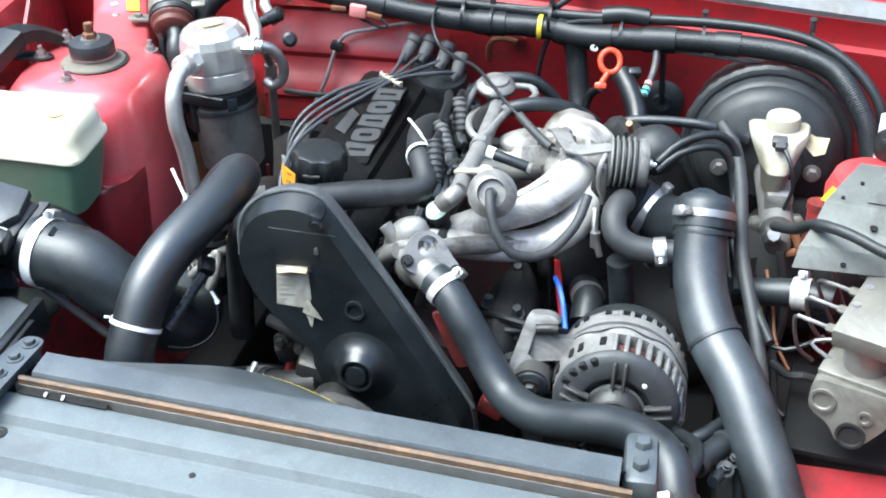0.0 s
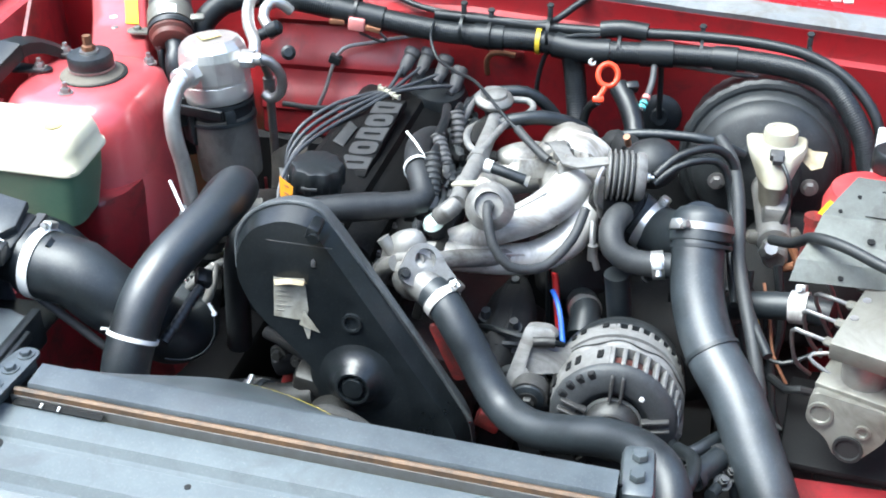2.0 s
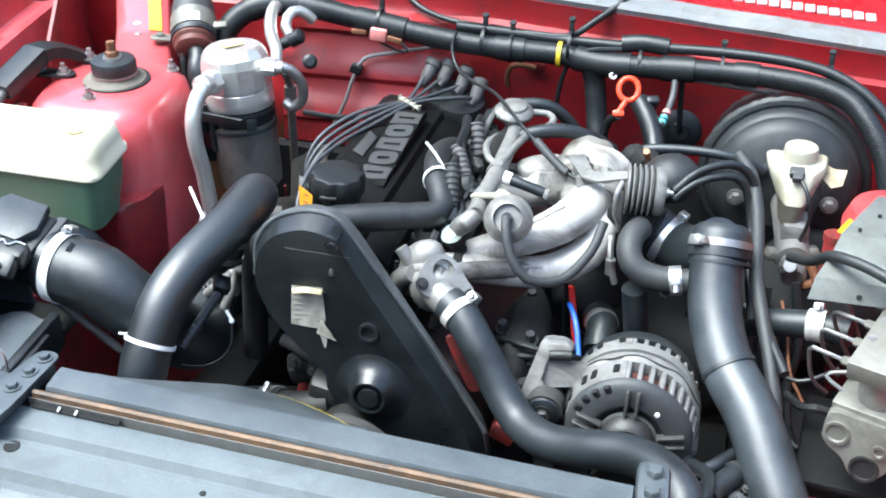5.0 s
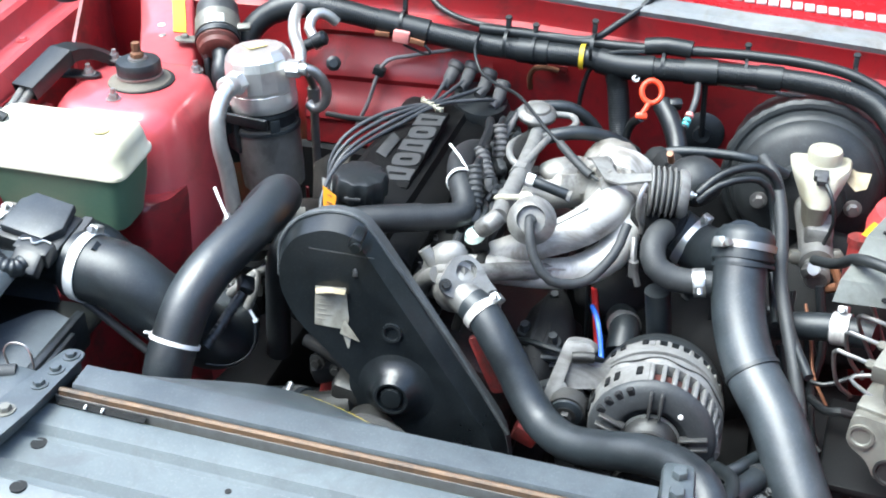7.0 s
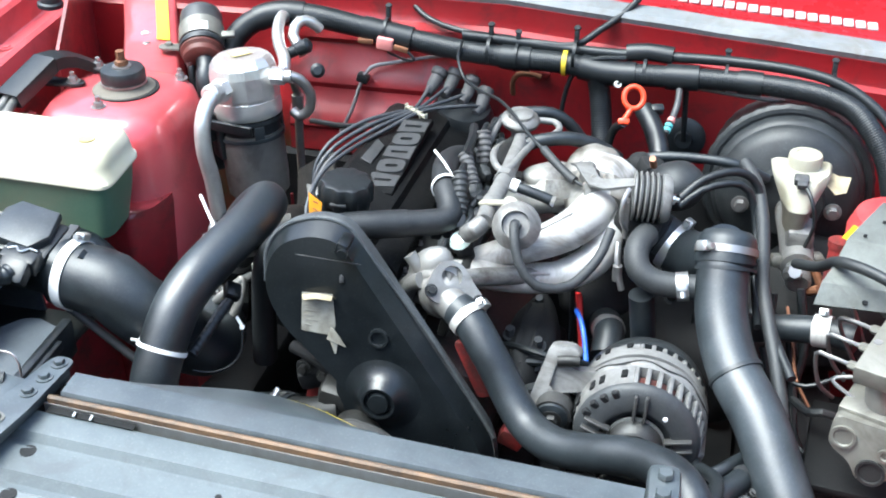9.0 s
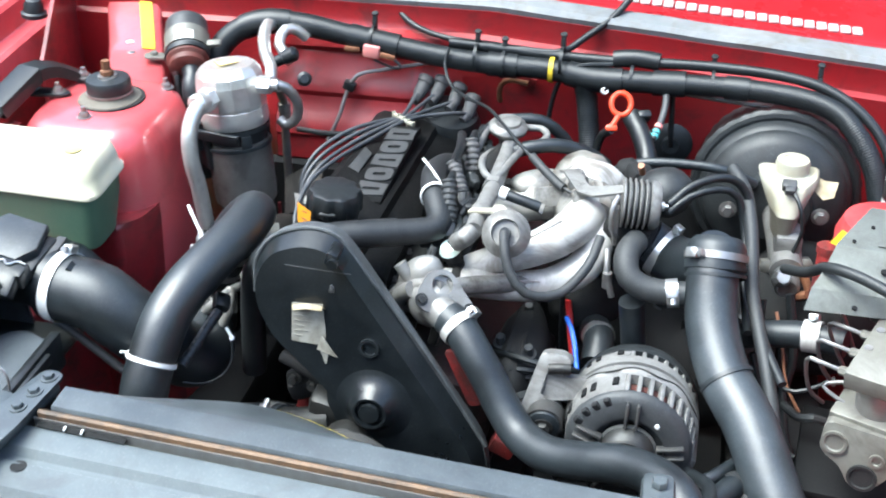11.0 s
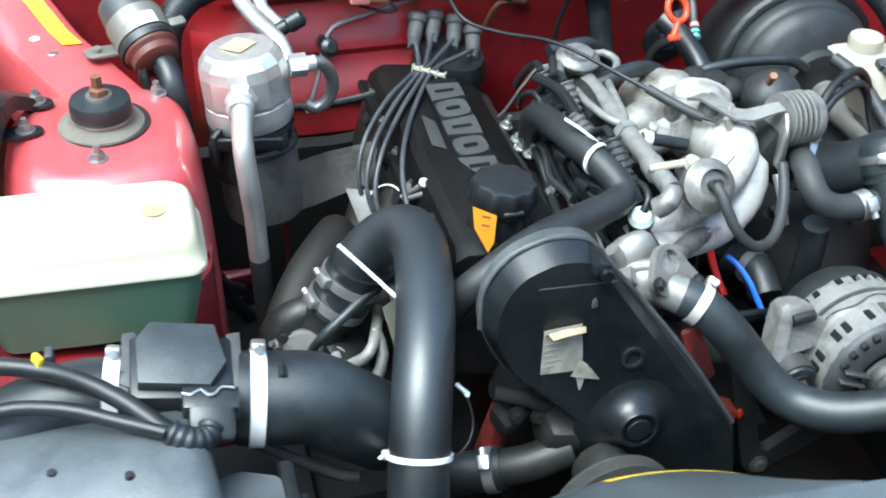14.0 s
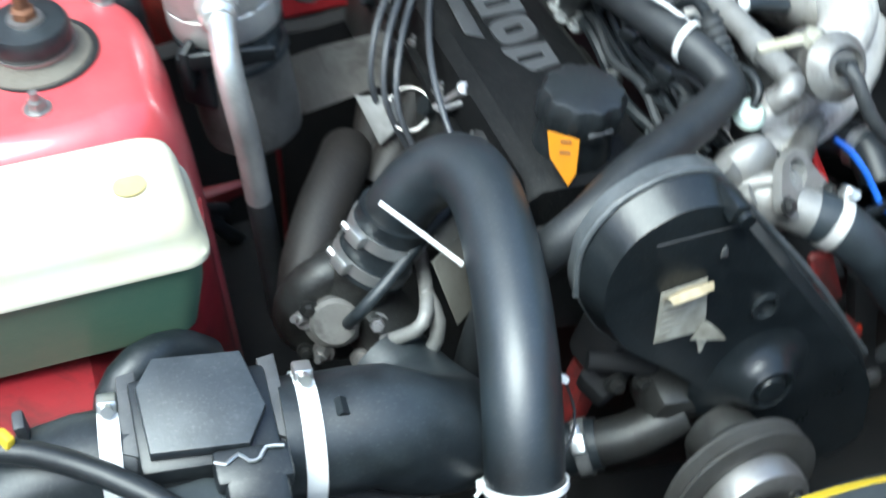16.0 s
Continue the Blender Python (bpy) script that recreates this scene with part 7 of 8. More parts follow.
for z, w0, y0, y1 in ((0.805, 0.017, 1.245, 1.30), (0.822, 0.018, 1.243, 1.305), (0.840, 0.024, 1.240, 1.312), (0.858, 0.034, 1.250, 1.325), (0.868, 0.0385, 1.256, 1.332), (0.872, 0.036, 1.260, 1.328)):
    pts = round_poly([(0.438 - w0, y1), (0.438 - w0 * 0.95, (y0 + y1) / 2), (0.438 - w0 * 0.45, y0), (0.438 + w0 * 0.45, y0), (0.438 + w0 * 0.95, (y0 + y1) / 2), (0.438 + w0, y1)], 0.008, 3)
    loops.append([bm.verts.new((x, y, z)) for x, y in pts])
for a, b in zip(loops[2:], loops[3:]):
    for k in range(len(a)):
        bm.faces.new((a[k], a[(k + 1) % len(a)], b[(k + 1) % len(a)], b[k]))
bm.faces.new(loops[-1])
lower = B()
copies = [[lower.verts.new(v.co) for v in lp_] for lp_ in loops[:3]]
for a, b in zip(copies, copies[1:]):
    for k in range(len(a)):
        lower.faces.new((a[k], a[(k + 1) % len(a)], b[(k + 1) % len(a)], b[k]))
lower.faces.new(copies[0][::-1])
for lp_ in loops[:2]:
    for v in lp_:
        bm.verts.remove(v)
part("reservoir_foot", lower, NECK, mc, "grey-brown translucent lower part", sharp=50)
part("reservoir", bm, CREAM, mc, "yellowed cream fluid reservoir", sharp=50)
bm = B()
lathe(bm, [(0, 0), (0.021, 0), (0.0215, 0.012), (0.020, 0.016), (0.013, 0.017), (0.012, 0.0155), (0, 0.0155)], (0.441, 1.312, 0.872), (0, 0, 1), 40, lobes=(20, 0.02))
part("cap", bm, CREAM, mc, "ribbed cream filler cap")
bm = B()
box(bm, (0.437, 1.262, 0.876), (0.018, 0.014, 0.010), (15, 0, 0), 0.002)
box(bm, (0.438, 1.252, 0.874), (0.012, 0.010, 0.008), (15, 0, 0), 0.001)
part("level_plug", bm, GREY_PLASTIC, mc, "grey level sensor plug")
bm = B()
sheet(bm, [[(0.468, 1.32, 0.866), (0.466, 1.29, 0.862)], [(0.484, 1.315, 0.860), (0.482, 1.285, 0.848)], [(0.500, 1.31, 0.862), (0.495, 1.29, 0.85)]], 0.001)
part("torn_tape", bm, TAN, mc, "torn brown tape")
bm = B()
tube(bm, [(0.443, 1.25, 0.872), (0.452, 1.235, 0.86), (0.458, 1.23, 0.83), (0.452, 1.235, 0.80), (0.45, 1.24, 0.78)], 0.0026, 8)
part("level_wire", bm, CABLE, mc)
for x, y in ((0.418, 1.235), (0.468, 1.25)):
    bm = B()
    lathe(bm, [(0, 0), (0.009, 0), (0.009, 0.012), (0.006, 0.014), (0, 0.014)], (x, y, 0.775), (0.2, -0.8, 0.2), 6)
    part("pipe_nut", bm, ZINC, mc)
cable([(0.295, 1.165, 0.884), (0.320, 1.185, 0.902), (0.357, 1.205, 0.907), (0.384, 1.215, 0.885), (0.396, 1.195, 0.84), (0.402, 1.14, 0.800), (0.418, 1.05, 0.785), (0.44, 0.99, 0.77)], 0.0054, CABLE, "black vacuum line from the throttle over the charge pipe", "vacuum line", "vacuum_line", "vacuum lines", 12)
cable([(0.295, 1.160, 0.876), (0.318, 1.175, 0.892), (0.350, 1.19, 0.898), (0.374, 1.20, 0.885), (0.388, 1.19, 0.84), (0.392, 1.14, 0.800), (0.400, 1.06, 0.785)], 0.0046, CABLE, "black vacuum line from the throttle over the charge pipe", "vacuum line", "vacuum_line", "vacuum lines", 12)
bm = B()
tube(bm, [(0.366, 1.262, 0.892), (0.382, 1.232, 0.882), (0.393, 1.190, 0.860), (0.398, 1.140, 0.838), (0.400, 1.100, 0.822), (0.410, 1.060, 0.798), (0.424, 1.012, 0.768), (0.436, 0.97, 0.73)], 0.0080, 14)
solo("cable_sleeve", bm, RUBBER_GREY, (0.41, 1.06, 0.79), "dusty grey sleeve round cables beside the charge pipe", "cable")
cable([(0.215, 1.35, 0.828), (0.25, 1.345, 0.846), (0.31, 1.345, 0.850), (0.36, 1.345, 0.846), (0.40, 1.365, 0.82)], 0.0068, RUBBER, "black vacuum hose to the brake servo", "vacuum hose", "vacuum_hose", seg=12)
bm = B()
blob(bm, (0.287, 1.250, 0.856), (0.072, 0.07, 0.064), 0.05, 3, (0, 0, 0), 5)
solo("vacuum_reservoir", bm, SERVO, (0.285, 1.245, 0.83), "round black rubber-covered reservoir behind the drum", "reservoir")

# bent plate and ring that carry the leads low beside the head
ls = thing("lead_support", (-0.206, 1.235, 0.753), "light grey sheet bracket with a ring, below the ignition leads", "bracket")
bm = B()
a, b, c, d = (V(p) for p in ((-0.218, 1.265, 0.789), (-0.187, 1.255, 0.788), (-0.189, 1.235, 0.77), (-0.206, 1.235, 0.753)))
sheet(bm, [[a + (d - a) * t, (a + (d - a) * t) * 0.5 + (b + (c - b) * t) * 0.5 + V((0, -0.004, 0.003)), b + (c - b) * t] for t in (0, 0.35, 0.7, 1)], 0.0018)
part("plate", bm, ALU, ls, "light grey bent plate", sharp=60)
bm = B()
ring(bm, (-0.178, 1.235, 0.785), (0.35, 0.5, -0.75), 0.0185, 0.008, 0.0014, 32)
part("ring", bm, STEEL, ls, "thin steel ring")
bm = B()
tube(bm, [(-0.171, 1.19, 0.821), (-0.159, 1.185, 0.832), (-0.15, 1.18, 0.842)], 0.0032, 8)
tube(bm, [(-0.169, 1.185, 0.821), (-0.151, 1.175, 0.833)], 0.0028, 8)
lathe(bm, [(0, 0), (0.0055, 0), (0.0055, 0.006), (0, 0.007)], (-0.15, 1.18, 0.842), (0, -0.6, 0.8), 8)
part("strap", bm, STEEL, ls)

# ---------------- injectors, fuel rail and vacuum parts ----------------
fr_ = thing("fuel_rail", (0.075, 1.2, 0.86), "dirty grey fuel rail with ribbed injector boots", "fuel rail")
bm = B()
tube(bm, [(0.070, 1.34, 0.866), (0.076, 1.30, 0.872), (0.078, 1.20, 0.874), (0.077, 1.10, 0.879), (0.078, 1.062, 0.880)], 0.0105, 16)
lathe(bm, [(0, 0), (0.0125, 0), (0.0125, 0.018), (0, 0.018)], (0.077, 1.115, 0.878), (0, -1, 0), 16)
lathe(bm, [(0, 0), (0.0135, 0), (0.0135, 0.012), (0, 0.012)], (0.0775, 1.19, 0.8745), (0, -1, 0), 6)
part("rail_tube", bm, ALU, fr_)
bm = B()
tube(bm, [(0.077, 1.06, 0.880), (0.070, 1.05, 0.876), (0.060, 1.054, 0.866)], 0.011, 14)
part("end_elbow", bm, CAST, fr_)
for p, q in (((0.0350, 1.126, 0.907), (0.0430, 1.088, 0.871)), ((0.022, 1.206, 0.890), (0.041, 1.170, 0.866)), ((0.033, 1.266, 0.896), (0.041, 1.238, 0.862)), ((0.030, 1.335, 0.872), (0.042, 1.308, 0.838))):
    p, q = V(p), V(q)
    bm = B()
    tube(bm, [p, p + (q - p) * 0.5, q], 0.0090, 16, rib=(0.0075, 0.0009))
    inj = part("injector_boot", bm, BOOT if p.y > 1.2 else RUBBER_GREY, fr_, "black ribbed injector boot")
    bm = B()
    box(bm, q + (q - p) * 0.15, (0.016, 0.020, 0.014), (40, 0, 20), 0.003)
    part("injector_plug", bm, PLASTIC, inj)
    bm = B()
    tube(bm, [p, p + V((0.0, 0.02, 0.000)), p + V((-0.006, 0.04, -0.020)), p + V((-0.010, 0.06, -0.05))], 0.0045, 10)
    part("injector_wire", bm, CABLE, inj)
sn = thing("coolant_sensor", (0.05, 1.066, 0.835), "white-green topped coolant sensor", "sensor")
bm = B()
lathe(bm, [(0, -0.035), (0.010, -0.035), (0.010, -0.008), (0.0135, -0.006), (0.0135, 0.003), (0, 0.003)], (0.05, 1.066, 0.846), (-0.2, -0.4, 1), 18)
part("sensor_body", bm, DARK, sn)
bm = B()
lathe(bm, [(0, 0.003), (0.0135, 0.003), (0.010, 0.010), (0.004, 0.012), (0, 0.012)], (0.05, 1.066, 0.846), (-0.2, -0.4, 1), 18)
part("sensor_top", bm, material("pale_green_plastic", (0.55, 0.68, 0.60), 0.35), sn, "pale green sensor top")
bm = B()
tube(bm, [(0.050, 1.063, 0.858), (0.056, 1.068, 0.868), (0.058, 1.085, 0.872), (0.050, 1.11, 0.868)], 0.004, 10)
part("sensor_wire", bm, CABLE, sn)

vr = thing("vacuum_regulator", (0.115, 1.06, 0.85), "round silver vacuum regulator with a black hose", "regulator")
VA = V((0.05, -0.62, 0.45)).normalized()
bm = B()
lathe(bm, [(0, -0.018), (0.018, -0.018), (0.026, -0.012), (0.027, -0.002), (0.0285, 0.0), (0.0285, 0.003), (0.026, 0.005), (0.020, 0.013), (0.0165, 0.0145), (0.0155, 0.008), (0, 0.008)], (0.117, 1.062, 0.880), VA, 36)
part("can", bm, CAST, vr)
bm = B()
lathe(bm, [(0, 0.008), (0.006, 0.008), (0.006, 0.022), (0, 0.022)], (0.117, 1.062, 0.880), VA, 12)
part("nipple", bm, CABLE, vr)
bm = B()
tube(bm, [(0.117, 1.050, 0.890), (0.119, 1.036, 0.886), (0.128, 1.018, 0.860), (0.150, 1.010, 0.836), (0.185, 1.030, 0.828), (0.212, 1.068, 0.845), (0.222, 1.10, 0.868)], 0.0058, 12)
part("vacuum_hose", bm, RUBBER_GREY, vr)
bm = B()
box(bm, (0.0855, 1.088, 0.893), (0.043, 0.010, 0.005), (0, -17, -20), 0.002)
lathe(bm, [(0, -0.004), (0.009, -0.004), (0.009, 0.004), (0, 0.004)], (0.105, 1.0805, 0.897), (0.3, -0.3, 1), 16)
part("white_strap", bm, CREAM, vr, "white plastic strap")
bm = B()
blob(bm, (0.112, 1.09, 0.880), (0.035, 0.04, 0.035), 0.12, 2, (0, 0, 0), 2)
part("mount", bm, CAST, vr)

fp = thing("pressure_regulator", (0.068, 1.325, 0.86), "mushroom-shaped silver fuel pressure regulator", "regulator")
bm = B()
lathe(bm, [(0, -0.03), (0.010, -0.03), (0.012, -0.014), (0.021, -0.010), (0.0255, -0.006), (0.0265, -0.001), (0.0245, 0.0025), (0.0180, 0.0055), (0.0165, 0.009), (0.010, 0.0110), (0, 0.0115)], (0.070, 1.325, 0.892), (0.08, -0.12, 1), 36)
part("dome", bm, CAST, fp)
bm = B()
tube(bm, [(0.088, 1.345, 0.882), (0.112, 1.35, 0.880), (0.122, 1.335, 0.878), (0.116, 1.318, 0.876), (0.098, 1.298, 0.8755), (0.089, 1.250, 0.879), (0.082, 1.204, 0.881), (0.075, 1.192, 0.881), (0.065, 1.199, 0.882), (0.056, 1.218, 0.8835), (0.052, 1.248, 0.880), (0.057, 1.285, 0.872)], 0.0047, 12)
part("return_pipe", bm, ALU, fp, "bent steel return pipe")
bm = B()
tube(bm, [(0.070, 1.325, 0.862), (0.066, 1.29, 0.868), (0.060, 1.255, 0.872), (0.058, 1.22, 0.87)], 0.011, 14)
part("inlet_pipe", bm, CAST_DARK, fp)
hs = thing("rail_hose", (0.092, 1.168, 0.872), "short black hose with a white collar", "hose")
bm = B()
tube(bm, [(0.092, 1.168, 0.875), (0.115, 1.165, 0.870), (0.140, 1.165, 0.862)], 0.0068, 12)
part("hose_body", bm, RUBBER, hs)
bm = B()
ring(bm, (0.094, 1.168, 0.8746), (1, -0.1, -0.2), 0.0068, 0.010, 0.0016, 20)
part("collar", bm, WHITE, hs)
cable([(0.050, 1.37, 0.878), (0.103, 1.385, 0.876), (0.135, 1.395, 0.85), (0.155, 1.40, 0.815)], 0.0085, RUBBER, "black vacuum hose beside the pressure regulator", "vacuum hose", "vacuum_hose", seg=12)
cable([(0.080, 1.292, 0.868), (0.098, 1.296, 0.875), (0.137, 1.312, 0.876), (0.175, 1.335, 0.858), (0.20, 1.36, 0.83)], 0.0095, RUBBER, "blue-black rubber hose over the plenum", "vacuum hose", "vacuum_hose", seg=14)
cable([(0.012, 1.30, 0.885), (0.022, 1.25, 0.895), (0.024, 1.20, 0.893)], 0.0062, CABLE, "black wiring beside the injectors", "wire", "wire")
cable([(0.045, 1.34, 0.885), (0.034, 1.30, 0.880), (0.03, 1.26, 0.865), (0.04, 1.22, 0.855)], 0.006, CABLE, "black wiring beside the injectors", "wire", "wire")
bm = B()
stay = [V(p) for p in ((0.052, 1.330, 0.884), (0.030, 1.352, 0.870), (0.018, 1.366, 0.838), (0.006, 1.382, 0.800), (0.000, 1.395, 0.782))]
sheet(bm, [[p - V((0.0045, 0.005, -0.001)), p + V((0.0045, 0.005, -0.001))] for p in stay], 0.003)
solo("stay", bm, ALU, (0.0, 1.395, 0.78), "pale flat metal stay between regulator and head", "bracket")
# loose engine-top wiring and plugs in front of the rail
for p, q in (((0.015, 1.14, 0.845), (0.035, 1.10, 0.845)), ((0.012, 1.20, 0.842), (0.038, 1.17, 0.842)), ((0.012, 1.09, 0.842), (0.045, 1.075, 0.86)), ((0.065, 1.16, 0.865), (0.05, 1.12, 0.865)), ((0.02, 1.31, 0.84), (0.04, 1.28, 0.845))):
    ob = thing("injector_plug", p, "black plug and wire beside the valve cover", "plug", "plugs beside the cover")
    bm = B()
    box(bm, p, (0.014, 0.018, 0.012), (10, 15, 30), 0.003)
    part("plug_body", bm, PLASTIC, ob)
    bm = B()
    tube(bm, [p, (V(p) + V(q)) / 2 + V((0, 0, 0.008)), q], 0.004, 8)
    part("wire", bm, CABLE, ob)

# wiring, nuts and plugs in the channel between valve cover and intake
for at in ((0.000, 1.362, 0.785), (0.004, 1.329, 0.785), (0.002, 1.311, 0.785), (0.008, 1.294, 0.785), (0.010, 1.214, 0.785), (0.008, 1.130, 0.785)):
    bm = B()
    bolt(bm, at, (0.24, -0.1, 0.97), 0.0055, 0.008, True, 0.008)
    part("nut", bm, CLAMP, engine, "bright nut")
rnd = random.Random(17)
for k in range(9):
    x0, z0 = 0.008 + 0.0052 * k, 0.790 + 0.006 * (k % 4)
    pts = [(x0 + rnd.uniform(-0.007, 0.007), 1.37 - 0.050 * j, z0 - (0.03 if j == 0 else 0) + rnd.uniform(-0.010, 0.012)) for j in range(7)]
    cable(pts, rnd.choice((0.0034, 0.0045, 0.0058)), (CABLE, RUBBER_GREY, CABLE)[k % 3], "dark wire in the channel beside the valve cover", "wire", "wire", "wires beside the cover")
for k, (x, y, z) in enumerate(((0.022, 1.300, 0.848), (0.052, 1.285, 0.870), (0.046, 1.215, 0.862), (0.018, 1.262, 0.832), (0.054, 1.140, 0.868), (0.058, 1.115, 0.856), (0.022, 1.105, 0.836))):
    ob = thing("wire_plug", (x, y, z - 0.008), "dusty black plug on the wiring beside the intake", "plug", "plugs beside the intake")
    bm = B()
    box(bm, (x, y, z), (0.013, 0.020, 0.013), (20 * (k % 3) - 15, 12, 35 * (k % 4) - 40), 0.003)
    box(bm, (x + 0.004, y - 0.011, z + 0.003), (0.009, 0.008, 0.010), (10, 0, 25 * (k % 3)), 0.002)
    part("plug_body", bm, PLASTIC if k % 2 else RUBBER_GREY, ob)
    bm = B()
    tube(bm, [(x, y + 0.008, z), (x - 0.004, y + 0.025, z + 0.003), (x - 0.010, y + 0.045, z - 0.012), (x - 0.008, y + 0.06, z - 0.035)], 0.0036, 8)
    part("wire", bm, CABLE, ob)
# grey cable dropping from the regulator
cable([(0.056, 1.338, 0.893), (0.046, 1.318, 0.890), (0.040, 1.292, 0.880), (0.036, 1.266, 0.866), (0.036, 1.24, 0.848)], 0.0042, BOOT, "dusty grey cable below the pressure regulator", "cable", "cable", "loose cables", 10)

# throttle cable crossing the engine
cable([(-0.045, 1.475, 0.935), (-0.050, 1.465, 0.915), (-0.035, 1.44, 0.893), (0.0, 1.395, 0.895), (0.045, 1.33, 0.910), (0.10, 1.25, 0.902), (0.157, 1.191, 0.884), (0.18, 1.175, 0.88)], 0.0024, CABLE, "thin black throttle cable across the intake", "cable", "throttle_cable", seg=10)
cable([(0.118, 1.232, 0.897), (0.135, 1.213, 0.891), (0.157, 1.191, 0.884), (0.166, 1.184, 0.882)], 0.0056, RUBBER_GREY, "grey sleeve at the end of the throttle cable", "cable sleeve", "cable_sleeve", seg=12)
# engine dipstick with its ring
dp = thing("dipstick", (0.19, 1.372, 0.84), "orange-red dipstick ring on a dark tube", "dipstick")
bm = B()
dm = axes((0.214, 1.378, 0.914), (0.1, -0.75, 0.55), (0, 0, 1))
sp = [dm @ V((0.0130 * math.cos(a), 0.0150 * math.sin(a), 0)) for a in np.linspace(-1.75, math.tau - 1.75, 24)]
tube(bm, sp, 0.0039, 10, 0.01)
tube(bm, [sp[0], dm @ V((-0.008, -0.025, 0)), dm @ V((-0.012, -0.031, 0))], 0.0040, 10)
box(bm, dm @ V((-0.012, -0.033, 0)), (0.016, 0.009, 0.008), dm, 0.003)
part("ring_handle", bm, ORANGE_RED, dp, "orange-red plastic ring")
bm = B()
tube(bm, [dm @ V((-0.012, -0.035, 0)), (0.188, 1.375, 0.86), (0.178, 1.37, 0.80)], 0.006, 10)
part("tube", bm, PLASTIC, dp)

# small items on the firewall
gr_ = thing("cable_grommet", (0.281, 1.535, 0.795), "round black rubber grommet with a cable, on the firewall", "grommet")
bm = B()
lathe(bm, [(0, 0.0), (0.032, 0.0), (0.032, 0.004), (0.026, 0.008), (0.014, 0.010), (0.012, 0.016), (0, 0.016)], (0.280, 1.532, 0.790), (0, -1, 0.1), 32)
part("disc", bm, RUBBER, gr_)
bm = B()
tube(bm, [(0.280, 1.517, 0.792), (0.279, 1.508, 0.82), (0.277, 1.51, 0.88)], 0.0042, 8)
part("cable", bm, CABLE, gr_)
sv = thing("solenoid_valve", (0.245, 1.40, 0.80), "dark solenoid valve with a copper-coloured nipple", "valve")
bm = B()
tube(bm, [(0.225, 1.435, 0.872), (0.240, 1.41, 0.860), (0.252, 1.385, 0.842), (0.258, 1.36, 0.825)], 0.0140, 18)
box(bm, (0.243, 1.43, 0.876), (0.018, 0.012, 0.016), (30, 0, 20), 0.003)
part("body", bm, PLASTIC, sv)
bm = B()
blob(bm, (0.232, 1.34, 0.835), (0.04, 0.04, 0.035), 0.2, 2, (0, 0, 0), 4)
box(bm, (0.250, 1.315, 0.842), (0.035, 0.03, 0.025), (10, 15, 30), 0.006)
blob(bm, (0.262, 1.30, 0.840), (0.035, 0.035, 0.03), 0.2, 2, (0, 0, 0), 6)
part("mount", bm, DARK, sv)
bm = B()
tube(bm, [(0.258, 1.216, 0.897), (0.257, 1.210, 0.906), (0.256, 1.206, 0.912)], 0.0042, 12)
part("nipple", bm, COPPER, sv, "copper-coloured nipple")
bm = B()
tube(bm, [(0.258, 1.40, 0.855), (0.266, 1.43, 0.868), (0.270, 1.45, 0.885), (0.268, 1.48, 0.90)], 0.0048, 10)
part("line", bm, GREY_PLASTIC, sv)
bm = B()
tube(bm, [(0.2595, 1.404, 0.8565), (0.2605, 1.408, 0.8585)], 0.0058, 12)
tube(bm, [(0.2613, 1.411, 0.860), (0.2622, 1.4145, 0.862)], 0.0058, 12)
part("turquoise_band", bm, TURQ, sv, "turquoise marker band")
bm = B()
tube(bm, [(0.2632, 1.4185, 0.8637), (0.2645, 1.424, 0.8665)], 0.0058, 12)
part("pink_band", bm, PINK, sv, "pink marker band")

# ---------------- wiring harness along the firewall ----------------
wh = thing("wiring_harness", (0.0, 1.49, 0.90), "thick black corrugated wiring harness along the firewall", "wiring harness")
HR = [(-0.395, 1.425, 0.86), (-0.392, 1.432, 0.905), (-0.380, 1.445, 0.930), (-0.355, 1.460, 0.948), (-0.318, 1.470, 0.957), (-0.26, 1.478, 0.952), (-0.174, 1.484, 0.935), (-0.065, 1.488, 0.917), (0.02, 1.488, 0.911), (0.105, 1.488, 0.909), (0.165, 1.482, 0.903), (0.238, 1.480, 0.905), (0.316, 1.478, 0.908), (0.391, 1.470, 0.910), (0.455, 1.458, 0.908), (0.500, 1.445, 0.897), (0.528, 1.425, 0.875), (0.552, 1.405, 0.84), (0.565, 1.39, 0.80)]
bm = B()
tube(bm, [(*p, 0.0172 if p[0] < -0.2 else 0.0158 if p[0] < 0.3 else 0.0146) for p in HR], 0.0165, 16, rib=(0.0032, 0.0002))
part("conduit", bm, CABLE, wh, "black corrugated conduit", sharp=80)
for a, b, r in ((-0.36, -0.28, 0.0190), (-0.20, -0.12, 0.0184), (0.005, 0.06, 0.0180), (0.125, 0.215, 0.0184), (0.24, 0.30, 0.0182), (0.345, 0.385, 0.0166)):
    seg_ = [p for p in smooth_line([(*p, 0) for p in HR], 0.01) if a <= p[0] <= b]
    bm = B()
    tube(bm, [tuple(p[:3]) for p in seg_], r, 16)
    part("tape_wrap", bm, CABLE, wh)
bm = B()
tube(bm, [(0.150, 1.482, 0.900), (0.156, 1.485, 0.87), (0.163, 1.475, 0.82), (0.170, 1.455, 0.77), (0.175, 1.44, 0.70)], 0.0155, 16, rib=(0.0036, 0.00025))
part("branch", bm, CABLE, wh, "corrugated branch running down")
bm = B()
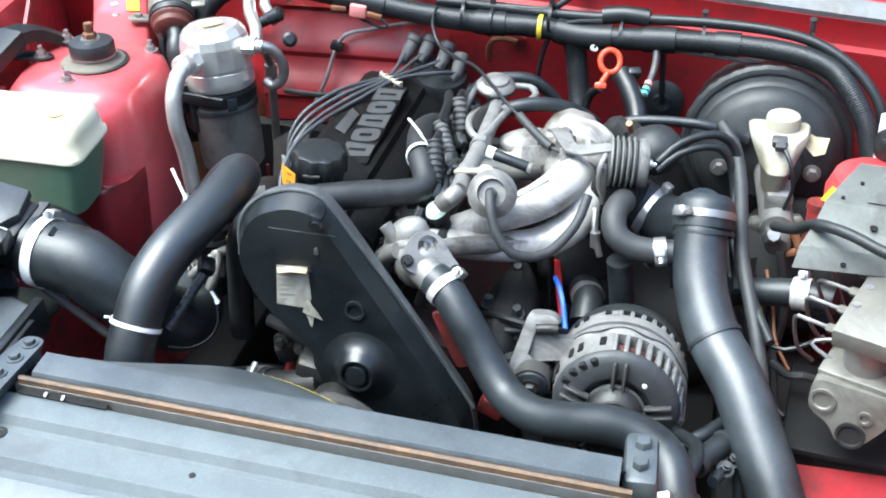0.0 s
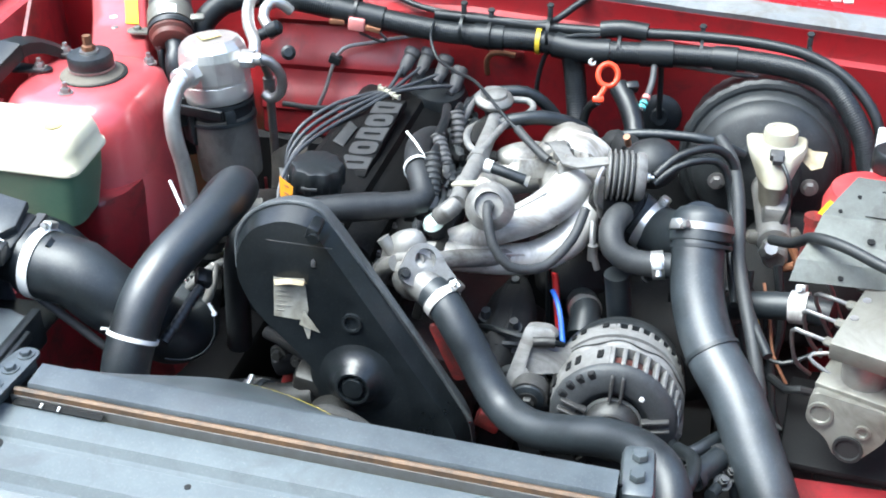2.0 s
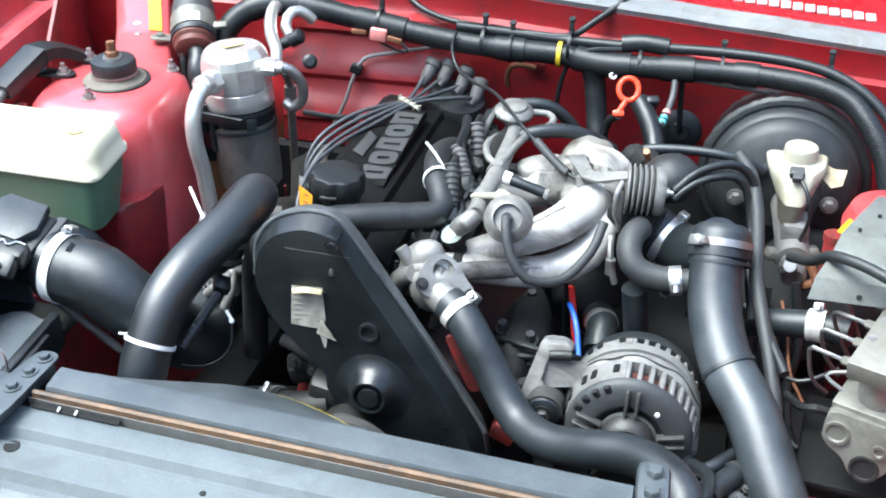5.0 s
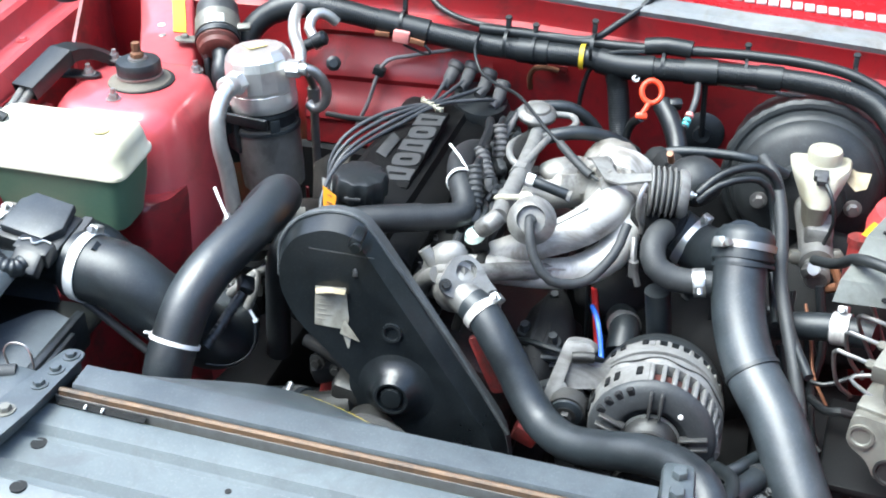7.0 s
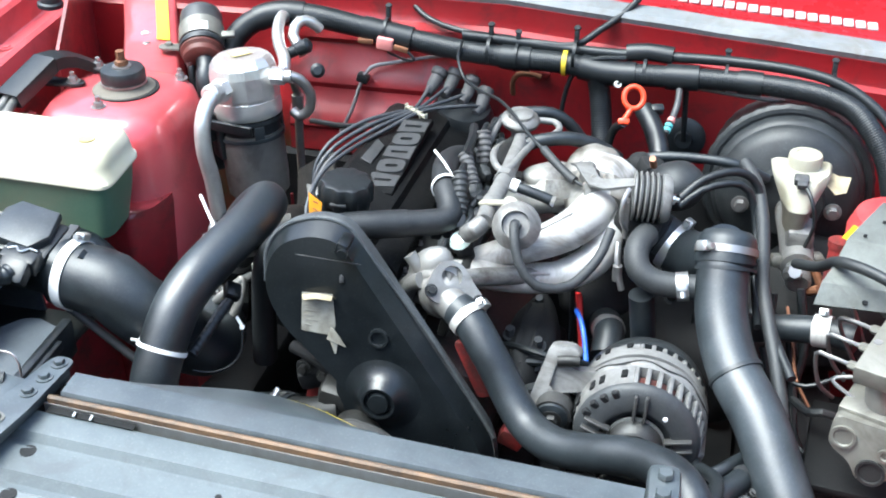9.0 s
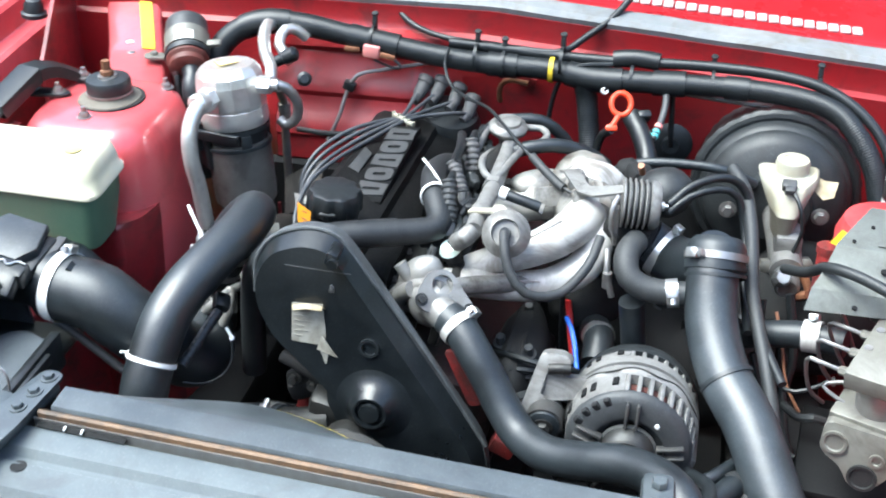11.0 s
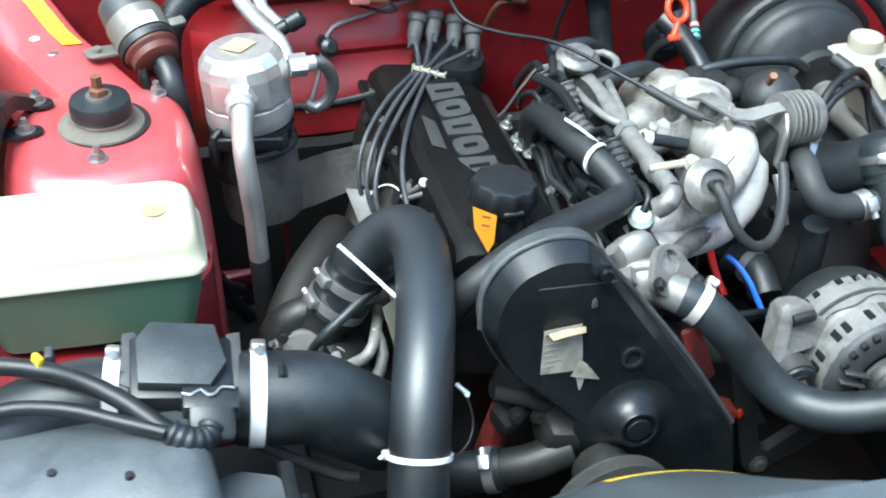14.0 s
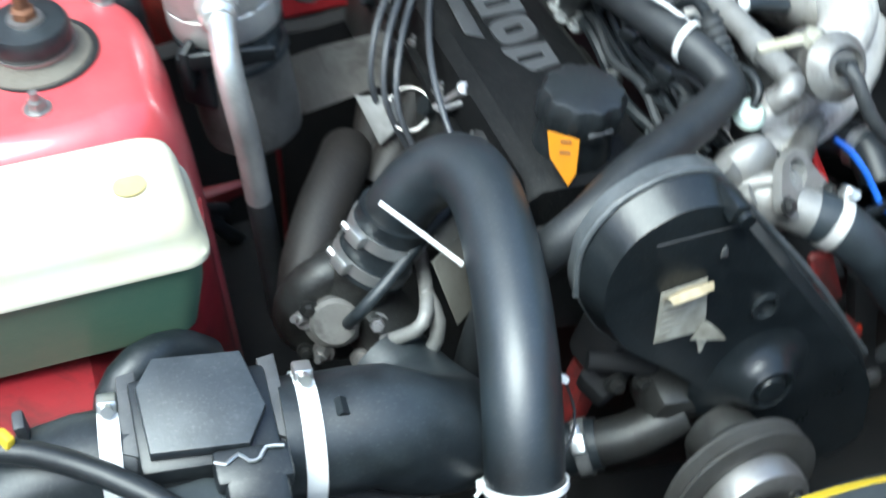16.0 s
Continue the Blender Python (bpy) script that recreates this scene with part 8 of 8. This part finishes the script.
tube(bm, [(-0.05, 1.495, 0.936), (0.04, 1.500, 0.930), (0.10, 1.500, 0.927), (0.18, 1.498, 0.926), (0.26, 1.496, 0.929), (0.34, 1.492, 0.931), (0.42, 1.482, 0.930), (0.48, 1.468, 0.922), (0.53, 1.445, 0.900), (0.565, 1.42, 0.865), (0.58, 1.40, 0.82)], 0.0074, 12)
part("upper_branch", bm, CABLE, wh)
bm = B()
tube(bm, [(0.19, 1.500, 0.928), (0.22, 1.500, 0.932), (0.255, 1.497, 0.930)], 0.0125, 14)
part("upper_sleeve", bm, CABLE, wh)
bm = B()
tube(bm, [(0.26, 1.498, 0.888), (0.34, 1.494, 0.882), (0.42, 1.486, 0.880), (0.47, 1.475, 0.880)], 0.0035, 10)
part("thin_line", bm, STEEL, wh)
bm = B()
ring(bm, (0.103, 1.488, 0.909), (1, 0, -0.02), 0.0176, 0.0065, 0.0008, 24)
part("yellow_tape", bm, YELLOW, wh, "yellow tape band")
bm = B()
lathe(bm, [(0.0030, 0), (0.0052, 0), (0.0056, 0.003), (0.0048, 0.005), (0.0030, 0.005), (0.0026, 0.001), (0, 0.001)], (0.182, 1.466, 0.893), (0.4, -0.7, 0.4), 16)
part("white_plug", bm, WHITE, wh)
for x, z in ((-0.175, 0.936), (0.02, 0.912), (0.105, 0.925), (0.205, 0.906), (0.318, 0.909), (0.462, 0.908), (-0.02, 0.92)):
    bm = B()
    ring(bm, (x + 0.012, 1.486, z), (1, 0, -0.03), 0.0188, 0.0045, 0.0013, 24)
    box(bm, (x + 0.012, 1.498, z + 0.022), (0.007, 0.007, 0.020), (-10, 0, 0), 0.001)
    tie_ = part("harness_tie", bm, CABLE, wh)
    bm = B()
    bolt(bm, (x + 0.012, 1.501, z + 0.032), (0, -0.4, 1), 0.0055, 0.004, False)
    part("screw_head", bm, PLASTIC, tie_)
pk = thing("fuse_connector", (-0.165, 1.475, 0.925), "faded pink connector with brass tails", "connector")
bm = B()
box(bm, (-0.160, 1.466, 0.925), (0.024, 0.014, 0.018), (0, 8, 4), 0.002)
part("housing", bm, PINK, pk)
bm = B()
box(bm, (-0.190, 1.466, 0.926), (0.022, 0.006, 0.007), (0, 3, 4), 0.001)
part("terminal", bm, COPPER, pk)
bm = B()
box(bm, (-0.136, 1.464, 0.919), (0.022, 0.006, 0.007), (0, 14, 4), 0.001)
part("terminal", bm, COPPER, pk)
cable([(-0.125, 1.463, 0.915), (-0.115, 1.462, 0.905), (-0.128, 1.468, 0.900), (-0.16, 1.475, 0.908)], 0.002, CABLE, "thin dark wire of the pink connector", "wire", "wire")
# loose cables over the cowl
cable([(0.235, 1.62, 1.02), (0.205, 1.585, 0.995), (0.180, 1.555, 0.970), (0.145, 1.525, 0.948), (0.112, 1.502, 0.932), (0.05, 1.500, 0.932)], 0.0052, CABLE, "black cable drooping over the bonnet seal", "cable", "cable", "loose cables", 10)
cable([(-0.165, 1.64, 1.02), (-0.155, 1.58, 0.985), (-0.140, 1.55, 0.960), (-0.108, 1.53, 0.943), (-0.05, 1.505, 0.938), (0.03, 1.502, 0.934)], 0.0045, CABLE, "black cable drooping over the bonnet seal", "cable", "cable", "loose cables", 10)
cable([(0.19, 1.487, 0.925), (0.145, 1.48, 0.922), (0.118, 1.48, 0.900), (0.105, 1.485, 0.86), (0.10, 1.49, 0.82)], 0.0035, CABLE, "thin black wire looping below the harness", "wire", "wire")
cable([(-0.05, 1.500, 0.905), (-0.10, 1.498, 0.896), (-0.15, 1.492, 0.886), (-0.190, 1.487, 0.876), (-0.205, 1.478, 0.852), (-0.216, 1.464, 0.815), (-0.232, 1.452, 0.780)], 0.003, STEEL, "thin steel line clipped to the firewall", "brake line", "brake_line")
bm = B()
box(bm, (-0.202, 1.482, 0.860), (0.018, 0.014, 0.013), (0, 20, 0), 0.002)
solo("line_clip", bm, PLASTIC, (-0.202, 1.482, 0.854), "black plastic clip on a steel line", "clip")
cable([(-0.275, 1.44, 0.80), (-0.22, 1.43, 0.802), (-0.16, 1.42, 0.815), (-0.11, 1.42, 0.83)], 0.0045, CABLE, "black wire running to the distributor", "wire", "wire")
cable([(0.02, 1.53, 0.835), (0.022, 1.515, 0.86), (0.03, 1.51, 0.875), (0.045, 1.51, 0.878), (0.065, 1.512, 0.874)], 0.0042, COPPER, "bent brown line on the firewall", "brake line", "brake_line")
bm = B()
box(bm, (0.06, 1.528, 0.872), (0.03, 0.004, 0.012), (0, 12, 0), 0.001)
solo("small_bracket", bm, RED_DIRTY_SHADE, (0.06, 1.528, 0.87), "small red bracket on the firewall", "bracket")

# ---------------- brake hydraulics on the car's other side ----------------
ab = thing("brake_modulator", (0.53, 0.95, 0.68), "zinc-plated hydraulic brake modulator block with pipes", "hydraulic unit")
AM = pose(0.545, 0.965, 0.836, 8, -2, -24)
bm = B()
box(bm, AM @ V((0.022, 0.012, 0)), (0.115, 0.125, 0.022), AM, 0.002)
blk = part("top_block", bm, ZINC, ab, "machined zinc-plated block")
for u, v in ((-0.026, 0.058), (-0.027, 0.028), (-0.028, -0.004), (0.025, 0.035), (0.035, -0.040)):
    bm = B()
    lathe(bm, [(0.0048, 0.0), (0.0045, 0.0006), (0.003, 0.0004), (0, 0.0002)], AM @ V((u, v, 0.011)), AM.to_3x3() @ V((0, 0, 1)), 14)
    part("screw_hole", bm, STEEL, blk)
bm = B()
lathe(bm, [(0, 0), (0.024, 0), (0.024, 0.05), (0, 0.05)], AM @ V((-0.006, -0.018, -0.055)), AM.to_3x3() @ V((0, 0, 1)), 32)
part("valve_body", bm, STEEL, ab)
bm = B()
fm = AM @ pose(-0.017, -0.048, -0.080, 78, 0, 8)
plate(bm, round_poly([(-0.030, 0.026), (0.050, 0.020), (0.050, -0.012), (0.026, -0.044), (0.002, -0.050), (-0.010, -0.026), (-0.034, -0.012)], 0.009, 4), fm, 0.016, 0.002)
box(bm, AM @ V((-0.006, -0.02, -0.056)), (0.082, 0.06, 0.012), AM, 0.002)
fl = part("lower_flange", bm, ZINC, ab, "lower flange with round ports")
for u, v, r in ((-0.018, 0.002, 0.0105), (0.014, -0.033, 0.0125), (0.026, -0.008, 0.005)):
    bm = B()
    lathe(bm, [(r + 0.003, 0), (r + 0.003, 0.003), (r, 0.003), (r - 0.001, 0.0008), (0, 0.0008)], fm @ V((u, v, 0.016)), fm.to_3x3() @ V((0, 0, 1)), 28)
    part("port", bm, ZINC if v > -0.03 else DARK, fl)
for k in range(4):
    a = AM @ V((-0.034, 0.060 - k * 0.030, -0.002 - 0.002 * k))
    bm = B()
    lathe(bm, [(0, 0), (0.0052, 0), (0.0052, 0.012), (0.003, 0.015), (0, 0.015)], a, AM.to_3x3() @ V((-1, 0, 0)), 6)
    part("pipe_nut", bm, ZINC, ab)
    bm = B()
    b = a + V((-0.034, 0.010, 0.004))
    tube(bm, [a + V((-0.010, 0.004, 0)), b, b + V((-0.010, 0.012, -0.008)), b + V((0.0, 0.03, -0.035 - 0.008 * k)), b + V((0.02, 0.05, -0.09))], 0.0024, 8)
    part("brake_pipe", bm, STEEL, ab, "bent steel brake pipe")
bm = B()
tube(bm, [AM @ V(p) for p in ((-0.03, -0.03, -0.055), (-0.058, -0.028, -0.045), (-0.062, -0.022, -0.040), (-0.03, 0.0, -0.042), (0.0, 0.02, -0.045))], 0.0024, 8)
part("brake_pipe", bm, STEEL, ab)
bm = B()
box(bm, (0.545, 1.005, 0.668), (0.15, 0.15, 0.012), (2, 0, -6), 0.004)
part("tray", bm, SPOT_BLACK, ab, "black steel tray")

zp = thing("relay_bracket", (0.53, 1.10, 0.82), "perforated zinc-plated steel bracket plate", "bracket")
BL = [V(p) for p in ((0.517, 1.131, 0.925), (0.499, 1.100, 0.919), (0.480, 1.071, 0.908), (0.470, 1.052, 0.888), (0.457, 1.030, 0.874), (0.451, 1.013, 0.856))]
BR = [V((0.600, 1.128, 0.921)), V((0.600, 1.100, 0.917)), V((0.600, 1.056, 0.906)), V((0.600, 1.040, 0.884)), V((0.600, 1.026, 0.872)), V((0.600, 1.018, 0.853))]


def relay_at(u, v, lift=0.0):
    """Across (u) and down (v) the folded bracket plate."""
    k = min(int(v * 5), 4)
    f = v * 5 - k
    a, b = BL[k] + (BL[k + 1] - BL[k]) * f, BR[k] + (BR[k + 1] - BR[k]) * f
    return a + (b - a) * u + V((0, -0.3, 0.95)) * lift


bm = B()
sheet(bm, [[relay_at(u, v) for u in np.linspace(0, 1, 8)] for v in (0, 0.1, 0.2, 0.3, 0.4, 0.5, 0.6, 0.7, 0.8, 0.9, 1.0)], 0.002)
zpp = part("plate", bm, ZINC_DULL, zp, "folded dull zinc-plated plate", sharp=14)
for u, v, r in ((0.20, 0.22, 0.0022), (0.42, 0.16, 0.0028), (0.12, 0.36, 0.0022), (0.72, 0.20, 0.0028), (0.62, 0.46, 0.0032), (0.46, 0.56, 0.0042), (0.60, 0.57, 0.0030), (0.80, 0.40, 0.0028), (0.34, 0.94, 0.0030)):
    bm = B()
    lathe(bm, [(0, -0.0004), (r, -0.0004), (r, 0.0006), (0, 0.0006)], relay_at(u, v, 0.0016), (0, -0.3, 0.95), 12)
    part("hole", bm, SPOT_BLACK, zpp)
bm = B()
sheet(bm, [[relay_at(u, v, 0.0022) for u in (0.34, 0.62, 0.97)] for v in (0.02, 0.2, 0.37)], 0.0008)
part("pressed_pad", bm, ZINC_DULL, zpp)
bm = B()
tube(bm, [(0.438, 1.162, 0.815), (0.458, 1.108, 0.846), (0.472, 1.046, 0.892), (0.498, 1.022, 0.900), (0.518, 1.010, 0.898), (0.540, 0.994, 0.896), (0.58, 0.975, 0.894)], 0.0062, 12)
part("stay_rod", bm, SERVO, zp, "bent black stay rod")
bm = B()
lathe(bm, [(0, 0), (0.010, 0), (0.011, 0.02), (0.008, 0.028), (0, 0.028)], (0.437, 1.205, 0.772), (0.1, -0.6, 0.5), 8)
part("rod_end", bm, CLAMP, zp)
rc = thing("red_canister", (0.545, 1.21, 0.78), "red plastic reservoir with a black cap and yellow label", "reservoir")
bm = B()
lathe(bm, [(0, 0), (0.045, 0), (0.055, 0.03), (0.056, 0.075), (0.048, 0.095), (0.03, 0.103), (0, 0.105)], (0.548, 1.205, 0.775), (0.0, 0, 1), 32)
part("bottle", bm, material("faded_red_plastic", (0.42, 0.03, 0.035), 0.45, 0, (0.5, 0.12, 0.11), 0.5), rc)
bm = B()
lathe(bm, [(0, 0), (0.020, 0), (0.022, 0.004), (0.022, 0.024), (0.019, 0.028), (0, 0.028)], (0.566, 1.245, 0.878), (0.0, 0, 1), 28, lobes=(12, 0.04))
part("cap", bm, PLASTIC, rc)
bm = B()
plate(bm, [(-0.022, -0.012), (0.022, -0.006), (0.024, 0.010), (-0.012, 0.010)], axes((0.5035, 1.168, 0.857), (-0.75, -0.62, 0.25), (0, 0, 1)), 0.001, 0)
part("label", bm, YELLOW, rc, "yellow label")
bm = B()
tube(bm, [(0.487, 1.185, 0.835), (0.486, 1.180, 0.805), (0.484, 1.178, 0.765)], 0.0125, 16)
lathe(bm, [(0, 0), (0.0145, 0), (0.0145, 0.008), (0, 0.008)], (0.487, 1.185, 0.832), (0, 0.1, 1), 18)
part("outlet", bm, RED_BLOCK, rc, "dark red outlet neck")
bm = B()
box(bm, (0.565, 1.33, 0.84), (0.012, 0.02, 0.10), (0, 0, 0), 0.003)
solo("white_post", bm, WHITE, (0.565, 1.33, 0.79), "pale plastic post beside the harness", "bracket")
# thin wires in the gap below the bracket
for pts, r_, mt, lab in (
    ([(0.428, 1.136, 0.745), (0.433, 1.132, 0.720), (0.439, 1.137, 0.700), (0.443, 1.142, 0.660)], 0.0012, YELLOW, "thin yellow wire below the bracket"),
    ([(0.445, 1.125, 0.750), (0.450, 1.129, 0.720), (0.459, 1.138, 0.690), (0.466, 1.133, 0.640)], 0.0016, GREY_PLASTIC, "thin grey wire below the bracket"),
    ([(0.420, 1.100, 0.750), (0.428, 1.062, 0.740), (0.448, 1.030, 0.735), (0.472, 1.028, 0.740), (0.501, 1.042, 0.750)], 0.0026, CABLE, "thin black wire looping below the bracket"),
    ([(0.452, 1.060, 0.690), (0.468, 1.027, 0.700), (0.482, 1.017, 0.710), (0.502, 1.024, 0.700)], 0.0050, RUBBER_GREY, "short grey hose below the bracket"),
    ([(0.436, 1.150, 0.760), (0.446, 1.110, 0.735), (0.452, 1.070, 0.715), (0.470, 1.050, 0.690)], 0.0020, COPPER, "thin brown wire below the bracket"),
):
    cable(pts, r_, mt, lab, "wire", "wire", "wires below the bracket")
# hose and wiring below the bracket
bh = hose("brake_hose", [(0.395, 1.10, 0.755), (0.43, 1.095, 0.765), (0.47, 1.085, 0.775), (0.51, 1.07, 0.78)], 0.0165, RUBBER, "black rubber hose with a pale clamp")
hose_clamp(bh, (0.474, 1.083, 0.7760), (1, -0.25, 0.15), 0.0172, (0, 0.6, 1), 0.020, SILVER)
for k, (p, q, mt) in enumerate((((0.42, 1.16, 0.77), (0.455, 1.02, 0.70), CABLE), ((0.41, 1.08, 0.745), (0.47, 1.0, 0.735), CABLE), ((0.45, 1.17, 0.775), (0.46, 1.05, 0.69), CABLE), ((0.43, 1.13, 0.755), (0.44, 1.06, 0.68), CABLE), ((0.44, 1.12, 0.745), (0.48, 0.99, 0.72), CABLE), ((0.462, 1.215, 0.785), (0.472, 1.19, 0.765), COPPER), ((0.40, 1.06, 0.72), (0.47, 0.97, 0.70), CABLE))):
    p, q = V(p), V(q) + (V((0, 0.02, -0.09)) if mt is CABLE else V((0, 0, 0)))
    cable([p, p + (q - p) * 0.3 + V((0.01 * (k % 3 - 1), 0, -0.02)), p + (q - p) * 0.7 + V((-0.008, 0, -0.015)), q], 0.0035 + 0.001 * (k % 3), mt, "dark wiring below the bracket" if mt is CABLE else "copper-coloured wire below the bracket", "wire", "wire")

# ---------------- pulleys, pump and wiring low at the front ----------------
wp = thing("water_pump_pulley", (-0.03, 0.86, 0.64), "steel water pump pulley", "pulley")
WA = V((0.05, -1, 0.12)).normalized()
bm = B()
lathe(bm, [(0.040, 0.002), (0.062, 0.0), (0.066, 0.003), (0.066, 0.006), (0.058, 0.011), (0.066, 0.017), (0.066, 0.020), (0.056, 0.022), (0.048, 0.022), (0.044, 0.019), (0.040, 0.019)], (-0.030, 0.880, 0.640), WA, 48)
part("pulley_rim", bm, ALU_DIRTY, wp, "grooved steel belt rim")
bm = B()
lathe(bm, [(0, 0.004), (0.042, 0.004), (0.044, 0.010), (0.046, 0.03), (0.044, 0.042), (0.036, 0.046), (0.024, 0.046), (0.020, 0.043), (0.0, 0.043)], (-0.030, 0.880, 0.640), WA, 40)
part("hub", bm, STEEL, wp, "dull steel hub")
for k in range(4):
    bm = B()
    wm = axes(V((-0.030, 0.880, 0.640)) + WA * 0.046, WA)
    bolt(bm, wm @ V((0.029 * math.cos(k * math.pi / 2 + 0.5), 0.029 * math.sin(k * math.pi / 2 + 0.5), 0)), WA, 0.005, 0.005)
    part("bolt", bm, CAST_DARK, wp)
# pump and front casting are coloured dark to stand for shade
pp = thing("water_pump", (-0.10, 0.93, 0.66), "cast water pump with hose stub, darkened for shade", "pump")
bm = B()
tube(bm, [(-0.06, 0.925, 0.685), (-0.10, 0.925, 0.672), (-0.135, 0.935, 0.660)], 0.019, 18)
box(bm, (-0.055, 0.94, 0.695), (0.07, 0.05, 0.045), (10, 12, 0), 0.012)
lathe(bm, [(0, 0), (0.030, 0), (0.030, 0.02), (0.022, 0.026), (0, 0.026)], (-0.035, 0.905, 0.672), (0.05, -1, 0.12), 24)
part("casting", bm, CAST_DARK, pp)
bm = B()
tube(bm, [(-0.125, 0.932, 0.663), (-0.16, 0.945, 0.65), (-0.20, 0.96, 0.63)], 0.0215, 18)
part("lower_hose", bm, RUBBER, pp)
hose_clamp(pp, (-0.137, 0.9355, 0.659), (-0.85, 0.3, -0.3), 0.0218, (0, -0.5, 1), 0.011, ALU)
bm = B()
box(bm, (-0.085, 0.985, 0.715), (0.07, 0.05, 0.05), (0, 20, 8), 0.010)
box(bm, (-0.110, 0.965, 0.700), (0.035, 0.03, 0.03), (15, -10, 20), 0.006)
box(bm, (-0.070, 0.958, 0.726), (0.045, 0.02, 0.018), (0, 10, -5), 0.004)
tube(bm, [(-0.13, 0.96, 0.74), (-0.10, 0.95, 0.735), (-0.07, 0.95, 0.712)], 0.008, 12)
casting = solo("front_casting", bm, DARK, (-0.09, 0.975, 0.69), "casting and bolts below the timing cover, darkened for shade", "casting")
for k in range(3):
    bm = B()
    bolt(bm, (-0.112 + k * 0.024, 0.944, 0.722 - 0.007 * k), (0, -1, 0.2), 0.006, 0.008)
    part("bolt", bm, CAST_DARK, casting)
bm = B()
box(bm, (-0.118, 0.99, 0.650), (0.018, 0.03, 0.07), (0, 14, 0), 0.004)
solo("mount_foot", bm, RED_BLOCK, (-0.118, 0.99, 0.615), "red painted foot beside the water pump", "bracket")
rm = thing("engine_mount_arm", (0.11, 0.99, 0.62), "red painted arm beside the timing cover", "engine mount")
bm = B()
plate(bm, round_poly([(0.064, 0.772), (0.084, 0.774), (0.114, 0.705), (0.094, 0.696)], 0.006), Matrix(((1, 0, 0, 0), (0, 0, -1, 0.974), (0, 1, 0, 0), (0, 0, 0, 1))), 0.006, 0.001)
part("arm", bm, RED_BLOCK, rm)
bm = B()
box(bm, (0.134, 0.978, 0.640), (0.03, 0.025, 0.022), (0, 25, 0), 0.003)
part("foot", bm, RED_BLOCK, rm)
bm = B()
lathe(bm, [(0, 0), (0.006, 0), (0.007, 0.005), (0.007, 0.016), (0, 0.018)], (0.158, 0.998, 0.618), (0.5, -0.8, 0.2), 10)
part("red_cap", bm, ORANGE_RED, rm)
os_ = thing("oxygen_sensor_plug", (-0.2050, 0.9170, 0.7825), "black ribbed sensor plug and thin wire beside the charge pipe", "plug")
bm = B()
tube(bm, [(-0.1950, 0.9390, 0.8085), (-0.2020, 0.9220, 0.7985), (-0.2090, 0.8970, 0.7855), (-0.2180, 0.8770, 0.7725)], 0.0062, 12, rib=(0.0065, 0.00035))
part("ribbed_boot", bm, RUBBER, os_)
bm = B()
box(bm, (-0.1950, 0.9490, 0.8145), (0.020, 0.022, 0.014), (20, 30, 30), 0.004)
part("plug_body", bm, PLASTIC, os_)
bm = B()
lathe(bm, [(0, -0.002), (0.0028, -0.002), (0.0028, 0.002), (0, 0.002)], (-0.1720, 0.9170, 0.7895), (0, -0.8, 0.5), 14)
tube(bm, [(-0.1810, 0.9240, 0.7975), (-0.1720, 0.9170, 0.7905)], 0.002, 6)
part("white_tie", bm, WHITE, os_)
bm = B()
tube(bm, [(-0.1720, 0.9150, 0.7875), (-0.1690, 0.9030, 0.7685), (-0.1770, 0.8890, 0.7555), (-0.1950, 0.8770, 0.7505), (-0.2150, 0.8670, 0.7565)], 0.0011, 6)
part("thin_wire", bm, CABLE, os_)
# made-up dark lumps with bolts and ribs, filling the bay's depth as shade
for p, s, tr, lab in (((0.13, 1.10, 0.68), (0.07, 0.20, 0.10), (0, 14, 0), "dark lump standing for shade below the intake runners"), ((0.20, 1.25, 0.72), (0.12, 0.22, 0.10), (0, 0, 0), "dark lump standing for shade below the plenum"), ((0.35, 1.24, 0.64), (0.19, 0.26, 0.20), (0, 0, 0), "dark lump standing for shade beside the servo"), ((0.49, 1.33, 0.655), (0.20, 0.22, 0.17), (0, 0, 0), "dark lump standing for shade below the master cylinder")):
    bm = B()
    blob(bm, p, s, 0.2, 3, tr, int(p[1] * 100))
    anc = thing("shade_filler_lump", (p[0], p[1], p[2] - s[2] / 2), lab, "engine part")
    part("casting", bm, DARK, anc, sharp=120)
    for fx, fy in ((-0.28, -0.12), (0.26, -0.2), (0.05, 0.25)):
        bm = B()
        bolt(bm, (p[0] + fx * s[0], p[1] + fy * s[1], p[2] + 0.36 * s[2]), (0, -0.3, 1), 0.0065, 0.014)
        part("bolt", bm, STRUT, anc)
    for fx in (-0.12, 0.14):
        bm = B()
        box(bm, (p[0] + fx * s[0], p[1] - 0.05 * s[1], p[2] + 0.38 * s[2]), (0.006, 0.5 * s[1], 0.016), tr, 0.002)
        part("casting_rib", bm, DARK, anc)
for k in range(6):
    z0 = 0.715 - 0.016 * k
    cable([(0.085, 1.09 + 0.012 * (k % 3), z0 - 0.03), (0.120, 1.045 - 0.008 * (k % 2), z0 + 0.008), (0.160, 1.030 + 0.006 * k, z0 + 0.012), (0.205, 1.045 + 0.008 * (k % 3), z0 - 0.004), (0.240, 1.09, z0 - 0.05)], 0.0042 + 0.001 * (k % 3), CABLE, "black wiring in the shade below the intake", "wire", "wire", "shaded wiring")
